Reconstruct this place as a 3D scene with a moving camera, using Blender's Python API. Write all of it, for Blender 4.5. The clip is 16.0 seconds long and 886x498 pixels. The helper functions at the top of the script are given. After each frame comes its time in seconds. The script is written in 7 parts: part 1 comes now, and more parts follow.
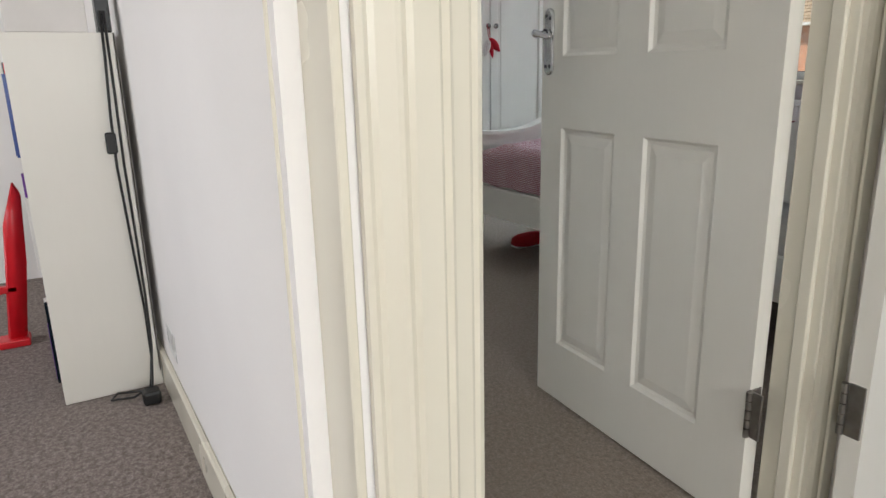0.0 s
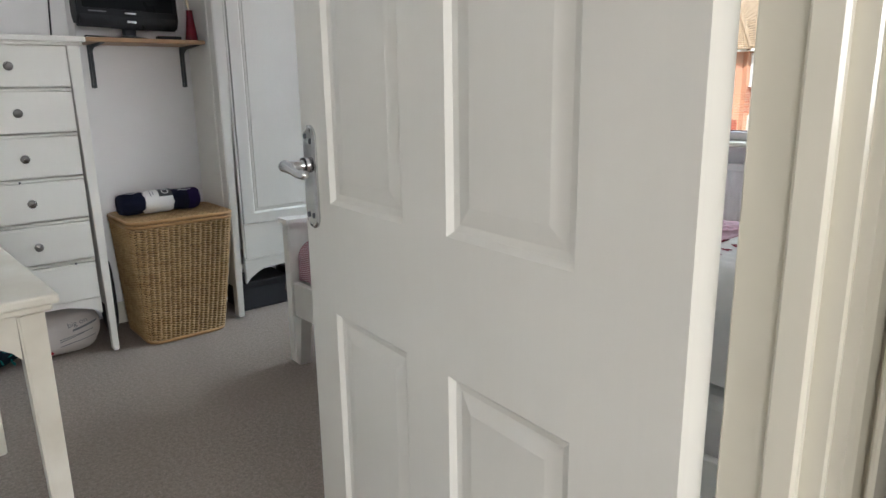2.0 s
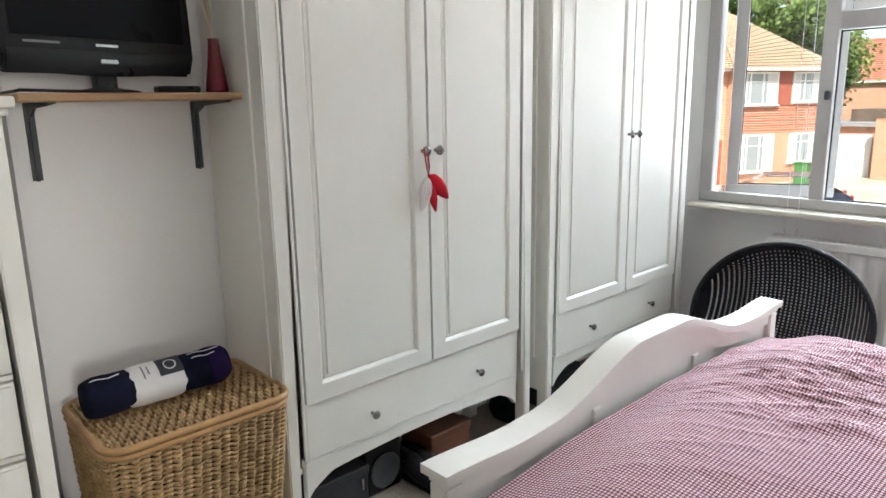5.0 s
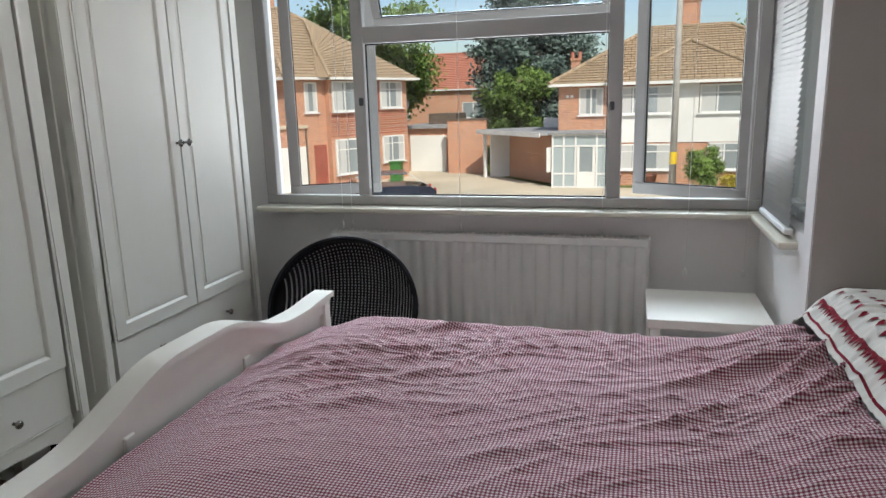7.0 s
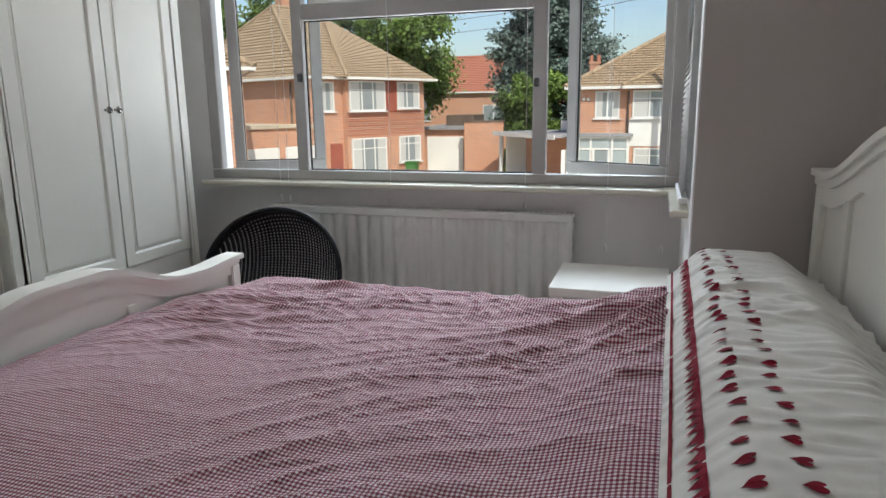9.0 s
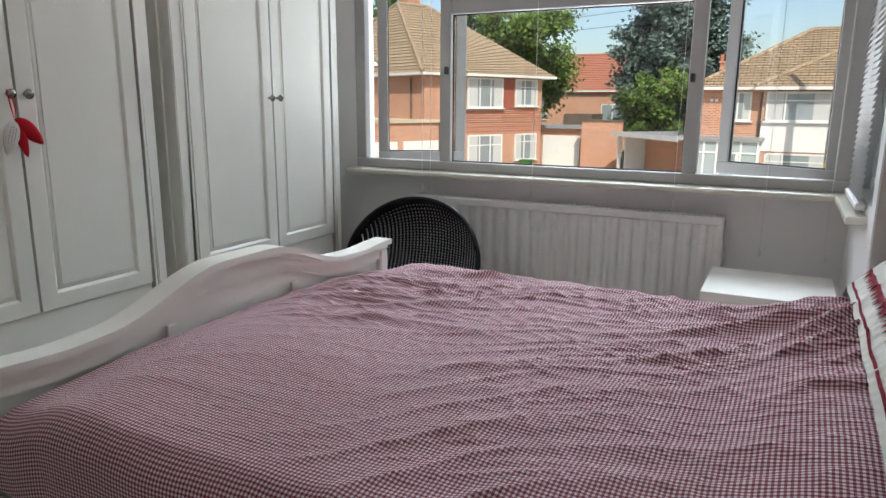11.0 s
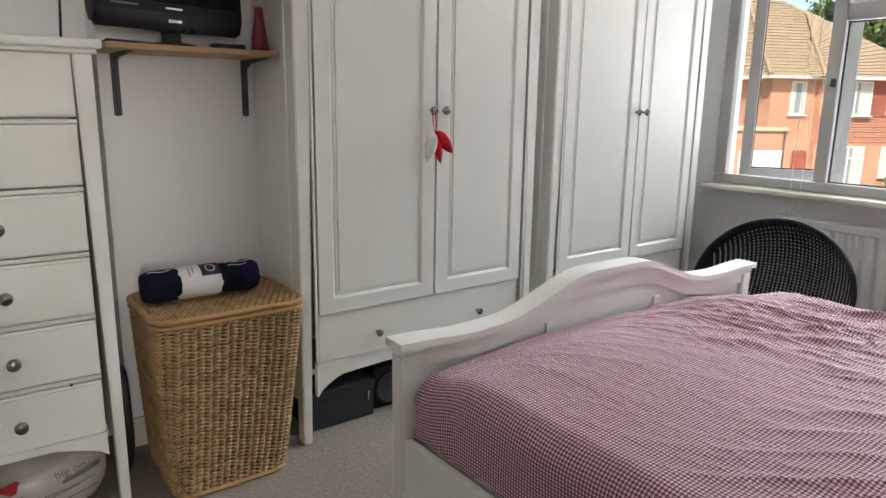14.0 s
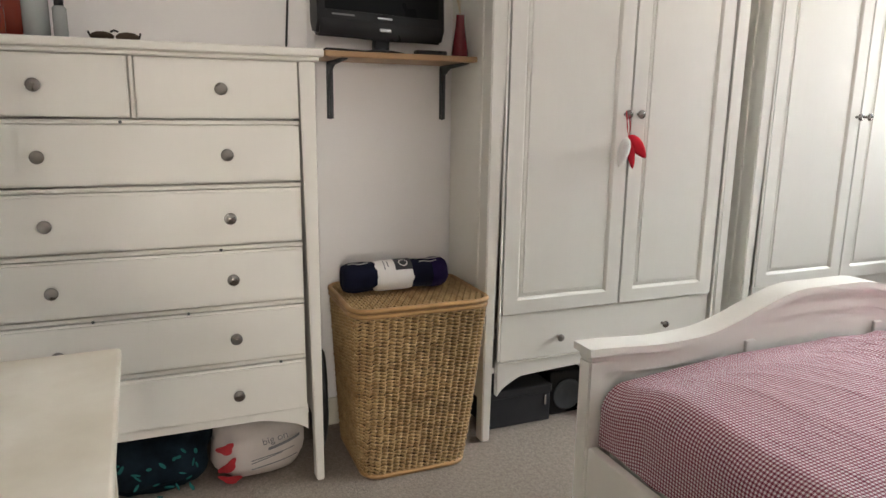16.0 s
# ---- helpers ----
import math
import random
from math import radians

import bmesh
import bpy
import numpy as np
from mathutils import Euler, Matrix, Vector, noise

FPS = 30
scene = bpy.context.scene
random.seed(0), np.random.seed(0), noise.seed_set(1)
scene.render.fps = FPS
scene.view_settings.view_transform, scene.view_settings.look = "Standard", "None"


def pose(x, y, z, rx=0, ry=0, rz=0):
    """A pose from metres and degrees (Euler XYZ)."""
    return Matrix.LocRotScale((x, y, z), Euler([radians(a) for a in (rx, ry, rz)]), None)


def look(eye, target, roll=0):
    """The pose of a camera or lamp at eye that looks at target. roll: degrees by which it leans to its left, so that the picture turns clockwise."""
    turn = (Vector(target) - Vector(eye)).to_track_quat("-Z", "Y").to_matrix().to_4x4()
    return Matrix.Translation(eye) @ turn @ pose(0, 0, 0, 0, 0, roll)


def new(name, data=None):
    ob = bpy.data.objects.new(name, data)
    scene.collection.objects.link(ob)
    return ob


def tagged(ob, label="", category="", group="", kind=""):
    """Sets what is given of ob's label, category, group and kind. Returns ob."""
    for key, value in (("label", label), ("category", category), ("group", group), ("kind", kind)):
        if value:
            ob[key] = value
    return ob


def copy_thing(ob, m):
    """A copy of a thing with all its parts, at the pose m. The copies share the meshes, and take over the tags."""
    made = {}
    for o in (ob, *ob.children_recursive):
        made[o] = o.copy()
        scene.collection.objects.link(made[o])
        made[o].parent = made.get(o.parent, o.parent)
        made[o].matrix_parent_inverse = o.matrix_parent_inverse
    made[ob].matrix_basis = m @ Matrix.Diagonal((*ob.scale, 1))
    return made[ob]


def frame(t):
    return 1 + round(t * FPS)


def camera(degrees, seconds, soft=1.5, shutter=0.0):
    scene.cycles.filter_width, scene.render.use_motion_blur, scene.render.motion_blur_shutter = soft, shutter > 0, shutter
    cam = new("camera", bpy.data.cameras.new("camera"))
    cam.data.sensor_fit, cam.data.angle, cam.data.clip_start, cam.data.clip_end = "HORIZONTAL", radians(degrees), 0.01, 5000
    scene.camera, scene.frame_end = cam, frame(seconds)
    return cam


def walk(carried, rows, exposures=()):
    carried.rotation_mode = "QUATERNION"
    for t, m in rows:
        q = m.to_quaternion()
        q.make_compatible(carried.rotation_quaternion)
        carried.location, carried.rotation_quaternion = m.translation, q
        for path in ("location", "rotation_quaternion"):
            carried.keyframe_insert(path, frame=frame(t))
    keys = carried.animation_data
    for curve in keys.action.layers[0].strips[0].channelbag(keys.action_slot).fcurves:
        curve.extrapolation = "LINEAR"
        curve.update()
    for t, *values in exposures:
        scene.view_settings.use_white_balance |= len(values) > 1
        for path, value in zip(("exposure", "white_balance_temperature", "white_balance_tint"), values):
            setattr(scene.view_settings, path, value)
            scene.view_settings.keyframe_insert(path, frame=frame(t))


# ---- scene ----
cam = camera(66.5, 16.0)
PATH = [
    (0, (3.937, -1.935, 0.948), (2.264, -0.968, 0.432), -1.3),
    (0.5, (3.818, -1.775, 1.057), (2.245, -0.646, 0.555), -0.9),
    (1, (3.77, -1.66, 1.155), (2.291, -0.408, 0.662), -0.9),
    (1.5, (3.701, -1.454, 1.137), (2.265, -0.15, 0.65), -0.9),
    (2, (3.459, -1.298, 1.149), (1.966, -0.051, 0.683), -0.9),
    (2.5, (3.105, -1.185, 1.234), (1.447, -0.172, 0.761), -0.6),
    (3, (2.84, -1.097, 1.214), (1.125, -0.175, 0.756), -0.6),
    (3.2, (2.722, -1.067, 1.238), (1.0, -0.163, 0.775), -0.5),
    (5.3, (1.795, -0.828, 1.351), (0.513, 0.647, 0.928), -1.2),
    (5.5, (1.782, -0.802, 1.353), (0.625, 0.772, 0.927), -1.3),
    (6, (1.793, -0.751, 1.342), (0.973, 1.022, 0.912), -1.5),
    (6.5, (1.868, -0.727, 1.336), (1.278, 1.135, 0.907), -1.5),
    (7, (2.078, -0.719, 1.34), (1.549, 1.162, 0.914), -1.6),
    (7.5, (2.205, -0.701, 1.322), (1.672, 1.181, 0.903), -1.3),
    (8, (2.434, -0.669, 1.227), (1.87, 1.205, 0.813), -1.2),
    (8.2, (2.541, -0.665, 1.213), (1.969, 1.207, 0.8), -1.1),
    (10.3, (2.535, -0.682, 1.156), (1.820, 1.141, 0.748), -0.2),
    (10.5, (2.505, -0.684, 1.145), (1.750, 1.124, 0.745), -0.0),
    (11, (2.402, -0.735, 1.178), (1.518, 1.009, 0.758), 0.4),
    (11.5, (2.402, -0.785, 1.142), (1.367, 0.881, 0.752), 0.4),
    (12, (2.405, -0.805, 1.167), (1.231, 0.763, 0.764), 0.6),
    (12.5, (2.41, -0.826, 1.2), (1.123, 0.648, 0.79), 0.7),
    (13, (2.379, -0.86, 1.202), (0.995, 0.525, 0.795), 0.7),
    (13.5, (2.333, -0.901, 1.213), (0.853, 0.378, 0.798), 0.8),
    (14, (2.317, -0.927, 1.224), (0.749, 0.24, 0.804), 0.9),
    (14.5, (2.314, -0.949, 1.208), (0.658, 0.096, 0.8), 0.8),
    (15, (2.304, -0.97, 1.205), (0.58, -0.042, 0.798), 0.9),
    (15.5, (2.294, -0.992, 1.203), (0.512, -0.179, 0.795), 0.9),
    (16, (2.297, -0.989, 1.209), (0.483, -0.249, 0.803), 0.8),
]
EXPOSURES = [(0, 0.31, 6150, 7), (1.0, 0.36, 5950, 8), (2.0, 0.70, 6000, 8), (3.2, 1.12, 6300, 9), (5.3, 0.88, 6350, 8), (6.4, 0.12, 6350, 8), (7.0, -0.10, 6350, 8), (8.2, -0.08, 6350, 8),
             (11, 0.05, 6350, 8), (12.5, 0.30, 6400, 8), (14.5, 0.64, 6700, 10), (16, 0.86, 7000, 12)]
walk(cam, [(t, look(eye, target, roll)) for t, eye, target, roll in PATH], exposures=EXPOSURES)

# ---- world, sun, large lights ----
world = bpy.data.worlds.new("sky")
scene.world = world
world.use_nodes = True
wn = world.node_tree
sky = wn.nodes.new("ShaderNodeTexSky")
sky.sky_type = "NISHITA"
sky.sun_disc = False
sky.sun_elevation = radians(46)
sky.sun_rotation = radians(149)
sky.air_density, sky.dust_density, sky.ozone_density = 1.0, 1.6, 1.0
wn.nodes["Background"].inputs["Strength"].default_value = 0.15
wn.links.new(sky.outputs[0], wn.nodes["Background"].inputs["Color"])
sun = new("sun", bpy.data.lights.new("sun", "SUN"))
sun.data.energy, sun.data.angle, sun.data.color = 5.0, radians(0.5), (1.0, 0.93, 0.82)
sun.matrix_world = look((12, -20, 26), (0, 0, 0))


def stand_in_lamp(x, y, z, tx, ty, tz, w, h, power, color=(0.80, 0.90, 1.0)):
    """Area lamp added to stand in for daylight through an opening."""
    ob = new("stand_in_light", bpy.data.lights.new("stand_in_light", "AREA"))
    ob.data.shape, ob.data.size, ob.data.size_y, ob.data.energy, ob.data.color = "RECTANGLE", w, h, power, color
    ob.matrix_world = look((x, y, z), (tx, ty, tz))
    return ob


# added lamp outside, above the view, in place of the sky's light
stand_in_lamp(1.2, 7.6, 4.6, 1.4, 2.6, 1.3, 5.0, 2.9, 680)
# added lamp below the sill line, for light thrown up by the sunlit ground
stand_in_lamp(1.2, 8.4, -1.35, 1.4, 2.6, 1.7, 5.5, 1.7, 700, (0.93, 0.96, 1.0))
# added at unseen, assumed landing windows to brighten chest and door
stand_in_lamp(7.95, -1.95, 1.5, 3.2, -1.30, 1.25, 1.0, 1.1, 62, (1.0, 0.965, 0.92))
stand_in_lamp(6.4, -4.72, 1.5, 3.0, -1.0, 1.1, 1.3, 1.2, 29, (1.0, 0.965, 0.93))
# added at unseen windows of the next room and the north room
stand_in_lamp(1.9, -4.72, 1.5, 1.9, -2, 1.2, 1.4, 1.2, 22, (1.0, 0.96, 0.95))
stand_in_lamp(4.4, 1.72, 1.5, 4.2, 0, 1.2, 1.0, 1.1, 4, (0.85, 0.92, 1.0))


# ---- materials ----
def node(nt, kind, **vals):
    n = nt.nodes.new(kind)
    for k, v in vals.items():
        n.inputs[k].default_value = v
    return n


def base_mat(name, rough=0.5, metal=0.0, spec=0.5):
    m = bpy.data.materials.new(name)
    m.use_nodes = True
    b = m.node_tree.nodes["Principled BSDF"]
    b.inputs["Roughness"].default_value = rough
    b.inputs["Metallic"].default_value = metal
    b.inputs["Specular IOR Level"].default_value = spec
    return m, m.node_tree, b


def mix_rgb(nt, fac, a, b):
    n = nt.nodes.new("ShaderNodeMix")
    n.data_type = "RGBA"
    for sock, v in ((n.inputs[0], fac), (n.inputs[6], a), (n.inputs[7], b)):
        if hasattr(v, "is_linked"):
            nt.links.new(v, sock)
        else:
            sock.default_value = v if isinstance(v, float) else (*v, 1)
    return n.outputs[2]


def ramp(nt, fac, lo, hi, a=0.0, b=1.0):
    n = nt.nodes.new("ShaderNodeMapRange")
    nt.links.new(fac, n.inputs[0])
    n.inputs[1].default_value, n.inputs[2].default_value = lo, hi
    n.inputs[3].default_value, n.inputs[4].default_value = a, b
    return n.outputs[0]


def mathn(nt, op, a, b=0.0):
    n = nt.nodes.new("ShaderNodeMath")
    n.operation = op
    for i, v in enumerate((a, b)):
        if hasattr(v, "is_linked"):
            nt.links.new(v, n.inputs[i])
        else:
            n.inputs[i].default_value = v
    return n.outputs[0]


def noise_tex(nt, scale, detail=3, coord="Object", stretch=(1, 1, 1)):
    tc = nt.nodes.new("ShaderNodeTexCoord")
    mp = nt.nodes.new("ShaderNodeMapping")
    mp.inputs["Scale"].default_value = stretch
    nt.links.new(tc.outputs[coord], mp.inputs[0])
    n = node(nt, "ShaderNodeTexNoise", Scale=scale, Detail=detail)
    nt.links.new(mp.outputs[0], n.inputs["Vector"])
    return n.outputs[0]


def bump(nt, bsdf, height, strength, dist=0.002):
    b = node(nt, "ShaderNodeBump", Strength=strength, Distance=dist)
    nt.links.new(height, b.inputs["Height"])
    nt.links.new(b.outputs[0], bsdf.inputs["Normal"])


def surface(name, col, rough=0.5, var=0.06, scale=2.5, fine=90, bstr=0.15, dist=0.001, metal=0.0, spec=0.5,
            stretch=(1, 1, 1), rvar=0.08, tint=None):
    """A plain material with slow stains, fine grain and relief."""
    m, nt, b = base_mat(name, rough, metal, spec)
    big = noise_tex(nt, scale, 4)
    small = noise_tex(nt, fine, 3, stretch=stretch)
    dark = tint or tuple(c * (1 - var * 2) for c in col)
    light = tuple(min(1, c * (1 + var)) for c in col)
    c1 = mix_rgb(nt, ramp(nt, big, 0.35, 0.7), light, dark)
    c2 = mix_rgb(nt, ramp(nt, small, 0.3, 0.8, 0.0, var * 1.5), c1, tuple(c * 0.6 for c in col))
    nt.links.new(c2, b.inputs["Base Color"])
    nt.links.new(ramp(nt, big, 0.3, 0.7, rough - rvar, rough + rvar), b.inputs["Roughness"])
    if bstr:
        bump(nt, b, small, bstr, dist)
    return m


WHITE = surface("white_furniture_paint", (0.82, 0.79, 0.72), 0.45, 0.02, 1.6, 60, 0.10, 0.0006, stretch=(1, 1, 0.15))
GLOSS = surface("cream_gloss_paint", (0.74, 0.70, 0.585), 0.22, 0.015, 2.2, 25, 0.16, 0.0012, stretch=(1, 1, 0.1))
DOORPAINT = surface("white_door_paint", (0.80, 0.775, 0.705), 0.36, 0.02, 2.0, 120, 0.28, 0.0008, stretch=(1, 1, 0.06))
WALL = surface("matt_wall_paint", (0.90, 0.875, 0.855), 0.85, 0.02, 1.2, 160, 0.10, 0.0006, spec=0.2)
# taupe carries the shade of the wall end that faces away from the window
WALL_SHADED = surface("shaded_wall_paint", (0.50, 0.455, 0.42), 0.85, 0.02, 1.2, 160, 0.10, 0.0006, spec=0.2)
CEIL = surface("ceiling_paint", (0.82, 0.81, 0.79), 0.9, 0.02, 1.2, 120, 0.12, 0.0008, spec=0.2)
UPVC = surface("white_upvc", (0.70, 0.70, 0.69), 0.3, 0.015, 3, 40, 0.02, 0.0003)
RADPAINT = surface("radiator_enamel", (0.78, 0.76, 0.73), 0.32, 0.02, 3, 60, 0.03, 0.0004)
NICKEL = surface("brushed_nickel", (0.30, 0.28, 0.26), 0.30, 0.05, 6, 150, 0.05, 0.0002, metal=1.0)
CHROME = surface("worn_chrome", (0.62, 0.62, 0.62), 0.16, 0.08, 30, 90, 0.06, 0.0003, metal=1.0, rvar=0.10)
STEEL_WORN = surface("worn_hinge_steel", (0.34, 0.33, 0.31), 0.38, 0.12, 25, 90, 0.12, 0.0004, metal=1.0)
STEEL_DARK = surface("dark_grey_bracket_steel", (0.09, 0.095, 0.10), 0.45, 0.1, 8, 90, 0.1, 0.0004, metal=0.5)
BLACK = surface("black_plastic", (0.010, 0.010, 0.011), 0.30, 0.1, 4, 120, 0.04, 0.0003, spec=0.3)
SCREEN = surface("tv_screen", (0.006, 0.006, 0.007), 0.3, 0.05, 2, 60, 0.0, spec=0.1)
OAK = surface("light_oak", (0.42, 0.25, 0.125), 0.45, 0.12, 3, 40, 0.15, 0.0006, stretch=(1, 0.08, 1))
BAMBOO = surface("bent_cane_rim", (0.44, 0.25, 0.10), 0.42, 0.12, 8, 60, 0.12, 0.0006)
RATTAN = surface("black_rattan", (0.011, 0.011, 0.015), 0.5, 0.15, 10, 140, 0.2, 0.0005, spec=0.25)
RATTAN_THREAD = surface("pale_weave_thread", (0.62, 0.61, 0.60), 0.6, 0.1, 10, 140, 0.1, 0.0005)
NAVY = surface("navy_fleece", (0.010, 0.012, 0.030), 0.95, 0.2, 8, 260, 0.5, 0.002, spec=0.15)
PURPLE = surface("purple_fleece", (0.030, 0.016, 0.085), 0.95, 0.2, 8, 260, 0.5, 0.002, spec=0.15)
PAPER = surface("white_paper", (0.76, 0.73, 0.70), 0.6, 0.03, 5, 100, 0.05, 0.0003)
INK = surface("grey_ink", (0.18, 0.18, 0.19), 0.6, 0.05, 5, 100, 0.0)
RED_FELT = surface("red_felt", (0.55, 0.012, 0.025), 0.85, 0.12, 12, 300, 0.4, 0.0012, spec=0.2)
RED_GLASS = surface("dark_red_glass", (0.14, 0.004, 0.010), 0.12, 0.05, 3, 50, 0.0)
RED_PLASTIC = surface("red_plastic", (0.65, 0.01, 0.02), 0.35, 0.06, 4, 80, 0.05, 0.0004)
TEAL = surface("dark_teal_cloth", (0.008, 0.016, 0.024), 0.9, 0.25, 16, 200, 0.4, 0.002, spec=0.1)
BAG = surface("printed_carrier_bag", (0.62, 0.56, 0.52), 0.4, 0.05, 6, 60, 0.2, 0.001)
BAG_RED = surface("carrier_bag_red_print", (0.50, 0.03, 0.04), 0.45, 0.1, 6, 60, 0.2, 0.001)
GREYBOX = surface("dark_grey_box", (0.026, 0.027, 0.032), 0.55, 0.08, 5, 90, 0.08, 0.0004)
TAN = surface("brown_leatherette", (0.16, 0.055, 0.025), 0.5, 0.1, 5, 90, 0.1, 0.0005)
DRIED = surface("dried_flower", (0.62, 0.50, 0.33), 0.9, 0.1, 10, 200, 0.2, 0.001)
BLIND = surface("white_blind_slat", (0.80, 0.79, 0.77), 0.45, 0.03, 4, 60, 0.05, 0.0004)
CORD = surface("white_cord", (0.75, 0.74, 0.72), 0.6, 0.05, 6, 200, 0.1, 0.0003)
CABLE = surface("black_cable", (0.012, 0.012, 0.012), 0.45, 0.1, 6, 100, 0.05, 0.0003)
SHEET = surface("white_cotton", (0.74, 0.71, 0.66), 0.9, 0.03, 4, 350, 0.25, 0.0006, spec=0.15)
HEART = surface("burgundy_print", (0.22, 0.008, 0.022), 0.9, 0.08, 6, 350, 0.25, 0.0006, spec=0.15)
PVCGREY = surface("purple_book_cover", (0.16, 0.03, 0.34), 0.4, 0.08, 6, 60, 0.05, 0.0004)
BLUE = surface("blue_cover", (0.02, 0.06, 0.28), 0.4, 0.08, 6, 60, 0.05, 0.0004)


def carpet(name, col, dark):
    m, nt, b = base_mat(name, 0.97, 0, 0.1)
    tuft = noise_tex(nt, 170, 2)
    fleck = noise_tex(nt, 70, 3)
    worn = noise_tex(nt, 1.3, 4)
    c = mix_rgb(nt, ramp(nt, fleck, 0.35, 0.65), col, dark)
    c = mix_rgb(nt, ramp(nt, tuft, 0.35, 0.7, 0.0, 0.55), c, tuple(x * 0.55 for x in dark))
    c = mix_rgb(nt, ramp(nt, worn, 0.4, 0.75, 0.0, 0.35), c, tuple(x * 0.8 for x in col))
    nt.links.new(c, b.inputs["Base Color"])
    bump(nt, b, mathn(nt, "ADD", tuft, fleck), 0.8, 0.003)
    return m


CARPET = carpet("beige_carpet", (0.38, 0.32, 0.27), (0.285, 0.235, 0.195))
CARPET2 = carpet("grey_flecked_carpet", (0.38, 0.33, 0.30), (0.19, 0.155, 0.14))


def gingham(name):
    """Small red and white checks, woven along the cloth's own two directions."""
    m, nt, b = base_mat(name, 0.92, 0, 0.12)
    uv = nt.nodes.new("ShaderNodeUVMap")
    sep = nt.nodes.new("ShaderNodeSeparateXYZ")
    nt.links.new(uv.outputs[0], sep.inputs[0])
    bands = []
    for i in (0, 1):
        f = mathn(nt, "FRACT", mathn(nt, "MULTIPLY", sep.outputs[i], 1 / 0.0088))
        bands.append(ramp(nt, mathn(nt, "ABSOLUTE", mathn(nt, "SUBTRACT", f, 0.5)), 0.22, 0.28))
    both = mathn(nt, "MULTIPLY", mathn(nt, "ADD", bands[0], bands[1]), 0.5)
    fade = noise_tex(nt, 3.0, 3, "UV")
    cr = nt.nodes.new("ShaderNodeValToRGB")
    e = cr.color_ramp.elements
    e[0].position, e[0].color = 0.0, (0.76, 0.70, 0.71, 1)
    e[1].position, e[1].color = 1.0, (0.165, 0.020, 0.042, 1)
    mid = cr.color_ramp.elements.new(0.5)
    mid.color = (0.40, 0.175, 0.21, 1)
    nt.links.new(both, cr.inputs[0])
    c = mix_rgb(nt, ramp(nt, fade, 0.35, 0.7, 0.0, 0.07), cr.outputs[0], (0.55, 0.45, 0.47))
    nt.links.new(c, b.inputs["Base Color"])
    thread = noise_tex(nt, 500, 2, "UV")
    crease = noise_tex(nt, 38, 4, "UV", (1, 2.6, 1))
    bump(nt, b, mathn(nt, "ADD", mathn(nt, "MULTIPLY", thread, 0.25), crease), 0.5, 0.004)
    b.inputs["Sheen Weight"].default_value = 0.10
    return m


GINGHAM = gingham("red_gingham_cotton")


def seagrass(name):
    m, nt, b = base_mat(name, 0.6, 0, 0.3)
    g = nt.nodes.new("ShaderNodeNewGeometry")
    rnd = g.outputs["Random Per Island"]
    n1 = noise_tex(nt, 22, 3)
    n2 = noise_tex(nt, 220, 2)
    c = mix_rgb(nt, ramp(nt, n1, 0.3, 0.7), (0.51, 0.335, 0.155), (0.31, 0.18, 0.074))
    c = mix_rgb(nt, ramp(nt, rnd, 0, 1, 0, 0.4), c, (0.55, 0.40, 0.21))
    c = mix_rgb(nt, ramp(nt, n2, 0.45, 0.75, 0, 0.5), c, (0.14, 0.075, 0.028))
    nt.links.new(c, b.inputs["Base Color"])
    bump(nt, b, n2, 0.4, 0.001)
    return m


SEAGRASS = seagrass("twisted_seagrass")


def brickwork(name, a, b2, mortar, scale=1.0, bw=0.225, bh=0.075, ms=0.012, rough=0.85):
    m, nt, b = base_mat(name, rough, 0, 0.2)
    uv = nt.nodes.new("ShaderNodeUVMap")
    br = nt.nodes.new("ShaderNodeTexBrick")
    br.inputs["Scale"].default_value = scale
    br.inputs["Brick Width"].default_value, br.inputs["Row Height"].default_value = bw, bh
    br.inputs["Mortar Size"].default_value = ms
    br.inputs["Color1"].default_value, br.inputs["Color2"].default_value = (*a, 1), (*b2, 1)
    br.inputs["Mortar"].default_value = (*mortar, 1)
    nt.links.new(uv.outputs[0], br.inputs["Vector"])
    st = noise_tex(nt, 0.7, 4)
    c = mix_rgb(nt, ramp(nt, st, 0.4, 0.75, 0, 0.3), br.outputs[0], tuple(x * 0.7 for x in a))
    nt.links.new(c, b.inputs["Base Color"])
    bump(nt, b, br.outputs["Fac"], -0.5, 0.01)
    return m


BRICK = brickwork("orange_red_brick", (0.60, 0.235, 0.11), (0.34, 0.115, 0.065), (0.52, 0.42, 0.33), ms=0.014)
# white frames greyed in colour for the shade of their backlit inner side
WINFRAME = surface("shaded_window_frame_white", (0.46, 0.44, 0.425), 0.4, 0.05, 3, 40, 0.06, 0.0004)
HUNG = brickwork("red_hanging_tiles", (0.44, 0.135, 0.09), (0.28, 0.075, 0.052), (0.17, 0.06, 0.045), 1, 0.165, 0.115, 0.014)
REDROOF = brickwork("red_clay_roof_tiles", (0.50, 0.21, 0.14), (0.42, 0.165, 0.11), (0.22, 0.09, 0.06), 1, 0.165, 0.10, 0.010)
RENDER = surface("white_render", (0.72, 0.71, 0.68), 0.85, 0.04, 0.6, 20, 0.2, 0.01, spec=0.2)
TILE = brickwork("brown_concrete_tile", (0.42, 0.315, 0.205), (0.33, 0.245, 0.16), (0.20, 0.145, 0.10), 1, 0.30, 0.33, 0.030)
FELT = surface("grey_roof_felt", (0.27, 0.27, 0.28), 0.9, 0.08, 0.5, 12, 0.2, 0.01)
CONCRETE = surface("pale_concrete_drive", (0.55, 0.475, 0.36), 0.92, 0.12, 0.22, 6, 0.2, 0.01, spec=0.2)
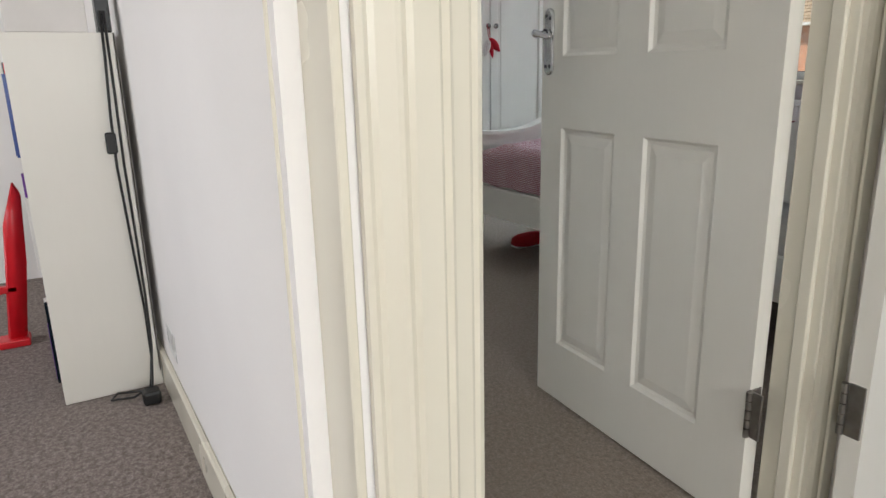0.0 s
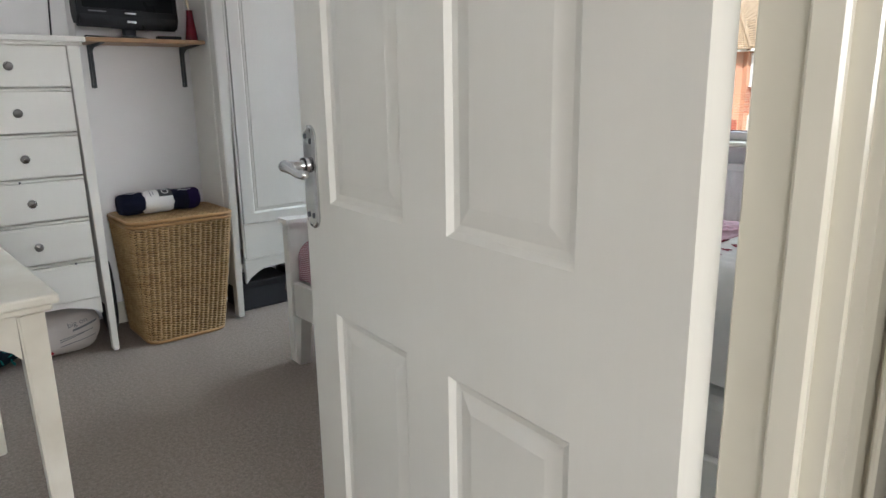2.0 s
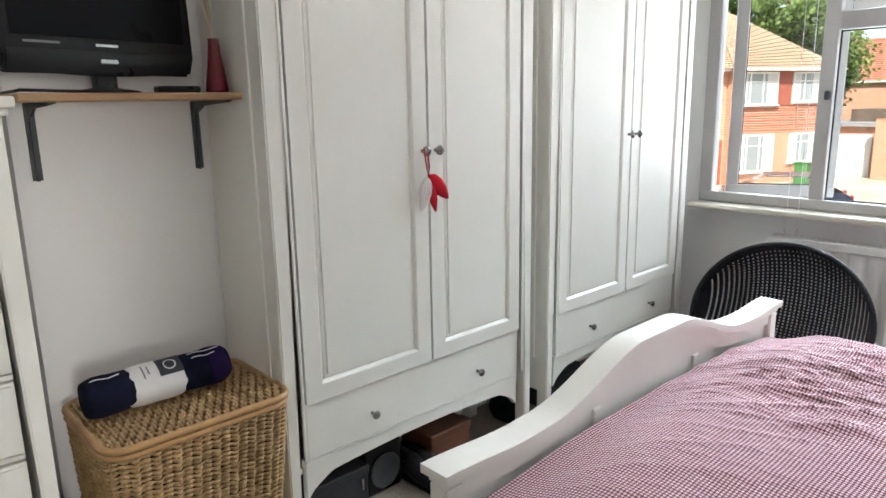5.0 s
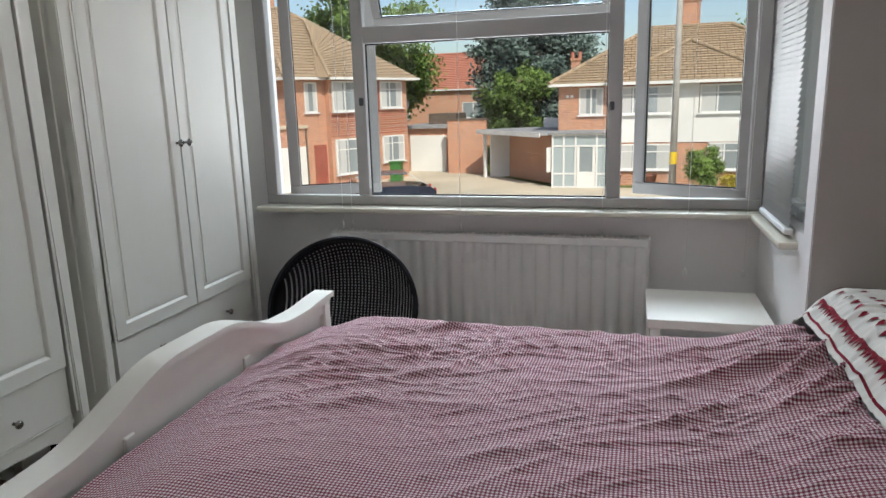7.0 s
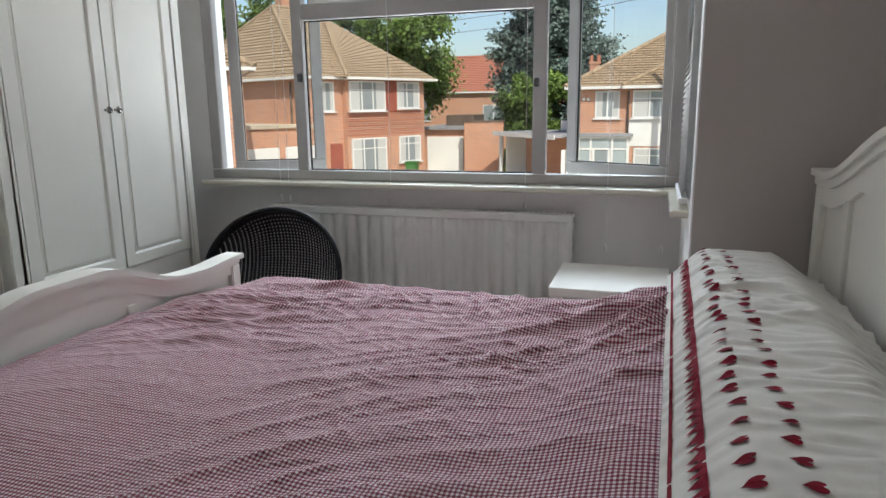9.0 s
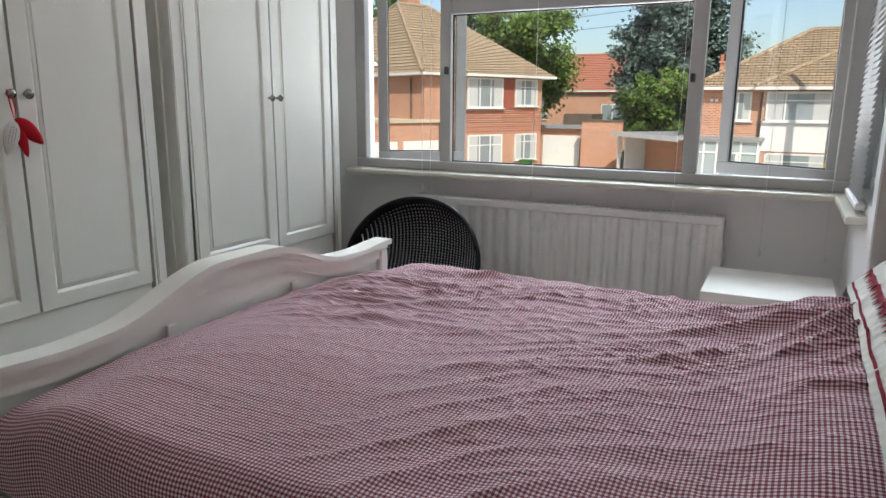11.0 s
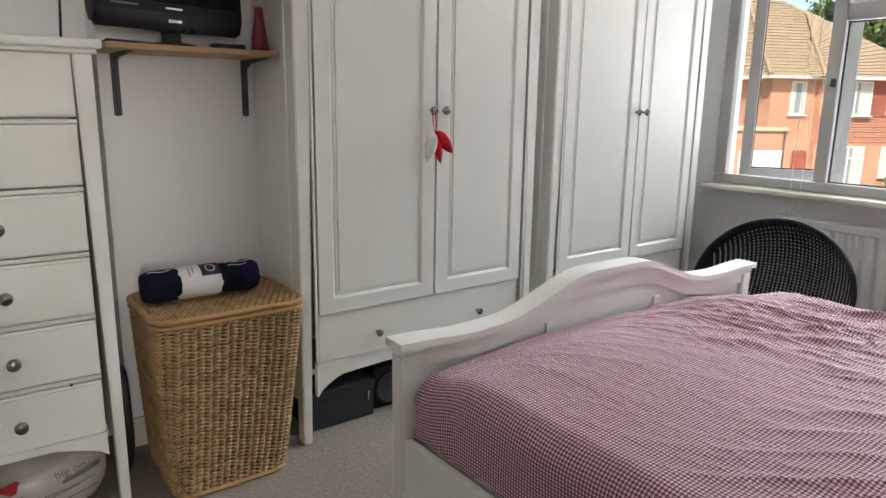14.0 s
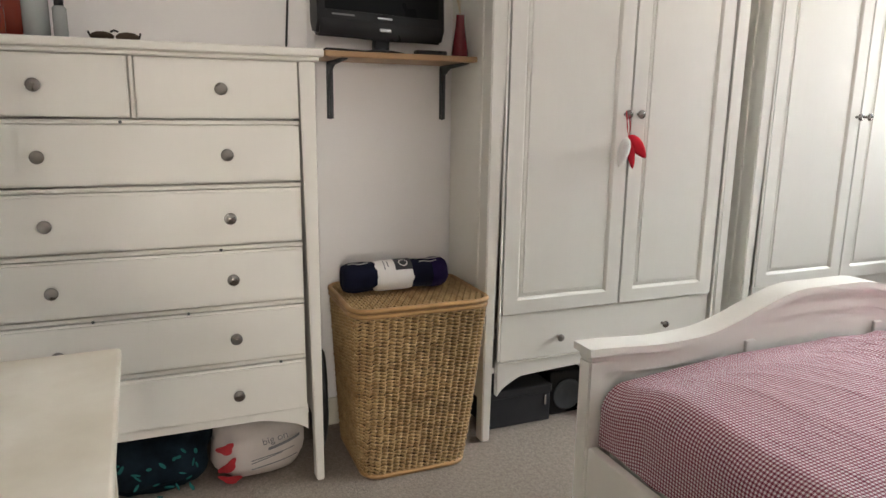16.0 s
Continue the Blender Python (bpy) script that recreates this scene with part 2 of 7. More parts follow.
ASPHALT = surface("asphalt", (0.06, 0.06, 0.062), 0.92, 0.1, 0.4, 30, 0.3, 0.01, spec=0.2)
GRASS = surface("dry_lawn", (0.12, 0.135, 0.04), 0.95, 0.2, 0.6, 25, 0.5, 0.02, spec=0.1)
CONIFER = surface("blue_green_needles", (0.15, 0.205, 0.18), 0.8, 0.3, 0.8, 12, 0.2, 0.01, spec=0.2)
LEAF = surface("green_leaf", (0.135, 0.21, 0.045), 0.65, 0.3, 0.8, 12, 0.2, 0.01, spec=0.3)
YELLOWLEAF = surface("yellow_flowers", (0.55, 0.40, 0.04), 0.7, 0.3, 3.0, 12, 0.2, 0.01, spec=0.2, tint=(0.16, 0.22, 0.04))
BARK = surface("grey_brown_bark", (0.13, 0.095, 0.07), 0.9, 0.2, 3, 20, 0.6, 0.02)
POLE = surface("weathered_pole", (0.32, 0.30, 0.27), 0.85, 0.1, 1, 14, 0.2, 0.01)
YELLOW = surface("yellow_marker", (0.72, 0.50, 0.02), 0.4, 0.05, 4, 40, 0.05)
CARPAINT = surface("dark_blue_car_paint", (0.02, 0.025, 0.045), 0.2, 0.05, 2, 40, 0.0)
CARRED = surface("red_car_paint", (0.42, 0.015, 0.02), 0.2, 0.05, 2, 40, 0.0)
RUBBER = surface("tyre_rubber", (0.02, 0.02, 0.02), 0.8, 0.1, 8, 60, 0.2)
GREENBIN = surface("green_bin_plastic", (0.04, 0.16, 0.03), 0.45, 0.08, 3, 40, 0.1)

DARKGLASS, nt_, b_ = base_mat("far_window_glass", 0.06, 0, 0.7)
b_.inputs["Base Color"].default_value = (0.25, 0.28, 0.29, 1)
CARGLASS, nt_, b_ = base_mat("car_glass", 0.06, 0, 0.7)
b_.inputs["Base Color"].default_value = (0.03, 0.035, 0.04, 1)
PALEGLASS, nt_, b_ = base_mat("porch_glass", 0.08, 0, 0.7)
b_.inputs["Base Color"].default_value = (0.36, 0.41, 0.42, 1)
NET, nt_, b_ = base_mat("net_curtain", 0.9)
b_.inputs["Base Color"].default_value = (0.50, 0.50, 0.485, 1)
GLASS, nt_, b_ = base_mat("window_glass", 0.0, 0, 0.5)
b_.inputs["Transmission Weight"].default_value = 1.0
b_.inputs["IOR"].default_value = 1.45
b_.inputs["Base Color"].default_value = (0.97, 0.99, 0.98, 1)


# ---- building helpers ----
def root_of(ob):
    while ob.parent:
        ob = ob.parent
    return ob


def link_mesh(name, me, parent, label, material):
    if material and not me.materials:
        me.materials.append(material)
    ob = new(name, me)
    if parent:
        ob.parent = parent
    if label:
        ob["label"] = label
    return ob


def part(name, bm, material, parent=None, label="", smooth=False):
    """One mesh object, modelled in world coordinates, under a thing or a part."""
    if parent:
        bmesh.ops.translate(bm, vec=-root_of(parent).location, verts=bm.verts)
    bmesh.ops.recalc_face_normals(bm, faces=bm.faces)
    if smooth:
        for f in bm.faces:
            f.smooth = True
    me = bpy.data.meshes.new(name)
    bm.to_mesh(me)
    bm.free()
    return link_mesh(name, me, parent, label, material)


def thing(name, loc, label, category, group="", kind=""):
    ob = new(name)
    ob.empty_display_size = 0.1
    ob.location = loc
    return tagged(ob, label, category, group, kind)


def box(x0, x1, y0, y1, z0, z1, bev=0.0, bm=None, seg=1):
    bm = bm or bmesh.new()
    r = bmesh.ops.create_cube(bm, size=1)
    vs = r["verts"]
    for v in vs:
        v.co = Vector((x0 + (v.co.x + 0.5) * (x1 - x0), y0 + (v.co.y + 0.5) * (y1 - y0), z0 + (v.co.z + 0.5) * (z1 - z0)))
    if bev:
        es = list({e for v in vs for e in v.link_edges})
        bmesh.ops.bevel(bm, geom=es, offset=bev, segments=seg, affect="EDGES", profile=0.5)
    return bm


def quadgrid(bm, rows, close_u=False, close_v=False):
    """Faces between rows of points."""
    vs = [[bm.verts.new(p) for p in r] for r in rows]
    nr, nc = len(vs), len(vs[0])
    for i in range(nr if close_v else nr - 1):
        for j in range(nc if close_u else nc - 1):
            a, b, c, d = vs[i][j], vs[i][(j + 1) % nc], vs[(i + 1) % nr][(j + 1) % nc], vs[(i + 1) % nr][j]
            bm.faces.new((a, b, c, d))
    return vs


def tube(pts, r, sides=8, bm=None, closed=False, caps=True, radii=None):
    bm = bm or bmesh.new()
    pts = [Vector(p) for p in pts]
    n = len(pts)
    rows = []
    up = Vector((0, 0, 1))
    for i, p in enumerate(pts):
        d = (pts[(i + 1) % n] - pts[i - 1]) if closed or 0 < i < n - 1 else (pts[1] - pts[0] if i == 0 else pts[-1] - pts[-2])
        d.normalize()
        a = d.cross(up if abs(d.z) < 0.95 else Vector((1, 0, 0))).normalized()
        b = a.cross(d).normalized()
        rr = radii[i] if radii else r
        rows.append([p + (a * math.cos(t) + b * math.sin(t)) * rr for t in (2 * math.pi * k / sides for k in range(sides))])
    vs = quadgrid(bm, rows, close_u=True, close_v=closed)
    if caps and not closed:
        bm.faces.new(vs[0])
        bm.faces.new(vs[-1])
    return bm


def lathe(profile, at, axis="z", sides=20, bm=None):
    """Turn (radius, height) pairs round an axis through at."""
    bm = bm or bmesh.new()
    at = Vector(at)
    rows = []
    for r, h in profile:
        row = []
        for k in range(sides):
            t = 2 * math.pi * k / sides
            c, s = max(r, 0.0003) * math.cos(t), max(r, 0.0003) * math.sin(t)
            row.append(at + Vector({"z": (c, s, h), "x": (h, c, s), "y": (c, h, s)}[axis]))
        rows.append(row)
    vs = quadgrid(bm, rows, close_u=True)
    bm.faces.new(vs[0])
    bm.faces.new(vs[-1])
    return bm


def panelled(bm, o, u, v, n, us, vs, panels, rings):
    """A face made of cells; the cells in panels get nested mouldings (inset, depth along n)."""
    o, u, v, n = Vector(o), Vector(u), Vector(v), Vector(n)
    for i in range(len(us) - 1):
        for j in range(len(vs) - 1):
            a0, a1, b0, b1 = us[i], us[i + 1], vs[j], vs[j + 1]
            if (i, j) not in panels:
                bm.faces.new([bm.verts.new(o + u * a + v * b) for a, b in ((a0, b0), (a1, b0), (a1, b1), (a0, b1))])
                continue
            prev = None
            for ins, dep in rings:
                ring = [bm.verts.new(o + u * a + v * b + n * dep) for a, b in
                        ((a0 + ins, b0 + ins), (a1 - ins, b0 + ins), (a1 - ins, b1 - ins), (a0 + ins, b1 - ins))]
                if prev:
                    for k in range(4):
                        bm.faces.new((prev[k], prev[(k + 1) % 4], ring[(k + 1) % 4], ring[k]))
                prev = ring
            bm.faces.new(prev)
    return bm


def extrude_y(profile, y0, y1, bm=None):
    """A closed (x, z) outline drawn out along y."""
    bm = bm or bmesh.new()
    a = [bm.verts.new((x, y0, z)) for x, z in profile]
    b = [bm.verts.new((x, y1, z)) for x, z in profile]
    n = len(a)
    for i in range(n):
        bm.faces.new((a[i], a[(i + 1) % n], b[(i + 1) % n], b[i]))
    bm.faces.new(a)
    bm.faces.new(b)
    return bm


def curve_slab(f_top, f_bot, y0, y1, x0, x1, steps=40, bm=None):
    """A board in the y-z plane between two curves, x0 to x1 thick."""
    bm = bm or bmesh.new()
    rows = []
    for i in range(steps + 1):
        y = y0 + (y1 - y0) * i / steps
        rows.append([(x0, y, f_bot(y)), (x1, y, f_bot(y)), (x1, y, f_top(y)), (x0, y, f_top(y))])
    vs = quadgrid(bm, rows, close_u=True)
    bm.faces.new(vs[0])
    bm.faces.new(vs[-1])
    return bm


def structure(name, bm, mat, label="", category=""):
    ob = part(name, bm, mat)
    return tagged(ob, label, category or name.split("_")[0], "", "structure")


# ---- the shell of the rooms ----
CEIL_Z = 2.38
structure("floor_bedroom", box(-0.5, 3.245, -1.65, 2.7, -0.06, 0.0), CARPET, "beige short-pile carpet, slightly worn", "floor")
structure("floor_hall", box(3.245, 8.15, -4.9, 1.9, -0.06, 0.002), CARPET, "beige short-pile carpet of the landing", "floor")
structure("floor_next_room", box(0.2, 3.245, -4.9, -1.65, -0.06, 0.001), CARPET2, "grey flecked carpet of the next room", "floor")
structure("ceiling_bedroom", box(-0.5, 8.15, -4.9, 2.7, CEIL_Z, CEIL_Z + 0.1), CEIL, "plain white painted ceiling", "ceiling")
structure("wall_west_alcove", box(-0.42, -0.26, -1.75, -0.49, 0, CEIL_Z), WALL, "white painted alcove wall behind the chest", "wall")
structure("wall_west", box(-0.42, -0.13, -0.49, 2.75, 0, CEIL_Z), WALL, "white painted wall with a television shelf", "wall")
structure("wall_south", box(-0.42, 3.2, -1.708, -1.60, 0, CEIL_Z), WALL, "white painted partition wall between two rooms", "wall")

# window wall with its opening
WX0, WX1, WZ0, WZ1 = 0.17, 2.645, 0.80, 2.12
bm = box(-0.42, WX0, 2.585, 2.75, 0, CEIL_Z)
box(WX1, 3.3, 2.585, 2.75, 0, CEIL_Z, bm=bm)
box(WX0, WX1, 2.585, 2.75, 0, WZ0, bm=bm)
box(WX0, WX1, 2.585, 2.75, WZ1, CEIL_Z, bm=bm)
structure("wall_north", bm, WALL, "white painted window wall above a radiator", "wall")
# block beside the bay, with its side window
bm = box(2.655, 2.80, 1.69, 1.80, 0, CEIL_Z)
box(2.655, 2.80, 2.42, 2.585, 0, CEIL_Z, bm=bm)
box(2.655, 2.80, 1.80, 2.42, 0, 0.86, bm=bm)
box(2.655, 2.80, 1.80, 2.42, 2.12, CEIL_Z, bm=bm)
box(2.80, 3.3, 1.69, 1.82, 0, CEIL_Z, bm=bm)
structure("wall_bay_return", bm, WALL, "white return wall beside the window", "wall")
structure("wall_headboard_end", box(2.66, 3.2, 1.68, 1.69, 0, CEIL_Z), WALL_SHADED, "wall end beside the bed, its shade put into a taupe colour", "wall")

# door wall: openings for this room and the next one
bm = box(3.2, 3.285, -0.75, 1.69, 0, CEIL_Z)
box(3.2, 3.285, -1.67, -1.53, 0, CEIL_Z, bm=bm)
box(3.2, 3.285, -1.53, -0.75, 2.03, CEIL_Z, bm=bm)
box(3.2, 3.285, -2.45, -1.67, 2.03, CEIL_Z, bm=bm)
box(3.2, 3.285, -4.9, -2.45, 0, CEIL_Z, bm=bm)
structure("wall_east", bm, WALL, "white painted wall with two doorways", "wall")
bm = box(3.285, 3.330, -0.715, -0.62, 0, CEIL_Z)
box(4.18, 8.0, -0.715, -0.62, 0, CEIL_Z, bm=bm)
box(3.330, 4.18, -0.715, -0.62, 2.03, CEIL_Z, bm=bm)
structure("wall_landing_north", bm, WALL, "white painted landing wall with a doorway", "wall")
# unseen closing walls; landing length and openings laid out for the added lamps
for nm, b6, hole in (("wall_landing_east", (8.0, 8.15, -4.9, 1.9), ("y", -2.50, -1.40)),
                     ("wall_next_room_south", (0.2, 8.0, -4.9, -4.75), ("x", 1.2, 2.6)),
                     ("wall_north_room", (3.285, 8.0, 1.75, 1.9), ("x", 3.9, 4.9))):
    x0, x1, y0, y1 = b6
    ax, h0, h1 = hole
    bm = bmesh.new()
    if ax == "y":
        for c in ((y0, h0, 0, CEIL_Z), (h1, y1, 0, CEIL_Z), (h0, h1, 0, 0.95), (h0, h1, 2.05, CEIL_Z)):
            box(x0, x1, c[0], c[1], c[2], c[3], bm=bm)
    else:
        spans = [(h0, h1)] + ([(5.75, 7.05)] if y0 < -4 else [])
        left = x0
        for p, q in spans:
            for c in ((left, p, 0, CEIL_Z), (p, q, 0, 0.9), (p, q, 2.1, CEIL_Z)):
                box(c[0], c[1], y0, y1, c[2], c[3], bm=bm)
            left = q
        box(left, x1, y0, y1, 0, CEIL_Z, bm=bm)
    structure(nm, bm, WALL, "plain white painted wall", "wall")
structure("wall_next_room_west", box(0.1, 0.2, -4.9, -1.7, 0, CEIL_Z), WALL, "plain white painted wall", "wall")


# ---- doors and joinery ----
def trim(name, bm, mat=GLOSS, label="cream gloss painted door trim"):
    return structure(name, bm, mat, label, "trim")


def architrave(y_in, y_out, x0, z1=2.09):
    """Upright moulded strip on the landing side, stepping from a thin inner edge to a thick outer edge."""
    w = y_out - y_in
    prof = [(0.0, 0.0), (0.010, 0.0), (0.013, 0.10), (0.010, 0.18), (0.014, 0.26), (0.016, 0.55), (0.019, 0.62), (0.015, 0.72),
            (0.020, 0.80), (0.020, 1.0), (0.0, 1.0)]
    bm = bmesh.new()
    quadgrid(bm, [[(x0 + d, y_in + w * f, z) for d, f in prof] for z in (0, z1)], close_u=True)
    return bm


# bedroom doorway: linings, stops and architraves
trim("trim_lining_hinge", box(3.203, 3.289, -0.775, -0.75, 0, 2.03, 0.002))
trim("trim_stop_hinge", box(3.245, 3.272, -0.787, -0.775, 0, 2.03, 0.003))
trim("trim_lining_lock", box(3.196, 3.289, -1.53, -1.505, 0, 2.03, 0.002))
trim("trim_stop_lock", box(3.240, 3.268, -1.505, -1.493, 0, 2.03, 0.002))
trim("trim_lining_head", box(3.196, 3.289, -1.505, -0.775, 2.005, 2.03, 0.002))
trim("trim_architrave_hinge", architrave(-0.770, -0.716, 3.289))
trim("trim_architrave_lock", architrave(-1.512, -1.585, 3.289))
trim("trim_architrave_next", architrave(-1.660, -1.585, 3.289))
trim("trim_lining_next", box(3.172, 3.2885, -1.682, -1.6695, 0, 2.03, 0.002))
trim("trim_architrave_next_inner", box(3.172, 3.1785, -1.712, -1.668, 0, 2.09, 0.003))
trim("trim_bead_next_inner", box(3.176, 3.192, -1.691, -1.680, 0, 2.06, 0.004))
trim("trim_lining_far_door", box(3.3095, 3.316, -0.752, -0.717, 0, 2.06, 0.002))
bm = box(0.2, 3.178, -1.724, -1.708, 0.0, 0.115, 0.004)
structure("baseboard_next_room", bm, GLOSS, "white gloss skirting board", "baseboard")
bm = box(-0.13, -0.115, -0.49, 0.02, 0.0, 0.11, 0.004)
structure("baseboard_west", bm, GLOSS, "white gloss skirting board", "baseboard")
bm = box(-0.1, 3.19, -1.600, -1.586, 0.0, 0.11, 0.004)
structure("baseboard_south", bm, GLOSS, "white gloss skirting board", "baseboard")

RINGS = [(0.0, 0.0), (0.007, -0.007), (0.016, -0.009), (0.040, -0.0045)]
DOOR_W = 0.743
PANEL_US = [0.0, 0.092, 0.305, 0.403, 0.614, DOOR_W]
PANEL_VS = [0.006, 0.180, 0.790, 0.972, 1.62, 1.74, 1.88, 1.985]
PANEL_SET = {(1, 1), (3, 1), (1, 3), (3, 3), (1, 5), (3, 5)}


def door_leaf(name, hinge, angle, label, flip):
    """Six-panel door; u runs from the lock edge to the hinge edge."""
    d = thing(name, (hinge[0], hinge[1], 0), label, "door", "", "structure")
    u = Vector((math.cos(radians(angle)), math.sin(radians(angle)), 0))
    n = Vector((u.y, -u.x, 0))
    o = Vector((hinge[0], hinge[1], 0)) - u * DOOR_W
    bm = bmesh.new()
    z = Vector((0, 0, 1))
    us = PANEL_US if not flip else [DOOR_W - a for a in reversed(PANEL_US)]
    panelled(bm, o, u, z, n, us, PANEL_VS, PANEL_SET, RINGS)
    panelled(bm, o - n * 0.036, u, z, -n, us, PANEL_VS, PANEL_SET, RINGS)
    for a, b in (((0, PANEL_VS[0]), (0, PANEL_VS[-1])), ((DOOR_W, PANEL_VS[0]), (DOOR_W, PANEL_VS[-1])),
                 ((0, PANEL_VS[0]), (DOOR_W, PANEL_VS[0])), ((0, PANEL_VS[-1]), (DOOR_W, PANEL_VS[-1]))):
        p, q = o + u * a[0] + z * a[1], o + u * b[0] + z * b[1]
        bm.faces.new([bm.verts.new(x) for x in (p, q, q - n * 0.036, p - n * 0.036)])
    bmesh.ops.remove_doubles(bm, verts=bm.verts, dist=0.0002)
    part("leaf", bm, DOORPAINT, d)
    return d, o, u, n


def basis(bm, o, u, n):
    """From (along the leaf, out of it, up) to the world."""
    for v in bm.verts:
        v.co = Vector(o) + u * v.co.x + n * v.co.y + Vector((0, 0, v.co.z))
    return bm


def hinge_at(d, o, u, n, uu, z):
    bm = box(uu - 0.002, uu + 0.03, -0.003, 0.0015, z - 0.05, z + 0.05, 0.001)
    box(uu - 0.002, uu + 0.002, -0.03, 0.0, z - 0.05, z + 0.05, bm=bm)
    for k in range(5):
        lathe([(0.006, z - 0.05 + k * 0.02 + 0.0005), (0.006, z - 0.05 + k * 0.02 + 0.0185)], (uu + 0.004, 0.005, 0), "z", 12, bm)
    part("hinge", basis(bm, o, u, n), STEEL_WORN, d, "worn steel butt hinge")


bedroom_door, do, du, dn = door_leaf("door_1", (3.185, -0.806), -4.3, "white six-panel bedroom door standing open", False)
hinge_at(bedroom_door, do, du, dn, DOOR_W, 0.27)
hinge_at(bedroom_door, do, du, dn, DOOR_W, 1.75)
HU, HZ = 0.033, 1.009
out = []
for zc, a0 in ((HZ + 0.064, 0), (HZ - 0.064, 180)):
    out += [(HU + 0.0205 * math.cos(radians(a0 + 15 * k)), zc + 0.0205 * math.sin(radians(a0 + 15 * k))) for k in range(13)]
bm = bmesh.new()
rows = [[(u0 + (HU - u0) * s_, d_, z0 + (HZ - z0) * s_ * 0.3) for u0, z0 in out] for d_, s_ in ((0.0, 0), (0.003, 0), (0.0055, 0.10), (0.0065, 0.28), (0.0060, 0.34))]
vs = quadgrid(bm, rows, close_u=True)
bm.faces.new(vs[-1])
plate = part("handle_plate", basis(bm, do, du, dn), CHROME, bedroom_door, "worn chrome handle plate")
bm = lathe([(0.0125, 0.005), (0.0125, 0.010), (0.009, 0.014), (0.0085, 0.030), (0.0095, 0.046), (0.0, 0.048)], (HU, 0, HZ + 0.020), "y", 18)
part("lever_neck", basis(bm, do, du, dn), CHROME, plate, "", True)
# ring added where the lever has a gap; its black is the gap's shade
bm = lathe([(0.0132, 0.0145), (0.0132, 0.0165)], (HU, 0, HZ + 0.020), "y", 18)
part("neck_gap_ring", basis(bm, do, du, dn), BLACK, plate, "black ring standing in for the dark gap at the lever root")
lever = [(-0.008, 0.044, 0.021), (0.004, 0.049, 0.022), (0.016, 0.048, 0.020), (0.028, 0.046, 0.016), (0.042, 0.044, 0.012), (0.054, 0.041, 0.012), (0.060, 0.036, 0.013)]
lever = [(HU + x, y, HZ + z) for x, y, z in lever]
part("lever", basis(tube(lever, 0.008, 14, radii=[0.007, 0.0098, 0.0085, 0.0066, 0.0066, 0.0075, 0.0055]), do, du, dn), CHROME, plate, "", True)
for uu, zz in ((-0.009, 0.066), (0.009, 0.059), (-0.009, -0.062), (0.009, -0.062)):
    bm = lathe([(0.0046, 0.005), (0.0046, 0.0072), (0.0025, 0.0078), (0.0, 0.0078)], (HU + uu, 0, HZ + zz), "y", 12)
    part("screw", basis(bm, do, du, dn), STEEL_DARK, plate)
bm = box(-0.001, 0.0015, -0.030, -0.006, 0.89, 1.10)
part("latch_plate", basis(bm, do, du, dn), CHROME, bedroom_door)

far_door, fo, fu, fn = door_leaf("door_2", (3.358, -0.79), -90.0, "white six-panel door of another room standing open", False)
bm = box(3.362, 3.390, -0.793, -0.789, 0.305, 0.405, 0.001)
for k in range(5):
    lathe([(0.006, 0.305 + k * 0.02 + 0.0005), (0.006, 0.305 + k * 0.02 + 0.0185)], (3.356, -0.794, 0), "z", 12, bm)
part("hinge", bm, STEEL_WORN, far_door, "worn steel butt hinge")


# ---- window ----
def rail(x0, x1, y0, y1, z0, z1):
    return box(x0, x1, y0, y1, z0, z1, 0.006, seg=2)


win = thing("window_1", (1.41, 2.6, 0.82), "wide white three-part window with its sashes open", "window", "", "structure")
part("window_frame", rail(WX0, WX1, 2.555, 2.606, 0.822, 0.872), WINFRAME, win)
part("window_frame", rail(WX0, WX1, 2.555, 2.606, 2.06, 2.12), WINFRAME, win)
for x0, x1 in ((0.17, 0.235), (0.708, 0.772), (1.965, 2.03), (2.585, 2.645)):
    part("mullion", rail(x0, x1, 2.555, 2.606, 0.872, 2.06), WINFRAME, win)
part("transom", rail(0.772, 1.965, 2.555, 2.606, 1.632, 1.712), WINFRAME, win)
for b in ((0.772, 1.965, 0.872, 0.878), (0.772, 1.965, 1.626, 1.632), (0.772, 0.777, 0.878, 1.626), (1.960, 1.965, 0.878, 1.626)):
    part("gasket", box(b[0], b[1], 2.583, 2.592, b[2], b[3]), BLACK, win, "black glazing gasket")
pane = part("pane", box(0.772, 1.965, 2.594, 2.600, 0.872, 1.632), GLASS, win, "clear glass")
pane.visible_shadow = False


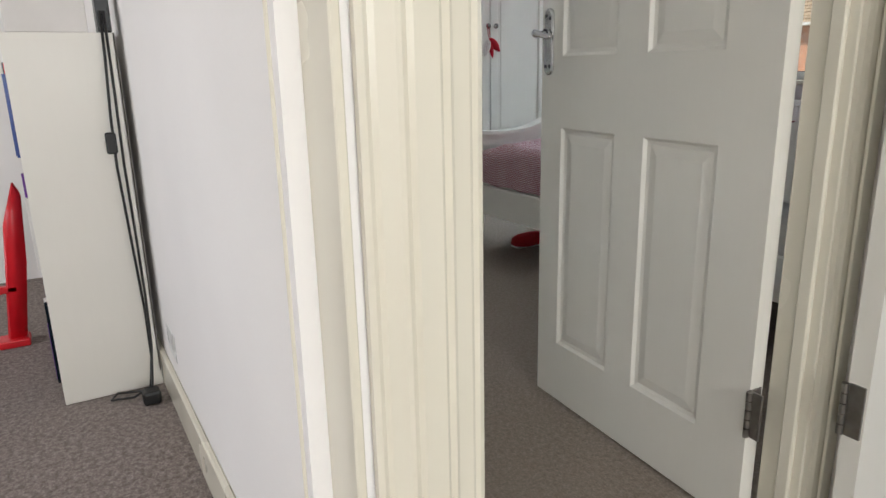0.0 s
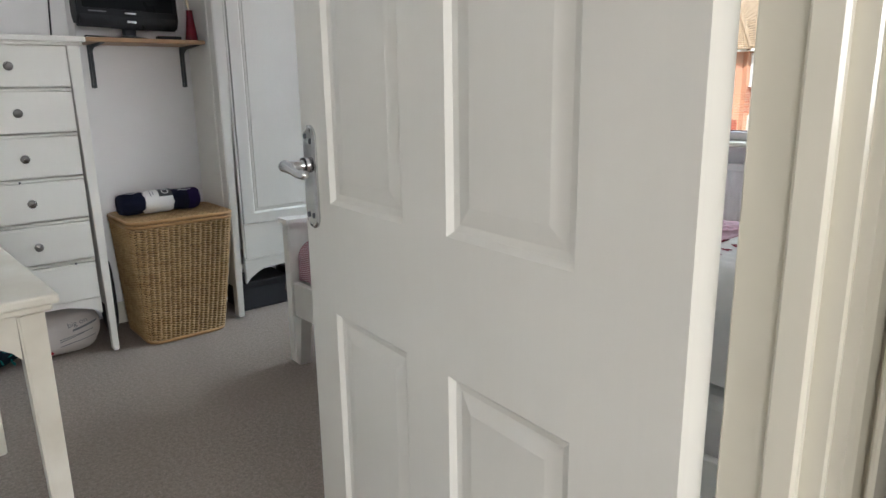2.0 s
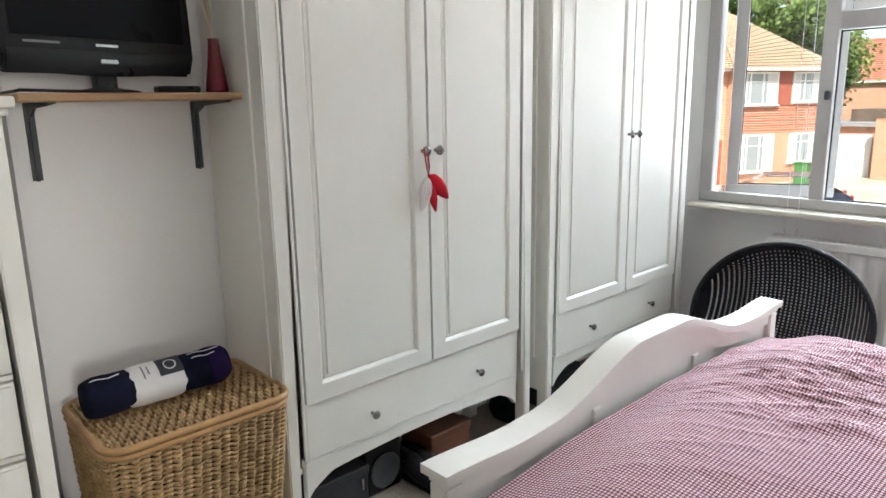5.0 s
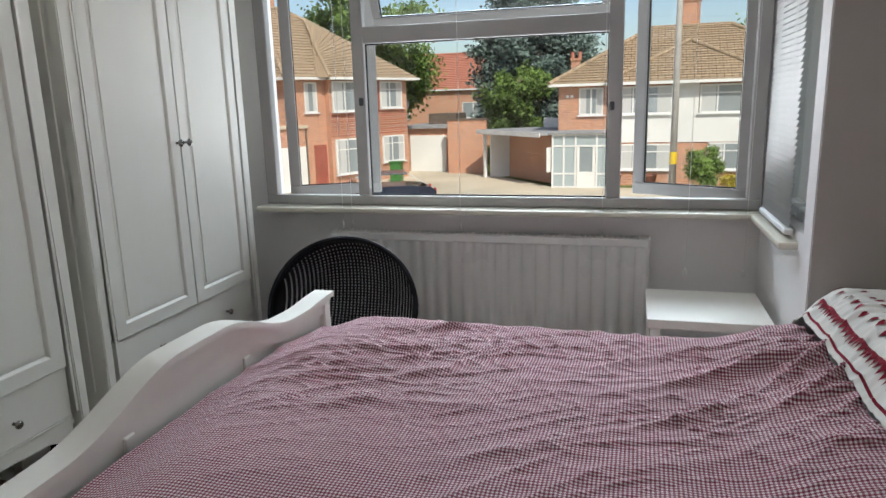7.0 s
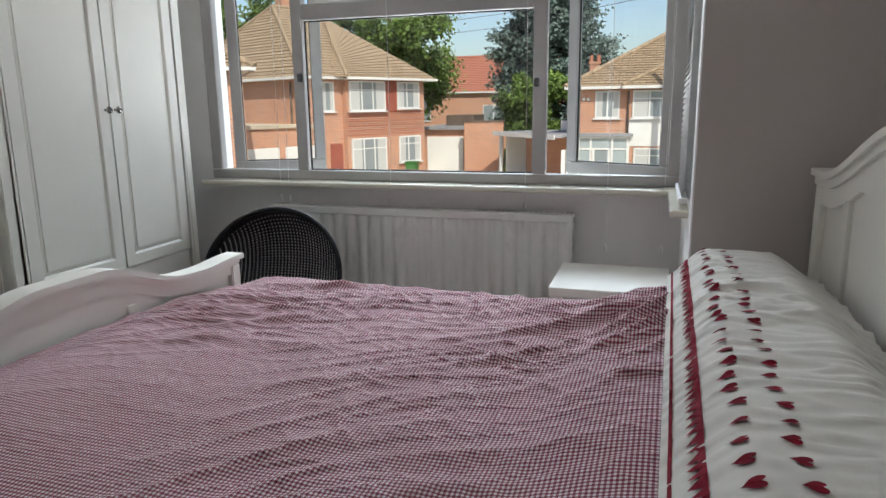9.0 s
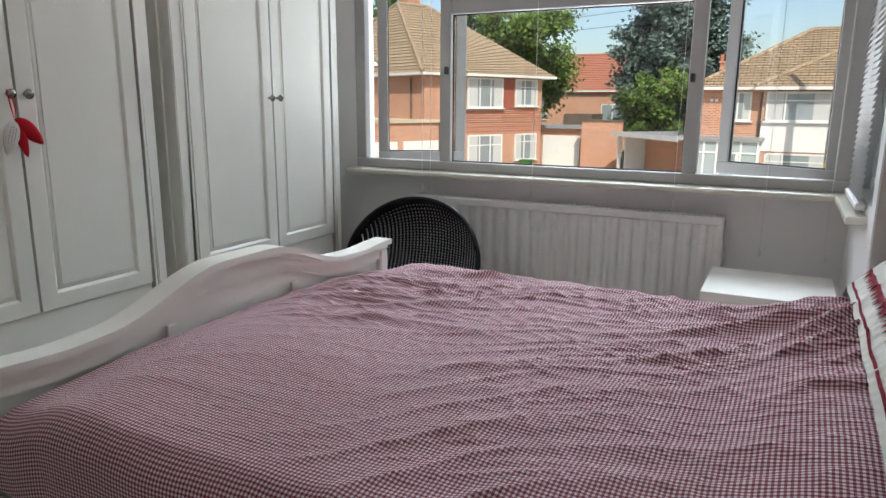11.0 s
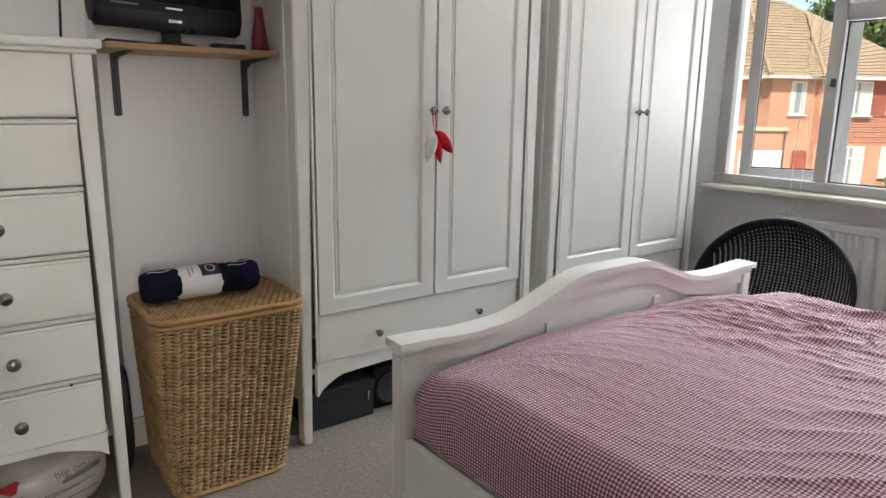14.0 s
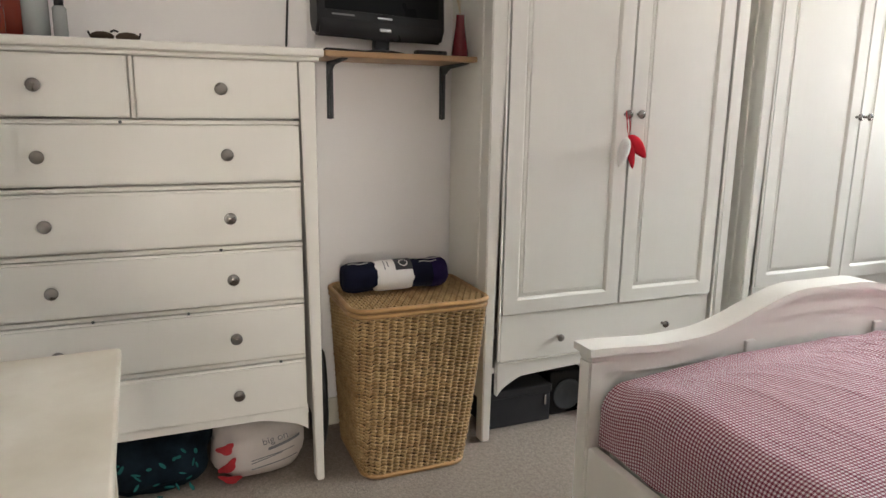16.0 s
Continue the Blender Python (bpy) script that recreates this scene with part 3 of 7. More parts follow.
def sash(name, x0, x1, z0, z1, hinge, angle, w=0.058):
    """A framed light that swings about its hinge; local origin on the hinge."""
    s = new(name)
    s.parent = win
    bm = bmesh.new()
    W, H = x1 - x0, z1 - z0
    for b in ((0, W, 0, w), (0, W, H - w, H), (0, w, w, H - w), (W - w, W, w, H - w)):
        box(b[0], b[1], 0, 0.040, b[2], b[3], 0.005, bm=bm)
    gk = bmesh.new()
    for b in ((w, W - w, w, w + 0.005), (w, W - w, H - w - 0.005, H - w), (w, w + 0.004, w, H - w), (W - w - 0.004, W - w, w, H - w)):
        box(b[0], b[1], 0.010, 0.019, b[2], b[3], bm=gk)
    gm = bpy.data.meshes.new("gasket")
    gk.to_mesh(gm)
    gk.free()
    link_mesh("gasket", gm, s, "black glazing gasket", BLACK)
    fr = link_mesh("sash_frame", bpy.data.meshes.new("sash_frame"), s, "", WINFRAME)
    bm.to_mesh(fr.data)
    bm.free()
    bm = box(w - 0.005, W - w + 0.005, 0.020, 0.026, w - 0.005, H - w + 0.005)
    gl = link_mesh("pane", bpy.data.meshes.new("pane"), s, "clear glass", GLASS)
    bm.to_mesh(gl.data)
    bm.free()
    gl.visible_shadow = False
    base = Vector((x0, 2.600, z0)) - win.location
    m = Matrix.Translation(base)
    if hinge == "left":
        m = m @ Matrix.Rotation(radians(angle), 4, "Z")
    elif hinge == "right":
        m = m @ Matrix.Translation((W, 0, 0)) @ Matrix.Rotation(radians(-angle), 4, "Z") @ Matrix.Translation((-W, 0, 0))
    else:
        m = m @ Matrix.Translation((0, 0, H)) @ Matrix.Rotation(radians(angle), 4, "X") @ Matrix.Translation((0, 0, -H))
    s.matrix_local = m
    return s


sash("sash", 0.292, 0.792, 0.852, 2.07, "left", 28)
sash("sash", 2.018, 2.595, 0.852, 2.07, "right", 28)
sash("sash", 0.765, 1.972, 1.700, 2.07, "top", 22, 0.045)
bm = box(0.155, 2.66, 2.455, 2.60, 0.792, 0.820, 0.010, seg=3)
structure("window_sill_board", bm, GLOSS, "white gloss painted window board", "trim")
bm = box(2.590, 2.665, 1.86, 2.455, 0.792, 0.820, 0.008, seg=2)
structure("window_sill_board_side", bm, GLOSS, "white gloss painted board under the side window", "trim")
for x, z in ((0.752, 1.35), (1.985, 1.30)):
    bm = box(x - 0.011, x + 0.011, 2.535, 2.556, z - 0.02, z + 0.02, 0.005)
    part("window_catch", bm, STEEL_DARK, win, "small grey catch")

bay = thing("window_2", (2.75, 2.1, 0.86), "narrow white side window of the bay", "window", "", "structure")
for b in ((2.70, 2.76, 1.80, 1.85, 0.86, 2.12), (2.70, 2.76, 2.37, 2.42, 0.86, 2.12), (2.70, 2.76, 1.85, 2.37, 0.86, 0.91), (2.70, 2.76, 1.85, 2.37, 2.07, 2.12)):
    part("window_frame", box(*b, 0.005), UPVC, bay)
part("pane", box(2.728, 2.734, 1.85, 2.37, 0.91, 2.07), GLASS, bay, "clear glass").visible_shadow = False

blind = thing("venetian_blind", (2.62, 2.1, 0.84), "white slatted blind lowered over the side window", "blind")
part("bottom_rail", box(2.618, 2.650, 1.92, 2.43, 0.835, 0.858, 0.004), BLIND, blind)
part("head_rail", box(2.595, 2.650, 1.79, 2.44, 2.10, 2.15, 0.004), BLIND, blind)
for k in range(56):
    z = 0.862 + k * 0.0222
    bm = bmesh.new()
    rows = []
    for i in range(7):
        f = i / 6
        rows.append([(2.640 - 0.011 * f, y, z + 0.0235 * (1 - f) + 0.0015 * math.sin(math.pi * f)) for y in (1.92 + 0.004 * (k % 3), 2.43)])
    quadgrid(bm, rows)
    bmesh.ops.solidify(bm, geom=bm.faces[:], thickness=0.0012)
    part("slat", bm, BLIND, blind, "", True)
for x in (0.66, 0.71, 1.28, 1.955, 2.33, 2.575):
    c = thing("blind_cord", (x, 2.46, 0.79), "thin white blind cord with a small toggle", "cord", "blind cords at the window")
    low = 0.745 if x < 2.2 else 0.56
    part("string", tube([(x, 2.452, 2.1), (x + 0.003, 2.448, 1.4), (x, 2.446, low)], 0.0012, 6), CORD, c)
    part("toggle", lathe([(0.002, 0.03), (0.006, 0.02), (0.007, 0.0), (0.005, -0.004)], (x, 2.446, low - 0.02), "z", 10), CORD, c, "", True)

# ---- radiator ----
rad = thing("radiator", (1.37, 2.53, 0.12), "white steel panel radiator with vertical ribs", "radiator")
bm = bmesh.new()
prof, x = [], 0.585
while x < 2.15:
    prof += [(x, 2.494), (x + 0.014, 2.494), (x + 0.021, 2.490), (x + 0.028, 2.483), (x + 0.055, 2.483), (x + 0.061, 2.490)]
    x += 0.0665
rows = [[(px, py, z) for px, py in prof] for z in (0.16, 0.655)]
quadgrid(bm, rows)
part("front_panel", bm, RADPAINT, rad, "", True)
part("top_rail", box(0.572, 2.172, 2.479, 2.497, 0.652, 0.692, 0.006, seg=2), RADPAINT, rad)
part("bottom_rail", box(0.572, 2.172, 2.479, 2.497, 0.12, 0.165, 0.006, seg=2), RADPAINT, rad)
part("side_panel", box(0.568, 0.574, 2.482, 2.572, 0.14, 0.690, 0.002), RADPAINT, rad)
part("side_panel", box(2.170, 2.176, 2.482, 2.572, 0.14, 0.690, 0.002), RADPAINT, rad)
part("back_panel", box(0.574, 2.170, 2.56, 2.572, 0.14, 0.670, 0.003), RADPAINT, rad)
bm = bmesh.new()
for k in range(63):
    xx = 0.582 + k * 0.0253
    box(xx, xx + 0.010, 2.500, 2.562, 0.686, 0.690, bm=bm)
box(0.574, 2.170, 2.497, 2.501, 0.684, 0.694, bm=bm)
box(0.574, 2.170, 2.561, 2.565, 0.684, 0.694, bm=bm)
part("top_grille", bm, RADPAINT, rad)


# ---- white furniture ----
def knob(at, parent, r=0.016, axis="x"):
    bm = lathe([(0.006, 0.0), (0.0055, 0.012), (r * 0.7, 0.016), (r, 0.021), (r, 0.025), (r * 0.8, 0.029), (0.0, 0.031)], at, axis, 18)
    part("knob", bm, NICKEL, parent, "brushed nickel knob", True)


def tapered_leg(x0, x1, y0, y1, z0, z1, tx, ty, bev=0.004):
    """Square leg whose inner faces taper towards the floor: tx, ty say how far the foot is drawn in, by sign."""
    bm = box(x0, x1, y0, y1, z0, z1)
    for v in bm.verts:
        if v.co.z < z0 + 0.001:
            if tx > 0 and v.co.x < (x0 + x1) / 2 or tx < 0 and v.co.x > (x0 + x1) / 2:
                v.co.x += tx
            if ty > 0 and v.co.y < (y0 + y1) / 2 or ty < 0 and v.co.y > (y0 + y1) / 2:
                v.co.y += ty
    bmesh.ops.bevel(bm, geom=bm.edges[:], offset=bev, segments=2, affect="EDGES")
    return bm


def wardrobe(y0):
    w = thing("wardrobe", (0.0, y0 + 0.547, 0), "white painted two-door wardrobe with a wide bottom drawer", "wardrobe", "wardrobes along the wall")
    y1, xb, xf = y0 + 1.094, -0.125, 0.212
    for a, b in ((y0, y0 + 0.018), (y1 - 0.018, y1)):
        part("side", box(xb, xf - 0.03, a, b, 0.16, 1.98, 0.002), WHITE, w)
    part("back", box(xb, xb + 0.01, y0 + 0.018, y1 - 0.018, 0.2, 1.98), WHITE, w)
    part("base_panel", box(xb + 0.01, xf - 0.03, y0 + 0.018, y1 - 0.018, 0.25, 0.27), WHITE, w)
    part("cornice", box(xb, xf + 0.03, y0 - 0.02, y1 + 0.02, 1.98, 2.03, 0.012, seg=3), WHITE, w)
    part("post", tapered_leg(xf - 0.045, xf + 0.008, y0, y0 + 0.066, 0, 1.98, 0, -0.034), WHITE, w)
    part("post", tapered_leg(xf - 0.045, xf + 0.008, y1 - 0.066, y1, 0, 1.98, 0, 0.034), WHITE, w)
    for a, b in ((y0, y0 + 0.05), (y1 - 0.05, y1)):
        part("leg", box(xb, xb + 0.05, a, b, 0, 0.2, 0.004), WHITE, w)
    a, b = y0 + 0.066, y1 - 0.066

    def arch(y):
        f = (y - a) / (b - a)
        e = max(0.0, min(f, 1 - f))
        return 0.165 + 0.062 * min(1, e / 0.10) ** 0.6 + 0.022 * math.sin(math.pi * f)
    part("apron", curve_slab(lambda y: 0.292, arch, a, b, xf - 0.035, xf - 0.010, 48), WHITE, w)
    part("rail", box(xf - 0.035, xf - 0.003, a, b, 0.290, 0.298, 0.002), WHITE, w)
    for p in (y0 + 0.052, y1 - 0.062):
        part("post_bead", box(xf + 0.006, xf + 0.0125, p, p + 0.010, 0.31, 1.978, 0.003, seg=2), WHITE, w)
    for p in (y0, y1):
        part("side_moulding", box(xf - 0.075, xf - 0.058, p - 0.004, p + 0.004, 0.30, 1.978, 0.003), WHITE, w)
    mid = y0 + 0.571
    d = part("drawer", box(xf - 0.03, xf - 0.001, y0 + 0.069, y1 - 0.069, 0.300, 0.481, 0.003), WHITE, w)
    knob((xf - 0.001, y0 + 0.312, 0.376), d, 0.014)
    knob((xf - 0.001, y0 + 0.798, 0.376), d, 0.014)
    for p, q, ky in ((y0 + 0.071, mid - 0.005, mid - 0.026), (mid + 0.005, y1 - 0.072, mid + 0.030)):
        bm = bmesh.new()
        xx = xf + 0.008
        panelled(bm, (xx, p, 0.484), (0, 1, 0), (0, 0, 1), (1, 0, 0), [0, 0.056, q - p - 0.056, q - p], [0, 0.050, 1.41, 1.47], {(1, 1)},
                 [(0, 0), (0.004, -0.003), (0.010, -0.011), (0.015, -0.0085), (0.024, -0.0085), (0.026, -0.004)])
        bmesh.ops.remove_doubles(bm, verts=bm.verts, dist=0.0002)
        for f0, f1 in (((p, 0.484), (q, 0.484)), ((q, 0.484), (q, 1.954)), ((q, 1.954), (p, 1.954)), ((p, 1.954), (p, 0.484))):
            bm.faces.new([bm.verts.new(c) for c in ((xx, *f0), (xx, *f1), (xx - 0.022, *f1), (xx - 0.022, *f0))])
        bm.faces.new([bm.verts.new(c) for c in ((xx - 0.022, p, 0.484), (xx - 0.022, q, 0.484), (xx - 0.022, q, 1.954), (xx - 0.022, p, 1.954))])
        bmesh.ops.remove_doubles(bm, verts=bm.verts, dist=0.0002)
        dr = part("door", bm, WHITE, w)
        knob((xx, ky, 1.199), dr)
    return w


wardrobe_a = wardrobe(0.023)
wardrobe_b = copy_thing(wardrobe_a, Matrix.Translation(wardrobe_a.location + Vector((0, 1.200, 0))))

chest = thing("chest_of_drawers", (0.0, -1.065, 0), "tall white chest of seven drawers with chipped edges", "chest")
CY0, CY1, CXF = -1.56, -0.572, 0.262
part("top", box(-0.25, CXF + 0.022, CY0 - 0.018, CY1 + 0.024, 1.352, 1.376, 0.006, seg=3), WHITE, chest)
part("top_moulding", box(-0.245, CXF + 0.010, CY0 - 0.008, CY1 + 0.012, 1.338, 1.352, 0.004), WHITE, chest)
part("side", box(-0.24, CXF - 0.04, CY1 - 0.02, CY1 - 0.004, 0.2, 1.341, 0.002), WHITE, chest)
part("side", box(-0.24, CXF - 0.04, CY0 + 0.004, CY0 + 0.02, 0.2, 1.341, 0.002), WHITE, chest)
part("back", box(-0.245, -0.235, CY0, CY1, 0.2, 1.341), WHITE, chest)
part("post", tapered_leg(CXF - 0.045, CXF + 0.004, CY1 - 0.047, CY1, 0, 1.341, 0, 0.022), WHITE, chest)
part("post", tapered_leg(CXF - 0.045, CXF + 0.004, CY0, CY0 + 0.047, 0, 1.341, 0, -0.022), WHITE, chest)
part("leg", box(-0.24, -0.20, CY1 - 0.045, CY1 - 0.004, 0, 0.22, 0.003), WHITE, chest)
part("leg", box(-0.24, -0.20, CY0 + 0.004, CY0 + 0.045, 0, 0.22, 0.003), WHITE, chest)
ca, cb = CY0 + 0.047, CY1 - 0.047


def chest_arch(y):
    f = (y - ca) / (cb - ca)
    return 0.186 + 0.052 * min(1, max(0.0, min(f, 1 - f)) / 0.16) ** 0.6


part("apron", curve_slab(lambda y: 0.262, chest_arch, ca, cb, CXF - 0.03, CXF - 0.008, 40), WHITE, chest)
part("carcass_front", box(CXF - 0.14, CXF - 0.11, ca, cb, 0.25, 1.341), WHITE, chest)
for k in range(6):
    zc = 1.255 - 0.1822 * k
    spans = ((ca + 0.003, -1.074), (-1.056, cb - 0.003)) if k == 0 else ((ca + 0.003, cb - 0.003),)
    for p, q in spans:
        bm = box(CXF - 0.024, CXF + 0.002, p, q, zc - 0.0800, zc + 0.0815)
        bmesh.ops.bevel(bm, geom=[e for e in bm.edges if min(v.co.x for v in e.verts) > CXF], offset=0.007, segments=2, affect="EDGES")
        dr = part("drawer", bm, WHITE, chest)
        for ky in ((-1.30, -0.831) if k else ((p + q) / 2,)):
            knob((CXF + 0.002, ky, zc), dr, 0.0175)
    if k:
        part("divider", box(CXF - 0.024, CXF - 0.015, ca, cb, zc + 0.0835, zc + 0.0965, 0.002), WHITE, chest)
part("divider", box(CXF - 0.024, CXF - 0.013, -1.0715, -1.0585, 1.172, 1.338, 0.002), WHITE, chest)
for y, z in ((-0.70, 0.430), (-0.96, 0.612), (-1.21, 0.612), (-0.86, 0.796), (-1.10, 1.163)):
    part("chip", lathe([(0.005, 0), (0.004, 0.0012), (0.0, 0.0015)], (CXF + 0.0005, y, z), "x", 7), STEEL_DARK, chest, "small chip in the paint")

AGED = surface("aged_cream_paint", (0.80, 0.755, 0.655), 0.42, 0.045, 5.0, 60, 0.10, 0.0006, tint=(0.68, 0.61, 0.49))
# desk with a small drawer unit on it
desk = thing("desk", (1.45, -1.33, 0), "white painted desk with tapered legs and scuffed top", "desk")
desk.rotation_euler = (0, 0, radians(2.1))
DX0, DX1, DY0, DY1 = 0.950, 1.972, -1.565, -1.075
part("top", box(DX0, DX1, DY0, DY1, 0.738, 0.758, 0.005, seg=2), AGED, desk)
part("top_moulding", box(DX0 + 0.012, DX1 - 0.012, DY0 + 0.012, DY1 - 0.012, 0.722, 0.738, 0.004), AGED, desk)
for a, b, c, d, tx, ty in ((DX1 - 0.075, DX1 - 0.025, DY1 - 0.075, DY1 - 0.025, 0.016, 0.016), (DX0 + 0.025, DX0 + 0.075, DY1 - 0.075, DY1 - 0.025, -0.016, 0.016),
                           (DX1 - 0.075, DX1 - 0.025, DY0 + 0.025, DY0 + 0.075, 0.016, -0.016), (DX0 + 0.025, DX0 + 0.075, DY0 + 0.025, DY0 + 0.075, -0.016, -0.016)):
    part("leg", tapered_leg(a, b, c, d, 0, 0.722, tx, ty), AGED, desk)
lo, hi = DX0 + 0.075, DX1 - 0.075
bm = bmesh.new()
rows = []
for i in range(33):
    f = i / 32
    z = 0.625 + 0.045 * min(1, max(0.0, min(f, 1 - f)) / 0.12) ** 0.6
    xx = lo + (hi - lo) * f
    rows.append([(xx, DY1 - 0.055, z), (xx, DY1 - 0.035, z), (xx, DY1 - 0.035, 0.722), (xx, DY1 - 0.055, 0.722)])
quadgrid(bm, rows, close_u=True)
part("apron", bm, AGED, desk)
for xx in (DX0 + 0.035, DX1 - 0.055):
    bm = bmesh.new()
    rows = []
    for i in range(21):
        f = i / 20
        z = 0.625 + 0.045 * min(1, max(0.0, min(f, 1 - f)) / 0.2) ** 0.6
        y = DY0 + 0.075 + (DY1 - DY0 - 0.15) * f
        rows.append([(xx, y, z), (xx + 0.02, y, z), (xx + 0.02, y, 0.722), (xx, y, 0.722)])
    quadgrid(bm, rows, close_u=True)
    part("apron", bm, AGED, desk)

# ---- bed ----
BX0, BX1, BY0, BY1 = 0.905, 3.05, -0.052, 1.612
bed = thing("bed", (1.95, 0.78, 0), "white painted bed frame with a curved footboard and headboard", "bed")


def smooth(e0, e1, x):
    t = max(0, min(1, (x - e0) / (e1 - e0)))
    return t * t * (3 - 2 * t)


def foot_top(y):
    m = 0.78
    d = abs(y - m)
    return 0.628 + 0.100 * (1 - smooth(0.10, 0.50, d)) - 0.006 * math.exp(-((d - 0.60) / 0.09) ** 2) + 0.004 * smooth(0.66, 0.82, d)


def head_top(y):
    d = abs(y - 0.78)
    return 1.0 + 0.16 * (1 - smooth(0.05, 0.72, d)) + 0.0


part("foot_cap", curve_slab(foot_top, lambda y: foot_top(y) - 0.020, BY0, BY1, BX0 - 0.008, BX0 + 0.070, 90), WHITE, bed)
part("cap_moulding", curve_slab(lambda y: foot_top(y) - 0.020, lambda y: foot_top(y) - 0.036, BY0 + 0.012, BY1 - 0.012, BX0 + 0.004, BX0 + 0.058, 90), WHITE, bed)
part("cap_bead", curve_slab(lambda y: foot_top(y) - 0.036, lambda y: foot_top(y) - 0.043, BY0 + 0.020, BY1 - 0.020, BX0 + 0.010, BX0 + 0.053, 90), WHITE, bed)
part("foot_panel", curve_slab(lambda y: foot_top(y) - 0.036, lambda y: 0.24, BY0 + 0.07, BY1 - 0.07, BX0 + 0.022, BX0 + 0.038, 90), WHITE, bed)


def inner_arch(y):
    return min(foot_top(y) - 0.075, 0.560 + 0.085 * max(0.0, 1 - ((y - 0.78) / 0.62) ** 2) ** 0.5)


part("foot_frame_top", curve_slab(lambda y: foot_top(y) - 0.036, lambda y: max(inner_arch(y), 0.545), BY0 + 0.055, BY1 - 0.055, BX0 + 0.014, BX0 + 0.048, 90), WHITE, bed)
for yy in (0.50, 1.02):
    part("foot_upright", box(BX0 + 0.016, BX0 + 0.046, yy - 0.018, yy + 0.018, 0.24, 0.585, 0.003), WHITE, bed)
for a, b, ty in ((BY0 + 0.010, BY0 + 0.062, 0.0), (BY1 - 0.062, BY1 - 0.010, 0.0)):
    part("foot_post", tapered_leg(BX0 + 0.006, BX0 + 0.056, a, b, 0.0, 0.594, 0, ty, 0.004), WHITE, bed)
for a, b in ((BY0 + 0.018, BY0 + 0.044), (BY1 - 0.044, BY1 - 0.018)):
    part("side_rail", box(BX0 + 0.056, BX1 - 0.05, a, b, 0.215, 0.362, 0.004, seg=2), WHITE, bed)
for sgn, yy in ((1, BY0 + 0.012), (-1, BY1 - 0.012)):
    bm = bmesh.new()
    prof = [(BX0 + 0.056, 0.0), (BX0 + 0.085, 0.0), (BX0 + 0.118, 0.215), (BX0 + 0.056, 0.215)]
    extrude_y(prof, yy, yy + sgn * 0.05, bm)
    part("leg_bracket", bm, WHITE, bed)
part("head_cap", curve_slab(head_top, lambda y: head_top(y) - 0.020, BY0 - 0.02, BY1 + 0.01, 2.985, 3.065, 90), WHITE, bed)
part("head_moulding", curve_slab(lambda y: head_top(y) - 0.020, lambda y: head_top(y) - 0.045, BY0, BY1 - 0.005, 2.995, 3.055, 90), WHITE, bed)
part("head_panel", curve_slab(lambda y: head_top(y) - 0.045, lambda y: 0.25, BY0 + 0.03, BY1 - 0.03, 3.018, 3.034, 90), WHITE, bed)
part("head_frame_top", curve_slab(lambda y: head_top(y) - 0.045, lambda y: min(head_top(y) - 0.10, 0.985), BY0 + 0.03, BY1 - 0.03, 3.004, 3.046, 90), WHITE, bed)
for a, b in ((BY0 + 0.004, BY0 + 0.066), (BY1 - 0.076, BY1 - 0.014)):
    part("head_post", box(2.998, 3.056, a, b, 0.0, 0.956, 0.004), WHITE, bed)
for yy in (0.30, 0.78, 1.28):
    part("head_upright", box(3.006, 3.044, yy - 0.03, yy + 0.03, 0.25, 0.99, 0.003), WHITE, bed)

mattress = thing("mattress", (1.95, 0.78, 0.22), "deep white mattress lying in the bed frame", "mattress")
part("mattress_body", box(BX0 + 0.062, 2.985, BY0 + 0.06, BY1 - 0.06, 0.22, 0.50, 0.04, seg=4), SHEET, mattress)


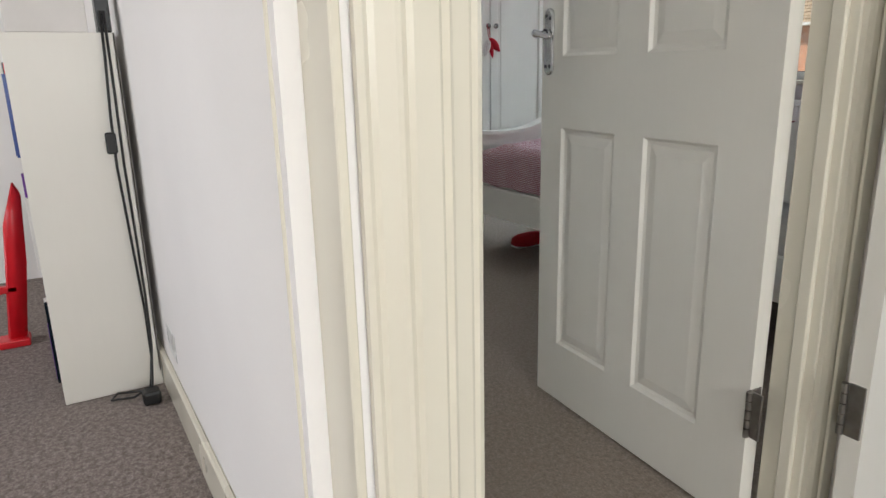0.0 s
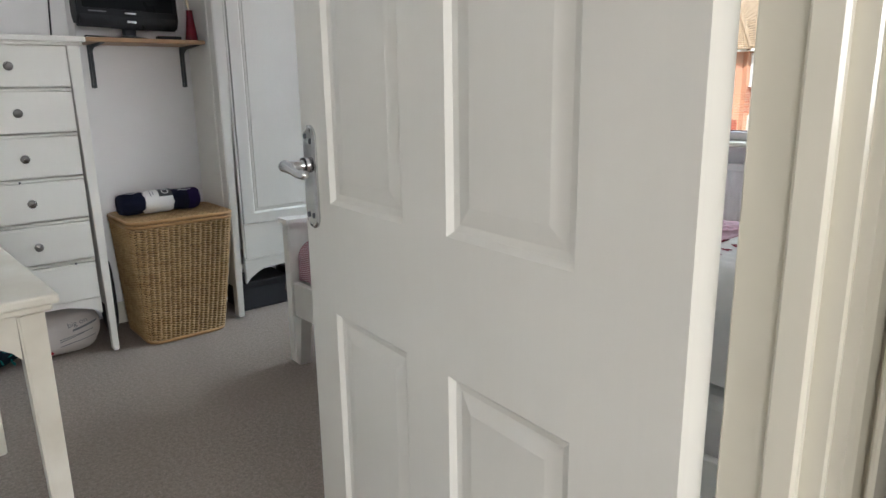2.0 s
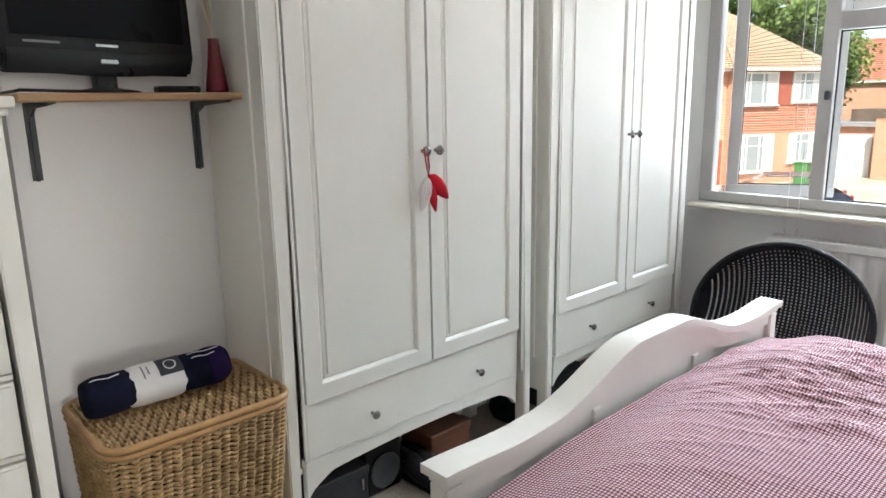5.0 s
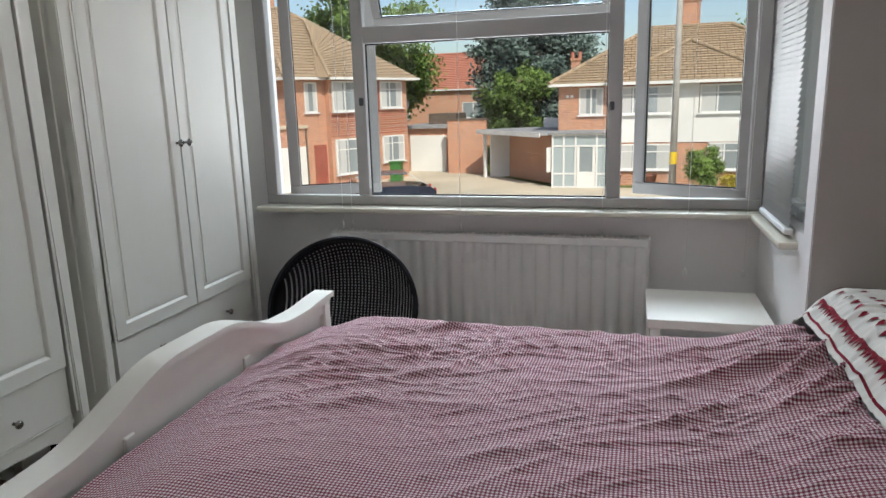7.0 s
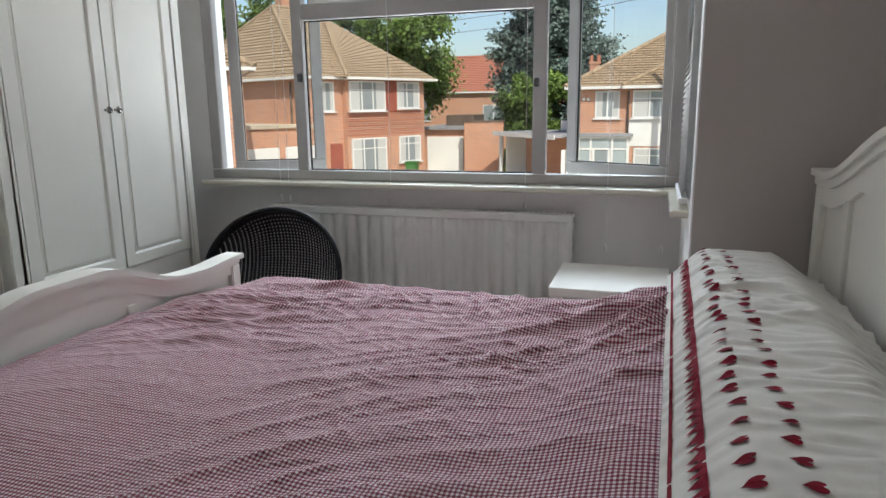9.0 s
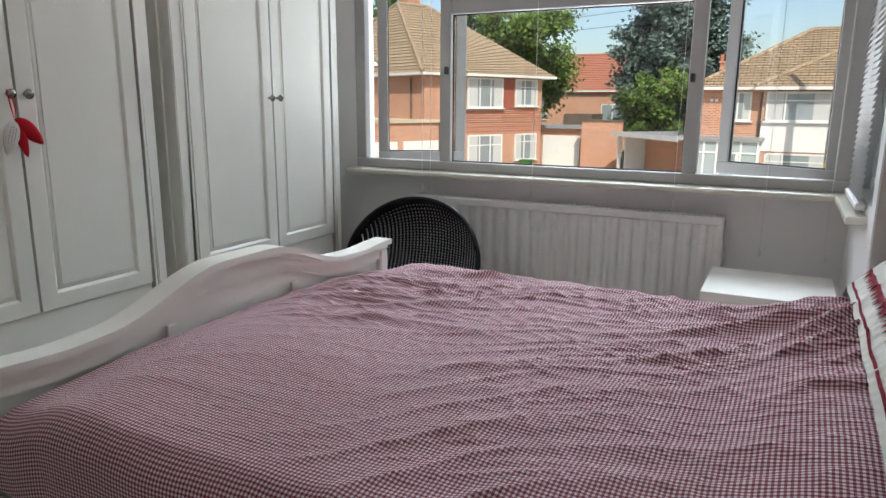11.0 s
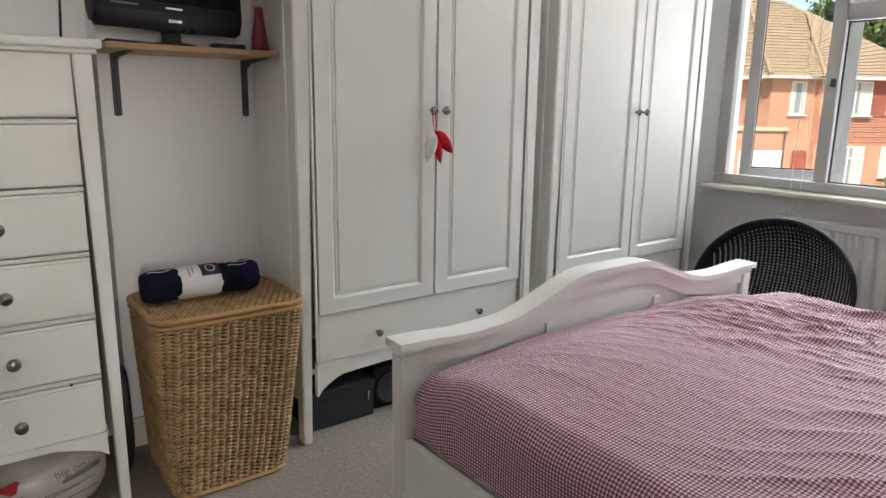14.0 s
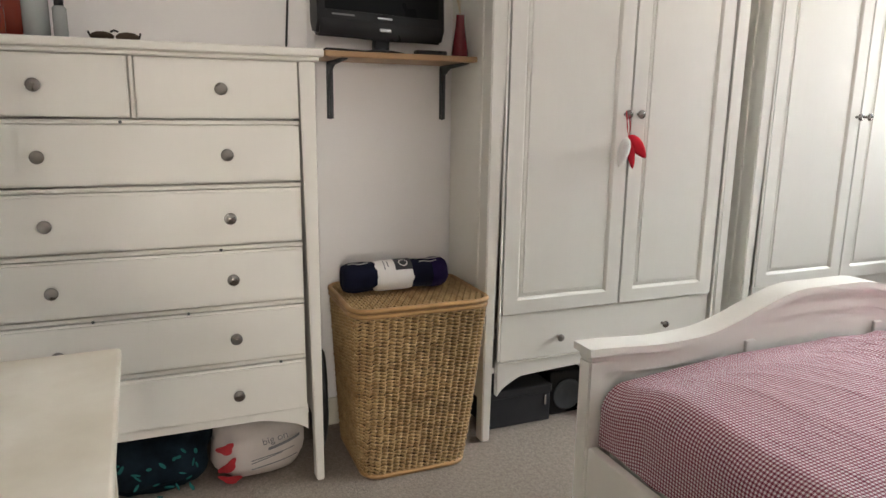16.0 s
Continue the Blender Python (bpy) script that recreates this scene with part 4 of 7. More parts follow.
def cloth_height(x, y):
    """The duvet's own lie: rounded at the sides, with long creases."""
    p = Vector((x, y, 0))
    edge = min(y - (BY0 + 0.046), BY1 - 0.046 - y)
    z = 0.575 + 0.012 * math.sin(x * 2.1 + 0.6) + 0.010 * math.sin(y * 2.6)
    z += 0.020 * smooth(0.0, 0.5, edge)
    z -= 0.05 * (1 - smooth(0.0, 0.30, x - 0.975)) ** 2
    wx, wy = x + 0.07 * noise.noise(Vector((x * 2.3, y * 2.3, 5.0))), y + 0.07 * noise.noise(Vector((x * 2.1, y * 2.1, 9.0)))
    w1 = noise.noise(Vector((wx * 0.9 + wy * 0.8, wy * 5.2 - wx * 1.9, 3.1)))
    lie = (wy - 0.36 * wx) * 4.6 + 0.75 * noise.noise(Vector((x * 1.3, y * 1.3, 8.4)))
    fade = max(0.0, 0.42 + 1.3 * noise.noise(Vector((x * 1.9 + 4.0, y * 3.2, 15.0))))
    w2 = (1 - abs(math.sin(math.pi * lie))) ** 2.2 * min(1.0, fade)
    lie2 = (wy * 0.9 - 0.75 * wx) * 7.5 + 0.6 * noise.noise(Vector((x * 2.0, y * 2.0, 31.0)))
    fade2 = max(0.0, 0.25 + 1.5 * noise.noise(Vector((x * 2.4, y * 3.6, 44.0))))
    w6 = (1 - abs(math.sin(math.pi * lie2))) ** 2.0 * min(1.0, fade2)
    w3 = noise.noise(Vector((wx * 7.0 - wy * 9.0, wy * 22.0 + wx * 7.0, 1.7)))
    w5 = noise.noise(Vector((wx * 4.5 - wy * 3.0, wy * 8.0 + wx * 6.5, 21.0)))
    w4 = noise.noise(Vector((wx * 26.0 + wy * 12.0, wy * 34.0 - wx * 9.0, 6.2)))
    zone = 0.16 + 0.95 * smooth(0.45, 1.05, y) + 0.35 * smooth(1.6, 2.3, x)
    zone = min(1.2, zone * (0.75 + 0.5 * noise.noise(Vector((x * 1.6, y * 1.6, 12.0)))))
    zone *= (0.30 + 0.70 * smooth(0.0, 0.30, BY1 - 0.05 - y)) * (0.25 + 0.75 * smooth(0.0, 0.30, x - 0.97))
    z += 1.2 * zone * (0.011 * (1 - abs(w1) * 2.2) + 0.030 * w2 + 0.020 * w6 + 0.0050 * max(0, 1 - abs(w3) * 3.4) ** 2) + 0.0006 * w4
    w7 = noise.noise(Vector((wx * 3.2 - wy * 2.0 + 7.0, wy * 13.0 - wx * 4.2, 27.0)))
    w8 = noise.noise(Vector((wx * 9.0 + 3.0, wy * 19.0 - wx * 7.0, 33.0)))
    z += (0.05 + 0.95 * zone) * (0.0080 * max(0, 1 - abs(w7) * 6.5) ** 1.5 + 0.0018 * max(0, 1 - abs(w8) * 5.0) ** 1.5)
    z += 0.0050 * max(0, 1 - abs(w5) * 4.0) ** 2 * min(1.0, 1.6 * fade2) * (0.15 + 0.85 * smooth(1.6, 2.1, x)) * smooth(0.15, 0.4, edge)
    z += 0.006 * noise.noise(p * 3.0)
    return z


def slant(y):
    """How far the duvet's patterned end lies off square."""
    return -0.026 - 0.018 * (1.45 - y)


def sheet_grid(name, x0, x1, nx, ny, height, mat, label, category, y0=BY0 + 0.046, y1=BY1 - 0.046, drop=0.37, ends=(0.0, 1.0)):
    """A cloth over the bed: flat middle, rolled edges that hang to the side rails, and cloth coordinates."""
    me_v, uvs = [], []
    hang = 0.21
    L = (y1 - y0) + 2 * hang
    for i in range(nx + 1):
        x = x0 + (x1 - x0) * i / nx
        for j in range(ny + 1):
            s = -hang + L * j / ny
            yy = y0 + s
            r = 0.075
            if s < r or s > (y1 - y0) - r:
                near = s < r
                a = (r - s) if near else s - ((y1 - y0) - r)
                ang = min(a / r, math.pi / 2)
                rest = max(0, a - r * math.pi / 2)
                base = height(x, (y0 + r) if near else (y1 - r))
                off = r * math.sin(ang)
                yy = (y0 + r - off) if near else (y1 - r + off)
                z = base - r * (1 - math.cos(ang)) - rest
                z = max(z, drop + 0.004 * math.sin(x * 31))
                ripple = 0.006 * noise.noise(Vector((x * 7, z * 5, 4.0 if near else 9.0)))
                yy += (-1 if near else 1) * (abs(ripple) * ang)
            else:
                z = height(x, yy)
            me_v.append((x + slant(yy) * (ends[0] + (ends[1] - ends[0]) * i / nx), yy, z))
            uvs.append((x, y0 + s))
    faces = []
    for i in range(nx):
        for j in range(ny):
            a = i * (ny + 1) + j
            faces.append((a, a + ny + 1, a + ny + 2, a + 1))
    ob = thing(name, ((x0 + x1) / 2, (y0 + y1) / 2, 0.5), label, category)
    me = bpy.data.meshes.new("cloth")
    loc = Vector(ob.location)
    me.from_pydata([tuple(Vector(v) - loc) for v in me_v], [], faces)
    me.polygons.foreach_set("use_smooth", [True] * len(faces))
    uvl = me.uv_layers.new(name="UVMap")
    flat = np.array([uvs[l.vertex_index] for l in me.loops], dtype=np.float32).ravel()
    uvl.data.foreach_set("uv", flat)
    link_mesh("cloth", me, ob, "", mat)
    return ob


def duvet_h(x, y):
    z = cloth_height(x, y)
    return z + 0.060 * smooth(2.30, 2.62, x)


duvet = sheet_grid("duvet", 0.968, 2.618, 380, 340, duvet_h, GINGHAM, "crumpled red and white gingham duvet on the bed", "duvet")


def border_h(x, y):
    z = 0.3 * cloth_height(x, y) + 0.7 * 0.612 + 0.060 * smooth(2.30, 2.62, x)
    z += 0.105 * smooth(2.58, 2.72, x) - 0.07 * smooth(2.86, 2.99, x)
    z -= 0.05 * (1 - smooth(0.0, 0.14, BY1 - 0.05 - y))
    g = noise.noise(Vector((x * 6 + 0.6 * y, y * 24, 2.0)))
    z += 0.005 * noise.noise(Vector((x * 7, y * 10, 2.0))) + 0.006 * max(0, 1 - abs(g) * 2.0) ** 2
    return z


border = sheet_grid("duvet_border", 2.612, 2.985, 60, 230, border_h, SHEET, "white cotton duvet border printed with burgundy hearts", "duvet cover", drop=0.38, ends=(1.0, 0.0))


def lay(parent, outline, cx, cy, mat, name, ang=0.0):
    """A printed shape lying on the border, following the cloth."""
    bm = bmesh.new()
    ca_, sa_ = math.cos(ang), math.sin(ang)
    pts = [(cx + ca_ * a - sa_ * b, cy + sa_ * a + ca_ * b) for a, b in outline]
    c = bm.verts.new((cx + slant(cy) * (2.985 - cx) / 0.373, cy, border_h(cx, cy) + 0.003))
    ring = [bm.verts.new((a + slant(b) * (2.985 - a) / 0.373, b, border_h(a, b) + 0.003)) for a, b in pts]
    for i in range(len(ring)):
        bm.faces.new((c, ring[i], ring[(i + 1) % len(ring)]))
    part(name, bm, mat, parent)


heart = []
for i in range(20):
    t = 2 * math.pi * i / 20
    hx = 16 * math.sin(t) ** 3
    hy = 13 * math.cos(t) - 5 * math.cos(2 * t) - 2 * math.cos(3 * t) - math.cos(4 * t)
    heart.append((hx * 0.00072, hy * 0.00086))
for row, xx in enumerate((2.700, 2.755)):
    for k in range(28):
        yy = 0.05 + k * 0.054
        if yy < 1.50:
            lay(border, heart, xx + 0.004 * math.sin(k * 1.7), yy, HEART, "heart", radians(-90 + 8 * math.sin(k * 2.1)))
for k in range(62):
    yy = 0.04 + k * 0.0238
    if yy < 1.52:
        lay(border, [(-0.010, 0.0), (0.000, -0.007), (0.005, -0.0124), (0.011, -0.0124), (0.011, 0.0124), (0.005, 0.0124), (0.000, 0.007)], 2.652, yy, HEART, "printed_triangle")
for k in range(38):
    yy = 0.02 + k * 0.0400
    if yy < 1.50:
        lay(border, [(-0.0025, -0.0205), (0.0025, -0.0205), (0.0025, 0.0205), (-0.0025, 0.0205)], 2.624, yy + 0.02, HEART, "printed_line")


# ---- things by the west wall ----
def rounded_rect(cx, cy, hx, hy, r, n):
    """Points evenly along a rectangle with round corners."""
    pts = []
    for sx, sy, a0 in ((1, 1, 0), (-1, 1, 90), (-1, -1, 180), (1, -1, 270)):
        for k in range(9):
            a = radians(a0 + 90 * k / 8)
            pts.append(Vector((cx + sx * (hx - r) + r * math.cos(a), cy + sy * (hy - r) + r * math.sin(a))))
    seg = [(pts[(i + 1) % len(pts)] - pts[i]).length for i in range(len(pts))]
    total, out, i, acc = sum(seg), [], 0, 0.0
    for k in range(n):
        d = total * k / n
        while acc + seg[i] < d:
            acc += seg[i]
            i += 1
        f = (d - acc) / seg[i] if seg[i] else 0
        a, b = pts[i], pts[(i + 1) % len(pts)]
        p, t = a.lerp(b, f), (b - a).normalized()
        out.append((p, Vector((t.y, -t.x))))
    return out


def strand_mesh(strands, sides, closed):
    """Many thin strands as one mesh: each is a list of (centre, side vector, up vector)."""
    verts, faces = [], []
    for st in strands:
        base, n = len(verts), len(st)
        for c, a, b in st:
            for k in range(sides):
                t = 2 * math.pi * k / sides
                verts.append(tuple(c + a * math.cos(t) + b * math.sin(t)))
        for i in range(n if closed else n - 1):
            for k in range(sides):
                p, q = base + i * sides, base + ((i + 1) % n) * sides
                faces.append((p + k, p + (k + 1) % sides, q + (k + 1) % sides, q + k))
    return verts, faces


def mesh_part(name, verts, faces, mat, parent, label="", smooth=True):
    off = Vector(root_of(parent).location) if parent else Vector()
    me = bpy.data.meshes.new(name)
    me.from_pydata([tuple(Vector(v) - off) for v in verts], [], faces)
    if smooth:
        me.polygons.foreach_set("use_smooth", [True] * len(faces))
    return link_mesh(name, me, parent, label, mat)


HTOP, HBOT = (0.092, -0.228, 0.190, 0.240), (0.140, -0.268, 0.186, 0.178)


def hamper_section(f):
    return tuple(HBOT[i] + (HTOP[i] - HBOT[i]) * f ** 0.85 for i in range(4))


# dark brown for the shade in the weave's gaps, and for the sunglass lenses
SHADE_LENS_BROWN = surface("weave_shade_and_lens_brown", (0.055, 0.033, 0.016), 0.8, 0.1, 8, 80, 0.1)
hamper = thing("laundry_basket", (0.1, -0.24, 0), "woven seagrass laundry basket with a lid, half a metre tall", "basket")
rows, NCOL, PER = 46, 64, 6
strands = []
for r in range(rows):
    z = 0.013 + r * 0.0116
    f = z / 0.545
    cx, cy, hx, hy = hamper_section(f)
    st = []
    ring = rounded_rect(cx, cy, hx, hy, 0.055, NCOL * PER)
    for i, (p, nrm) in enumerate(ring):
        ph = math.pi * i / PER + 0.16 * math.sin(r * 1.9) + 0.05 * math.sin(i * 0.11 + r)
        swell = abs(math.sin(ph))
        col = math.floor(ph / math.pi)
        slant = (ph / math.pi - col - 0.5)
        out = -0.0048 + 0.0085 * swell ** 0.8 + 0.0010 * math.sin(r * 2.7 + i * 0.05)
        up = 0.0029 * math.sin(ph) - 0.0040 * slant * swell
        rr = 0.0036 + 0.0020 * swell + 0.0004 * math.sin(col * 2.3 + r * 1.3)
        c = Vector((p.x + nrm.x * out, p.y + nrm.y * out, z + up))
        st.append((c, Vector((nrm.x, nrm.y, 0)) * rr * 0.9, Vector((0, 0, rr * 1.08))))
    strands.append(st)
v, f = strand_mesh(strands, 6, True)
tagged(mesh_part("weave", v, f, SEAGRASS, hamper, "twisted seagrass rows"), kind="stuff")
# sheet added behind the strands, coloured as the shade seen between them
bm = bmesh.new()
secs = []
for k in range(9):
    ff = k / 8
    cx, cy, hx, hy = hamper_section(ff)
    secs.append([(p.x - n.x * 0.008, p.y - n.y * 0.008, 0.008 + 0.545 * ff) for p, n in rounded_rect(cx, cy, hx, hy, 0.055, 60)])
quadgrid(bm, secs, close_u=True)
part("lining", bm, SHADE_LENS_BROWN, hamper, "dark sheet for the shade between the strands", True)
for z, sec, rr, nm in ((0.009, HBOT, 0.008, "base_hoop"), (0.549, HTOP, 0.0085, "rim_hoop")):
    cx, cy, hx, hy = sec
    pts = [(p.x + n.x * 0.003, p.y + n.y * 0.003, z) for p, n in rounded_rect(cx, cy, hx, hy, 0.055, 80)]
    part(nm, tube(pts, rr, 10, closed=True), BAMBOO, hamper, "bent cane hoop", True)
cx, cy, hx, hy = HTOP
lid_z = 0.572
pts = [(p.x + n.x * 0.004, p.y + n.y * 0.004, lid_z - 0.004) for p, n in rounded_rect(cx, cy, hx, hy, 0.055, 80)]
lid = part("lid", tube(pts, 0.0095, 10, closed=True), BAMBOO, hamper, "cane lid hoop", True)
strands = []
yy, r = cy - hy + 0.008, 0
while yy < cy + hy - 0.006:
    d = min(abs(yy - (cy - hy)), abs(yy - (cy + hy)))
    inset = 0.055 - math.sqrt(max(0, 0.055 ** 2 - max(0, 0.055 - d) ** 2))
    st = []
    n = 90
    for i in range(n + 1):
        x = cx - hx + inset + (2 * hx - 2 * inset) * i / n
        ph = x / 0.0235 * math.pi + math.pi * (r % 2)
        tw = math.sin(2 * ph + 0.8)
        rr = 0.0052 + 0.0011 * tw
        sag = -0.006 * math.sin(math.pi * i / n)
        st.append((Vector((x, yy + 0.0012 * tw, lid_z + 0.0042 * math.sin(ph) + sag)), Vector((0, rr * 1.12, 0)), Vector((0, 0, rr * 0.85))))
    strands.append(st)
    yy += 0.0122
    r += 1
v, f = strand_mesh(strands, 6, False)
tagged(mesh_part("lid_weave", v, f, SEAGRASS, lid, "twisted seagrass"), kind="stuff")
# flat sheet added under the lid strands, dark for the same shade
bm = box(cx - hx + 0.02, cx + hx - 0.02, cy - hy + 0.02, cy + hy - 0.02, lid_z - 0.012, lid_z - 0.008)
part("lid_gap_sheet", bm, SHADE_LENS_BROWN, lid, "dark sheet for the shade between the strands")

# rolled blanket on the basket
blanket = thing("rolled_blanket", (0.075, -0.27, 0.575), "dark navy fleece blanket rolled up in a paper band", "blanket")
BC = Vector((0.075, 0, 0.632))


def roll(y0, y1, r0, wob, spiral=False, n=24):
    bm = bmesh.new()
    rows = []
    for i in range(n + 1):
        y = y0 + (y1 - y0) * i / n
        row = []
        for k in range(40):
            t = 2 * math.pi * k / 40
            rr = r0 + wob * noise.noise(Vector((math.cos(t) * 2.2, math.sin(t) * 2.2, y * 18)))
            e = min(i, n - i) / 2
            rr *= 1 - 0.12 * max(0, 1 - e) ** 2
            row.append((BC.x + rr * math.cos(t), y, BC.z + rr * 0.96 * math.sin(t)))
        rows.append(row)
    vs = quadgrid(bm, rows, close_u=True)
    bm.faces.new(vs[0])
    bm.faces.new(vs[-1])
    return bm


part("fleece_roll", roll(-0.455, -0.088, 0.0525, 0.006), NAVY, blanket, "", True)
part("purple_end", roll(-0.150, -0.082, 0.0545, 0.005, n=6), PURPLE, blanket, "purple inner layer of the roll", True)
band = part("paper_band", roll(-0.355, -0.205, 0.0565, 0.001, n=10), PAPER, blanket, "white paper band", True)
bm = bmesh.new()
rws = []
for i in range(9):
    t = radians(30 + 62 * i / 8)
    rws.append([(BC.x + 0.0578 * math.cos(t), y, BC.z + 0.0558 * math.sin(t)) for y in (-0.278, -0.215)])
quadgrid(bm, rws)
part("label_square", bm, GREYBOX, band, "dark grey label square", True)
bm = bmesh.new()
rws = []
for i in range(17):
    a = 2 * math.pi * i / 16
    rws.append([(BC.x + 0.0586 * math.cos(radians(60) + q * math.sin(a) / 0.057), -0.246 + q * math.cos(a),
                 BC.z + 0.0566 * math.sin(radians(60) + q * math.sin(a) / 0.057)) for q in (0.013, 0.017)])
quadgrid(bm, rws)
part("label_ring", bm, PAPER, band, "pale printed ring")
for y, t0, t1 in ((-0.318, 35, 80), (-0.305, 45, 75)):
    bm = bmesh.new()
    quadgrid(bm, [[(BC.x + 0.0576 * math.cos(radians(t)), yy, BC.z + 0.0556 * math.sin(radians(t))) for yy in (y, y + 0.004)] for t in range(t0, t1, 4)])
    part("printed_line", bm, INK, band)
for i, (y0, y1, ang) in enumerate(((-0.44, -0.37, 72), (-0.19, -0.10, 80), (-0.185, -0.12, 60))):
    t = radians(ang)
    pts = [(BC.x + 0.0555 * math.cos(t), y0 + (y1 - y0) * k / 6, BC.z + 0.0538 * math.sin(t) + 0.002 * math.sin(k * 1.3)) for k in range(7)]
    part("white_stitching", tube(pts, 0.0016, 6), PAPER, blanket, "pale stitched pattern", True)

# television shelf
shelf = thing("wall_shelf", (0, -0.25, 1.17), "oak wall shelf on two dark steel brackets", "shelf")
part("board", box(-0.13, 0.125, -0.512, 0.016, 1.366, 1.385, 0.003), OAK, shelf)
for y in (-0.440, -0.012):
    bm = extrude_y([(-0.130, 1.168), (-0.124, 1.168), (-0.117, 1.19), (-0.112, 1.33), (-0.06, 1.352), (0.09, 1.359), (0.09, 1.366), (-0.130, 1.366)], y - 0.0035, y + 0.0035)
    br = part("bracket", bm, STEEL_DARK, shelf, "dark grey pressed steel bracket")
    b2 = box(-0.130, -0.126, y - 0.012, y + 0.012, 1.170, 1.364, 0.001)
    box(-0.126, 0.095, y - 0.010, y + 0.010, 1.361, 1.366, 0.001, bm=b2)
    part("bracket_flange", b2, STEEL_DARK, br)
    b3 = lathe([(0.005, 0.0), (0.005, 0.002), (0.003, 0.003)], (-0.126, y, 1.185), "x", 10)
    lathe([(0.005, 0.0), (0.005, 0.002), (0.003, 0.003)], (-0.126, y, 1.330), "x", 10, b3)
    part("screw", b3, CHROME, br)

tv = thing("television", (0.045, -0.295, 1.385), "small black flat television on a round foot", "television")
TV_M = Matrix.Translation((0.045, -0.305, -0.026)) @ Matrix.Rotation(radians(14), 4, "Z")


def tv_part(name, bm, mat, parent=None, label="", smooth=False):
    for vv in bm.verts:
        vv.co = TV_M @ vv.co
    return part(name, bm, mat, parent or tv, label, smooth)


HW = 0.242
bm = extrude_y([(0.018, 1.452), (0.024, 1.470), (0.026, 1.50), (0.026, 1.768), (0.018, 1.776), (-0.02, 1.776), (-0.035, 1.74), (-0.035, 1.50), (-0.02, 1.462)], -HW, HW)
bmesh.ops.bevel(bm, geom=[e for e in bm.edges if all(abs(abs(q.co.y) - HW) < 1e-4 for q in e.verts)], offset=0.010, segments=3, affect="EDGES")
case = tv_part("case", bm, BLACK)
tv_part("screen", box(0.0255, 0.0275, -HW + 0.026, HW - 0.026, 1.535, 1.752), SCREEN, case, "dark glossy screen")
bm = bmesh.new()
rws = []
for i in range(21):
    f = i / 20
    y = -HW + 0.012 + (2 * HW - 0.024) * f
    dip = 0.012 * math.sin(math.pi * f)
    rws.append([(0.026, y, 1.508), (0.031, y, 1.500), (0.031, y, 1.478 - dip), (0.022, y, 1.462 - dip)])
quadgrid(bm, rws)
tv_part("lower_bezel", bm, BLACK, case, "", True)
tv_part("badge", box(0.0268, 0.0285, -0.028, 0.028, 1.518, 1.524), CHROME, case, "small silver maker's badge")
tv_part("badge_line", box(0.0268, 0.0282, -HW + 0.05, -HW + 0.13, 1.520, 1.525), INK, case)
tv_part("power_key", box(0.030, 0.033, -0.022, 0.022, 1.478, 1.490, 0.002), CHROME, case, "silver power key")
tv_part("neck", box(-0.012, 0.012, -0.03, 0.03, 1.416, 1.465, 0.006), BLACK)
tv_part("foot", lathe([(0.082, 1.4115), (0.082, 1.414), (0.07, 1.417), (0.02, 1.426), (0.0, 1.426)], (0, 0, 0), "z", 40), BLACK, None, "", True)
remote = thing("remote_control", (0.07, -0.12, 1.385), "small black remote control lying on the shelf", "remote")
part("remote_body", box(0.045, 0.085, -0.19, -0.08, 1.3855, 1.402, 0.004), BLACK, remote)
lead = thing("television_lead", (-0.2, -0.57, 1.34), "black aerial lead hanging down the wall", "cable")
part("lead", tube([(-0.246, -0.55, 2.3), (-0.247, -0.552, 1.9), (-0.246, -0.558, 1.6), (-0.247, -0.575, 1.3), (-0.247, -0.58, 1.0)], 0.004, 8), CABLE, lead, "", True)
lead2 = thing("television_lead", (0.0, -0.45, 1.385), "black lead lying along the shelf edge", "cable")
part("lead", tube([(-0.12, -0.50, 1.389), (0.02, -0.495, 1.391), (0.095, -0.50, 1.392), (0.09, -0.42, 1.390), (0.06, -0.36, 1.390)], 0.0035, 8), CABLE, lead2, "", True)

vase = thing("vase", (0.055, -0.022, 1.385), "dark red tapered glass vase with dried flowers", "vase")
part("vase_body", lathe([(0.0, 0.0), (0.030, 0.001), (0.030, 0.006), (0.024, 0.05), (0.017, 0.10), (0.014, 0.135), (0.016, 0.14), (0.012, 0.14)], (0.055, -0.022, 1.386), "z", 28), RED_GLASS, vase, "", True)
rng = random.Random(11)
for k in range(8):
    a, l = rng.uniform(0, 6.28), rng.uniform(0.12, 0.22)
    lean = rng.uniform(0.01, 0.035)
    p0 = Vector((0.055, -0.022, 1.52))
    p1 = p0 + Vector((math.cos(a) * lean + 0.02, math.sin(a) * lean - 0.015, l))
    st = part("flower_stem", tube([p0, p0.lerp(p1, 0.5) + Vector((0, 0, 0.01)), p1], 0.0012, 5), DRIED, vase)
    bm = bmesh.new()
    for q in range(40):
        d = Vector((rng.gauss(0, 1), rng.gauss(0, 1), rng.gauss(0.5, 1))).normalized()
        side = d.orthogonal().normalized() * 0.0022
        tip = p1 + d * rng.uniform(0.008, 0.024)
        bm.faces.new([bm.verts.new(x) for x in (p1 + side * 0.4, p1 - side * 0.4, tip - side, tip + side)])
    part("flower_head", bm, DRIED, st)

# felt leaves on the wardrobe knob
orn = thing("hanging_ornament", (0.25, 0.56, 1.0), "red and white felt leaves hung on a wardrobe knob", "ornament")
part("loop", tube([(0.246, 0.553, 1.212), (0.249, 0.560, 1.150), (0.250, 0.565, 1.118), (0.252, 0.570, 1.150), (0.247, 0.564, 1.212)], 0.0022, 6), RED_FELT, orn, "", True)


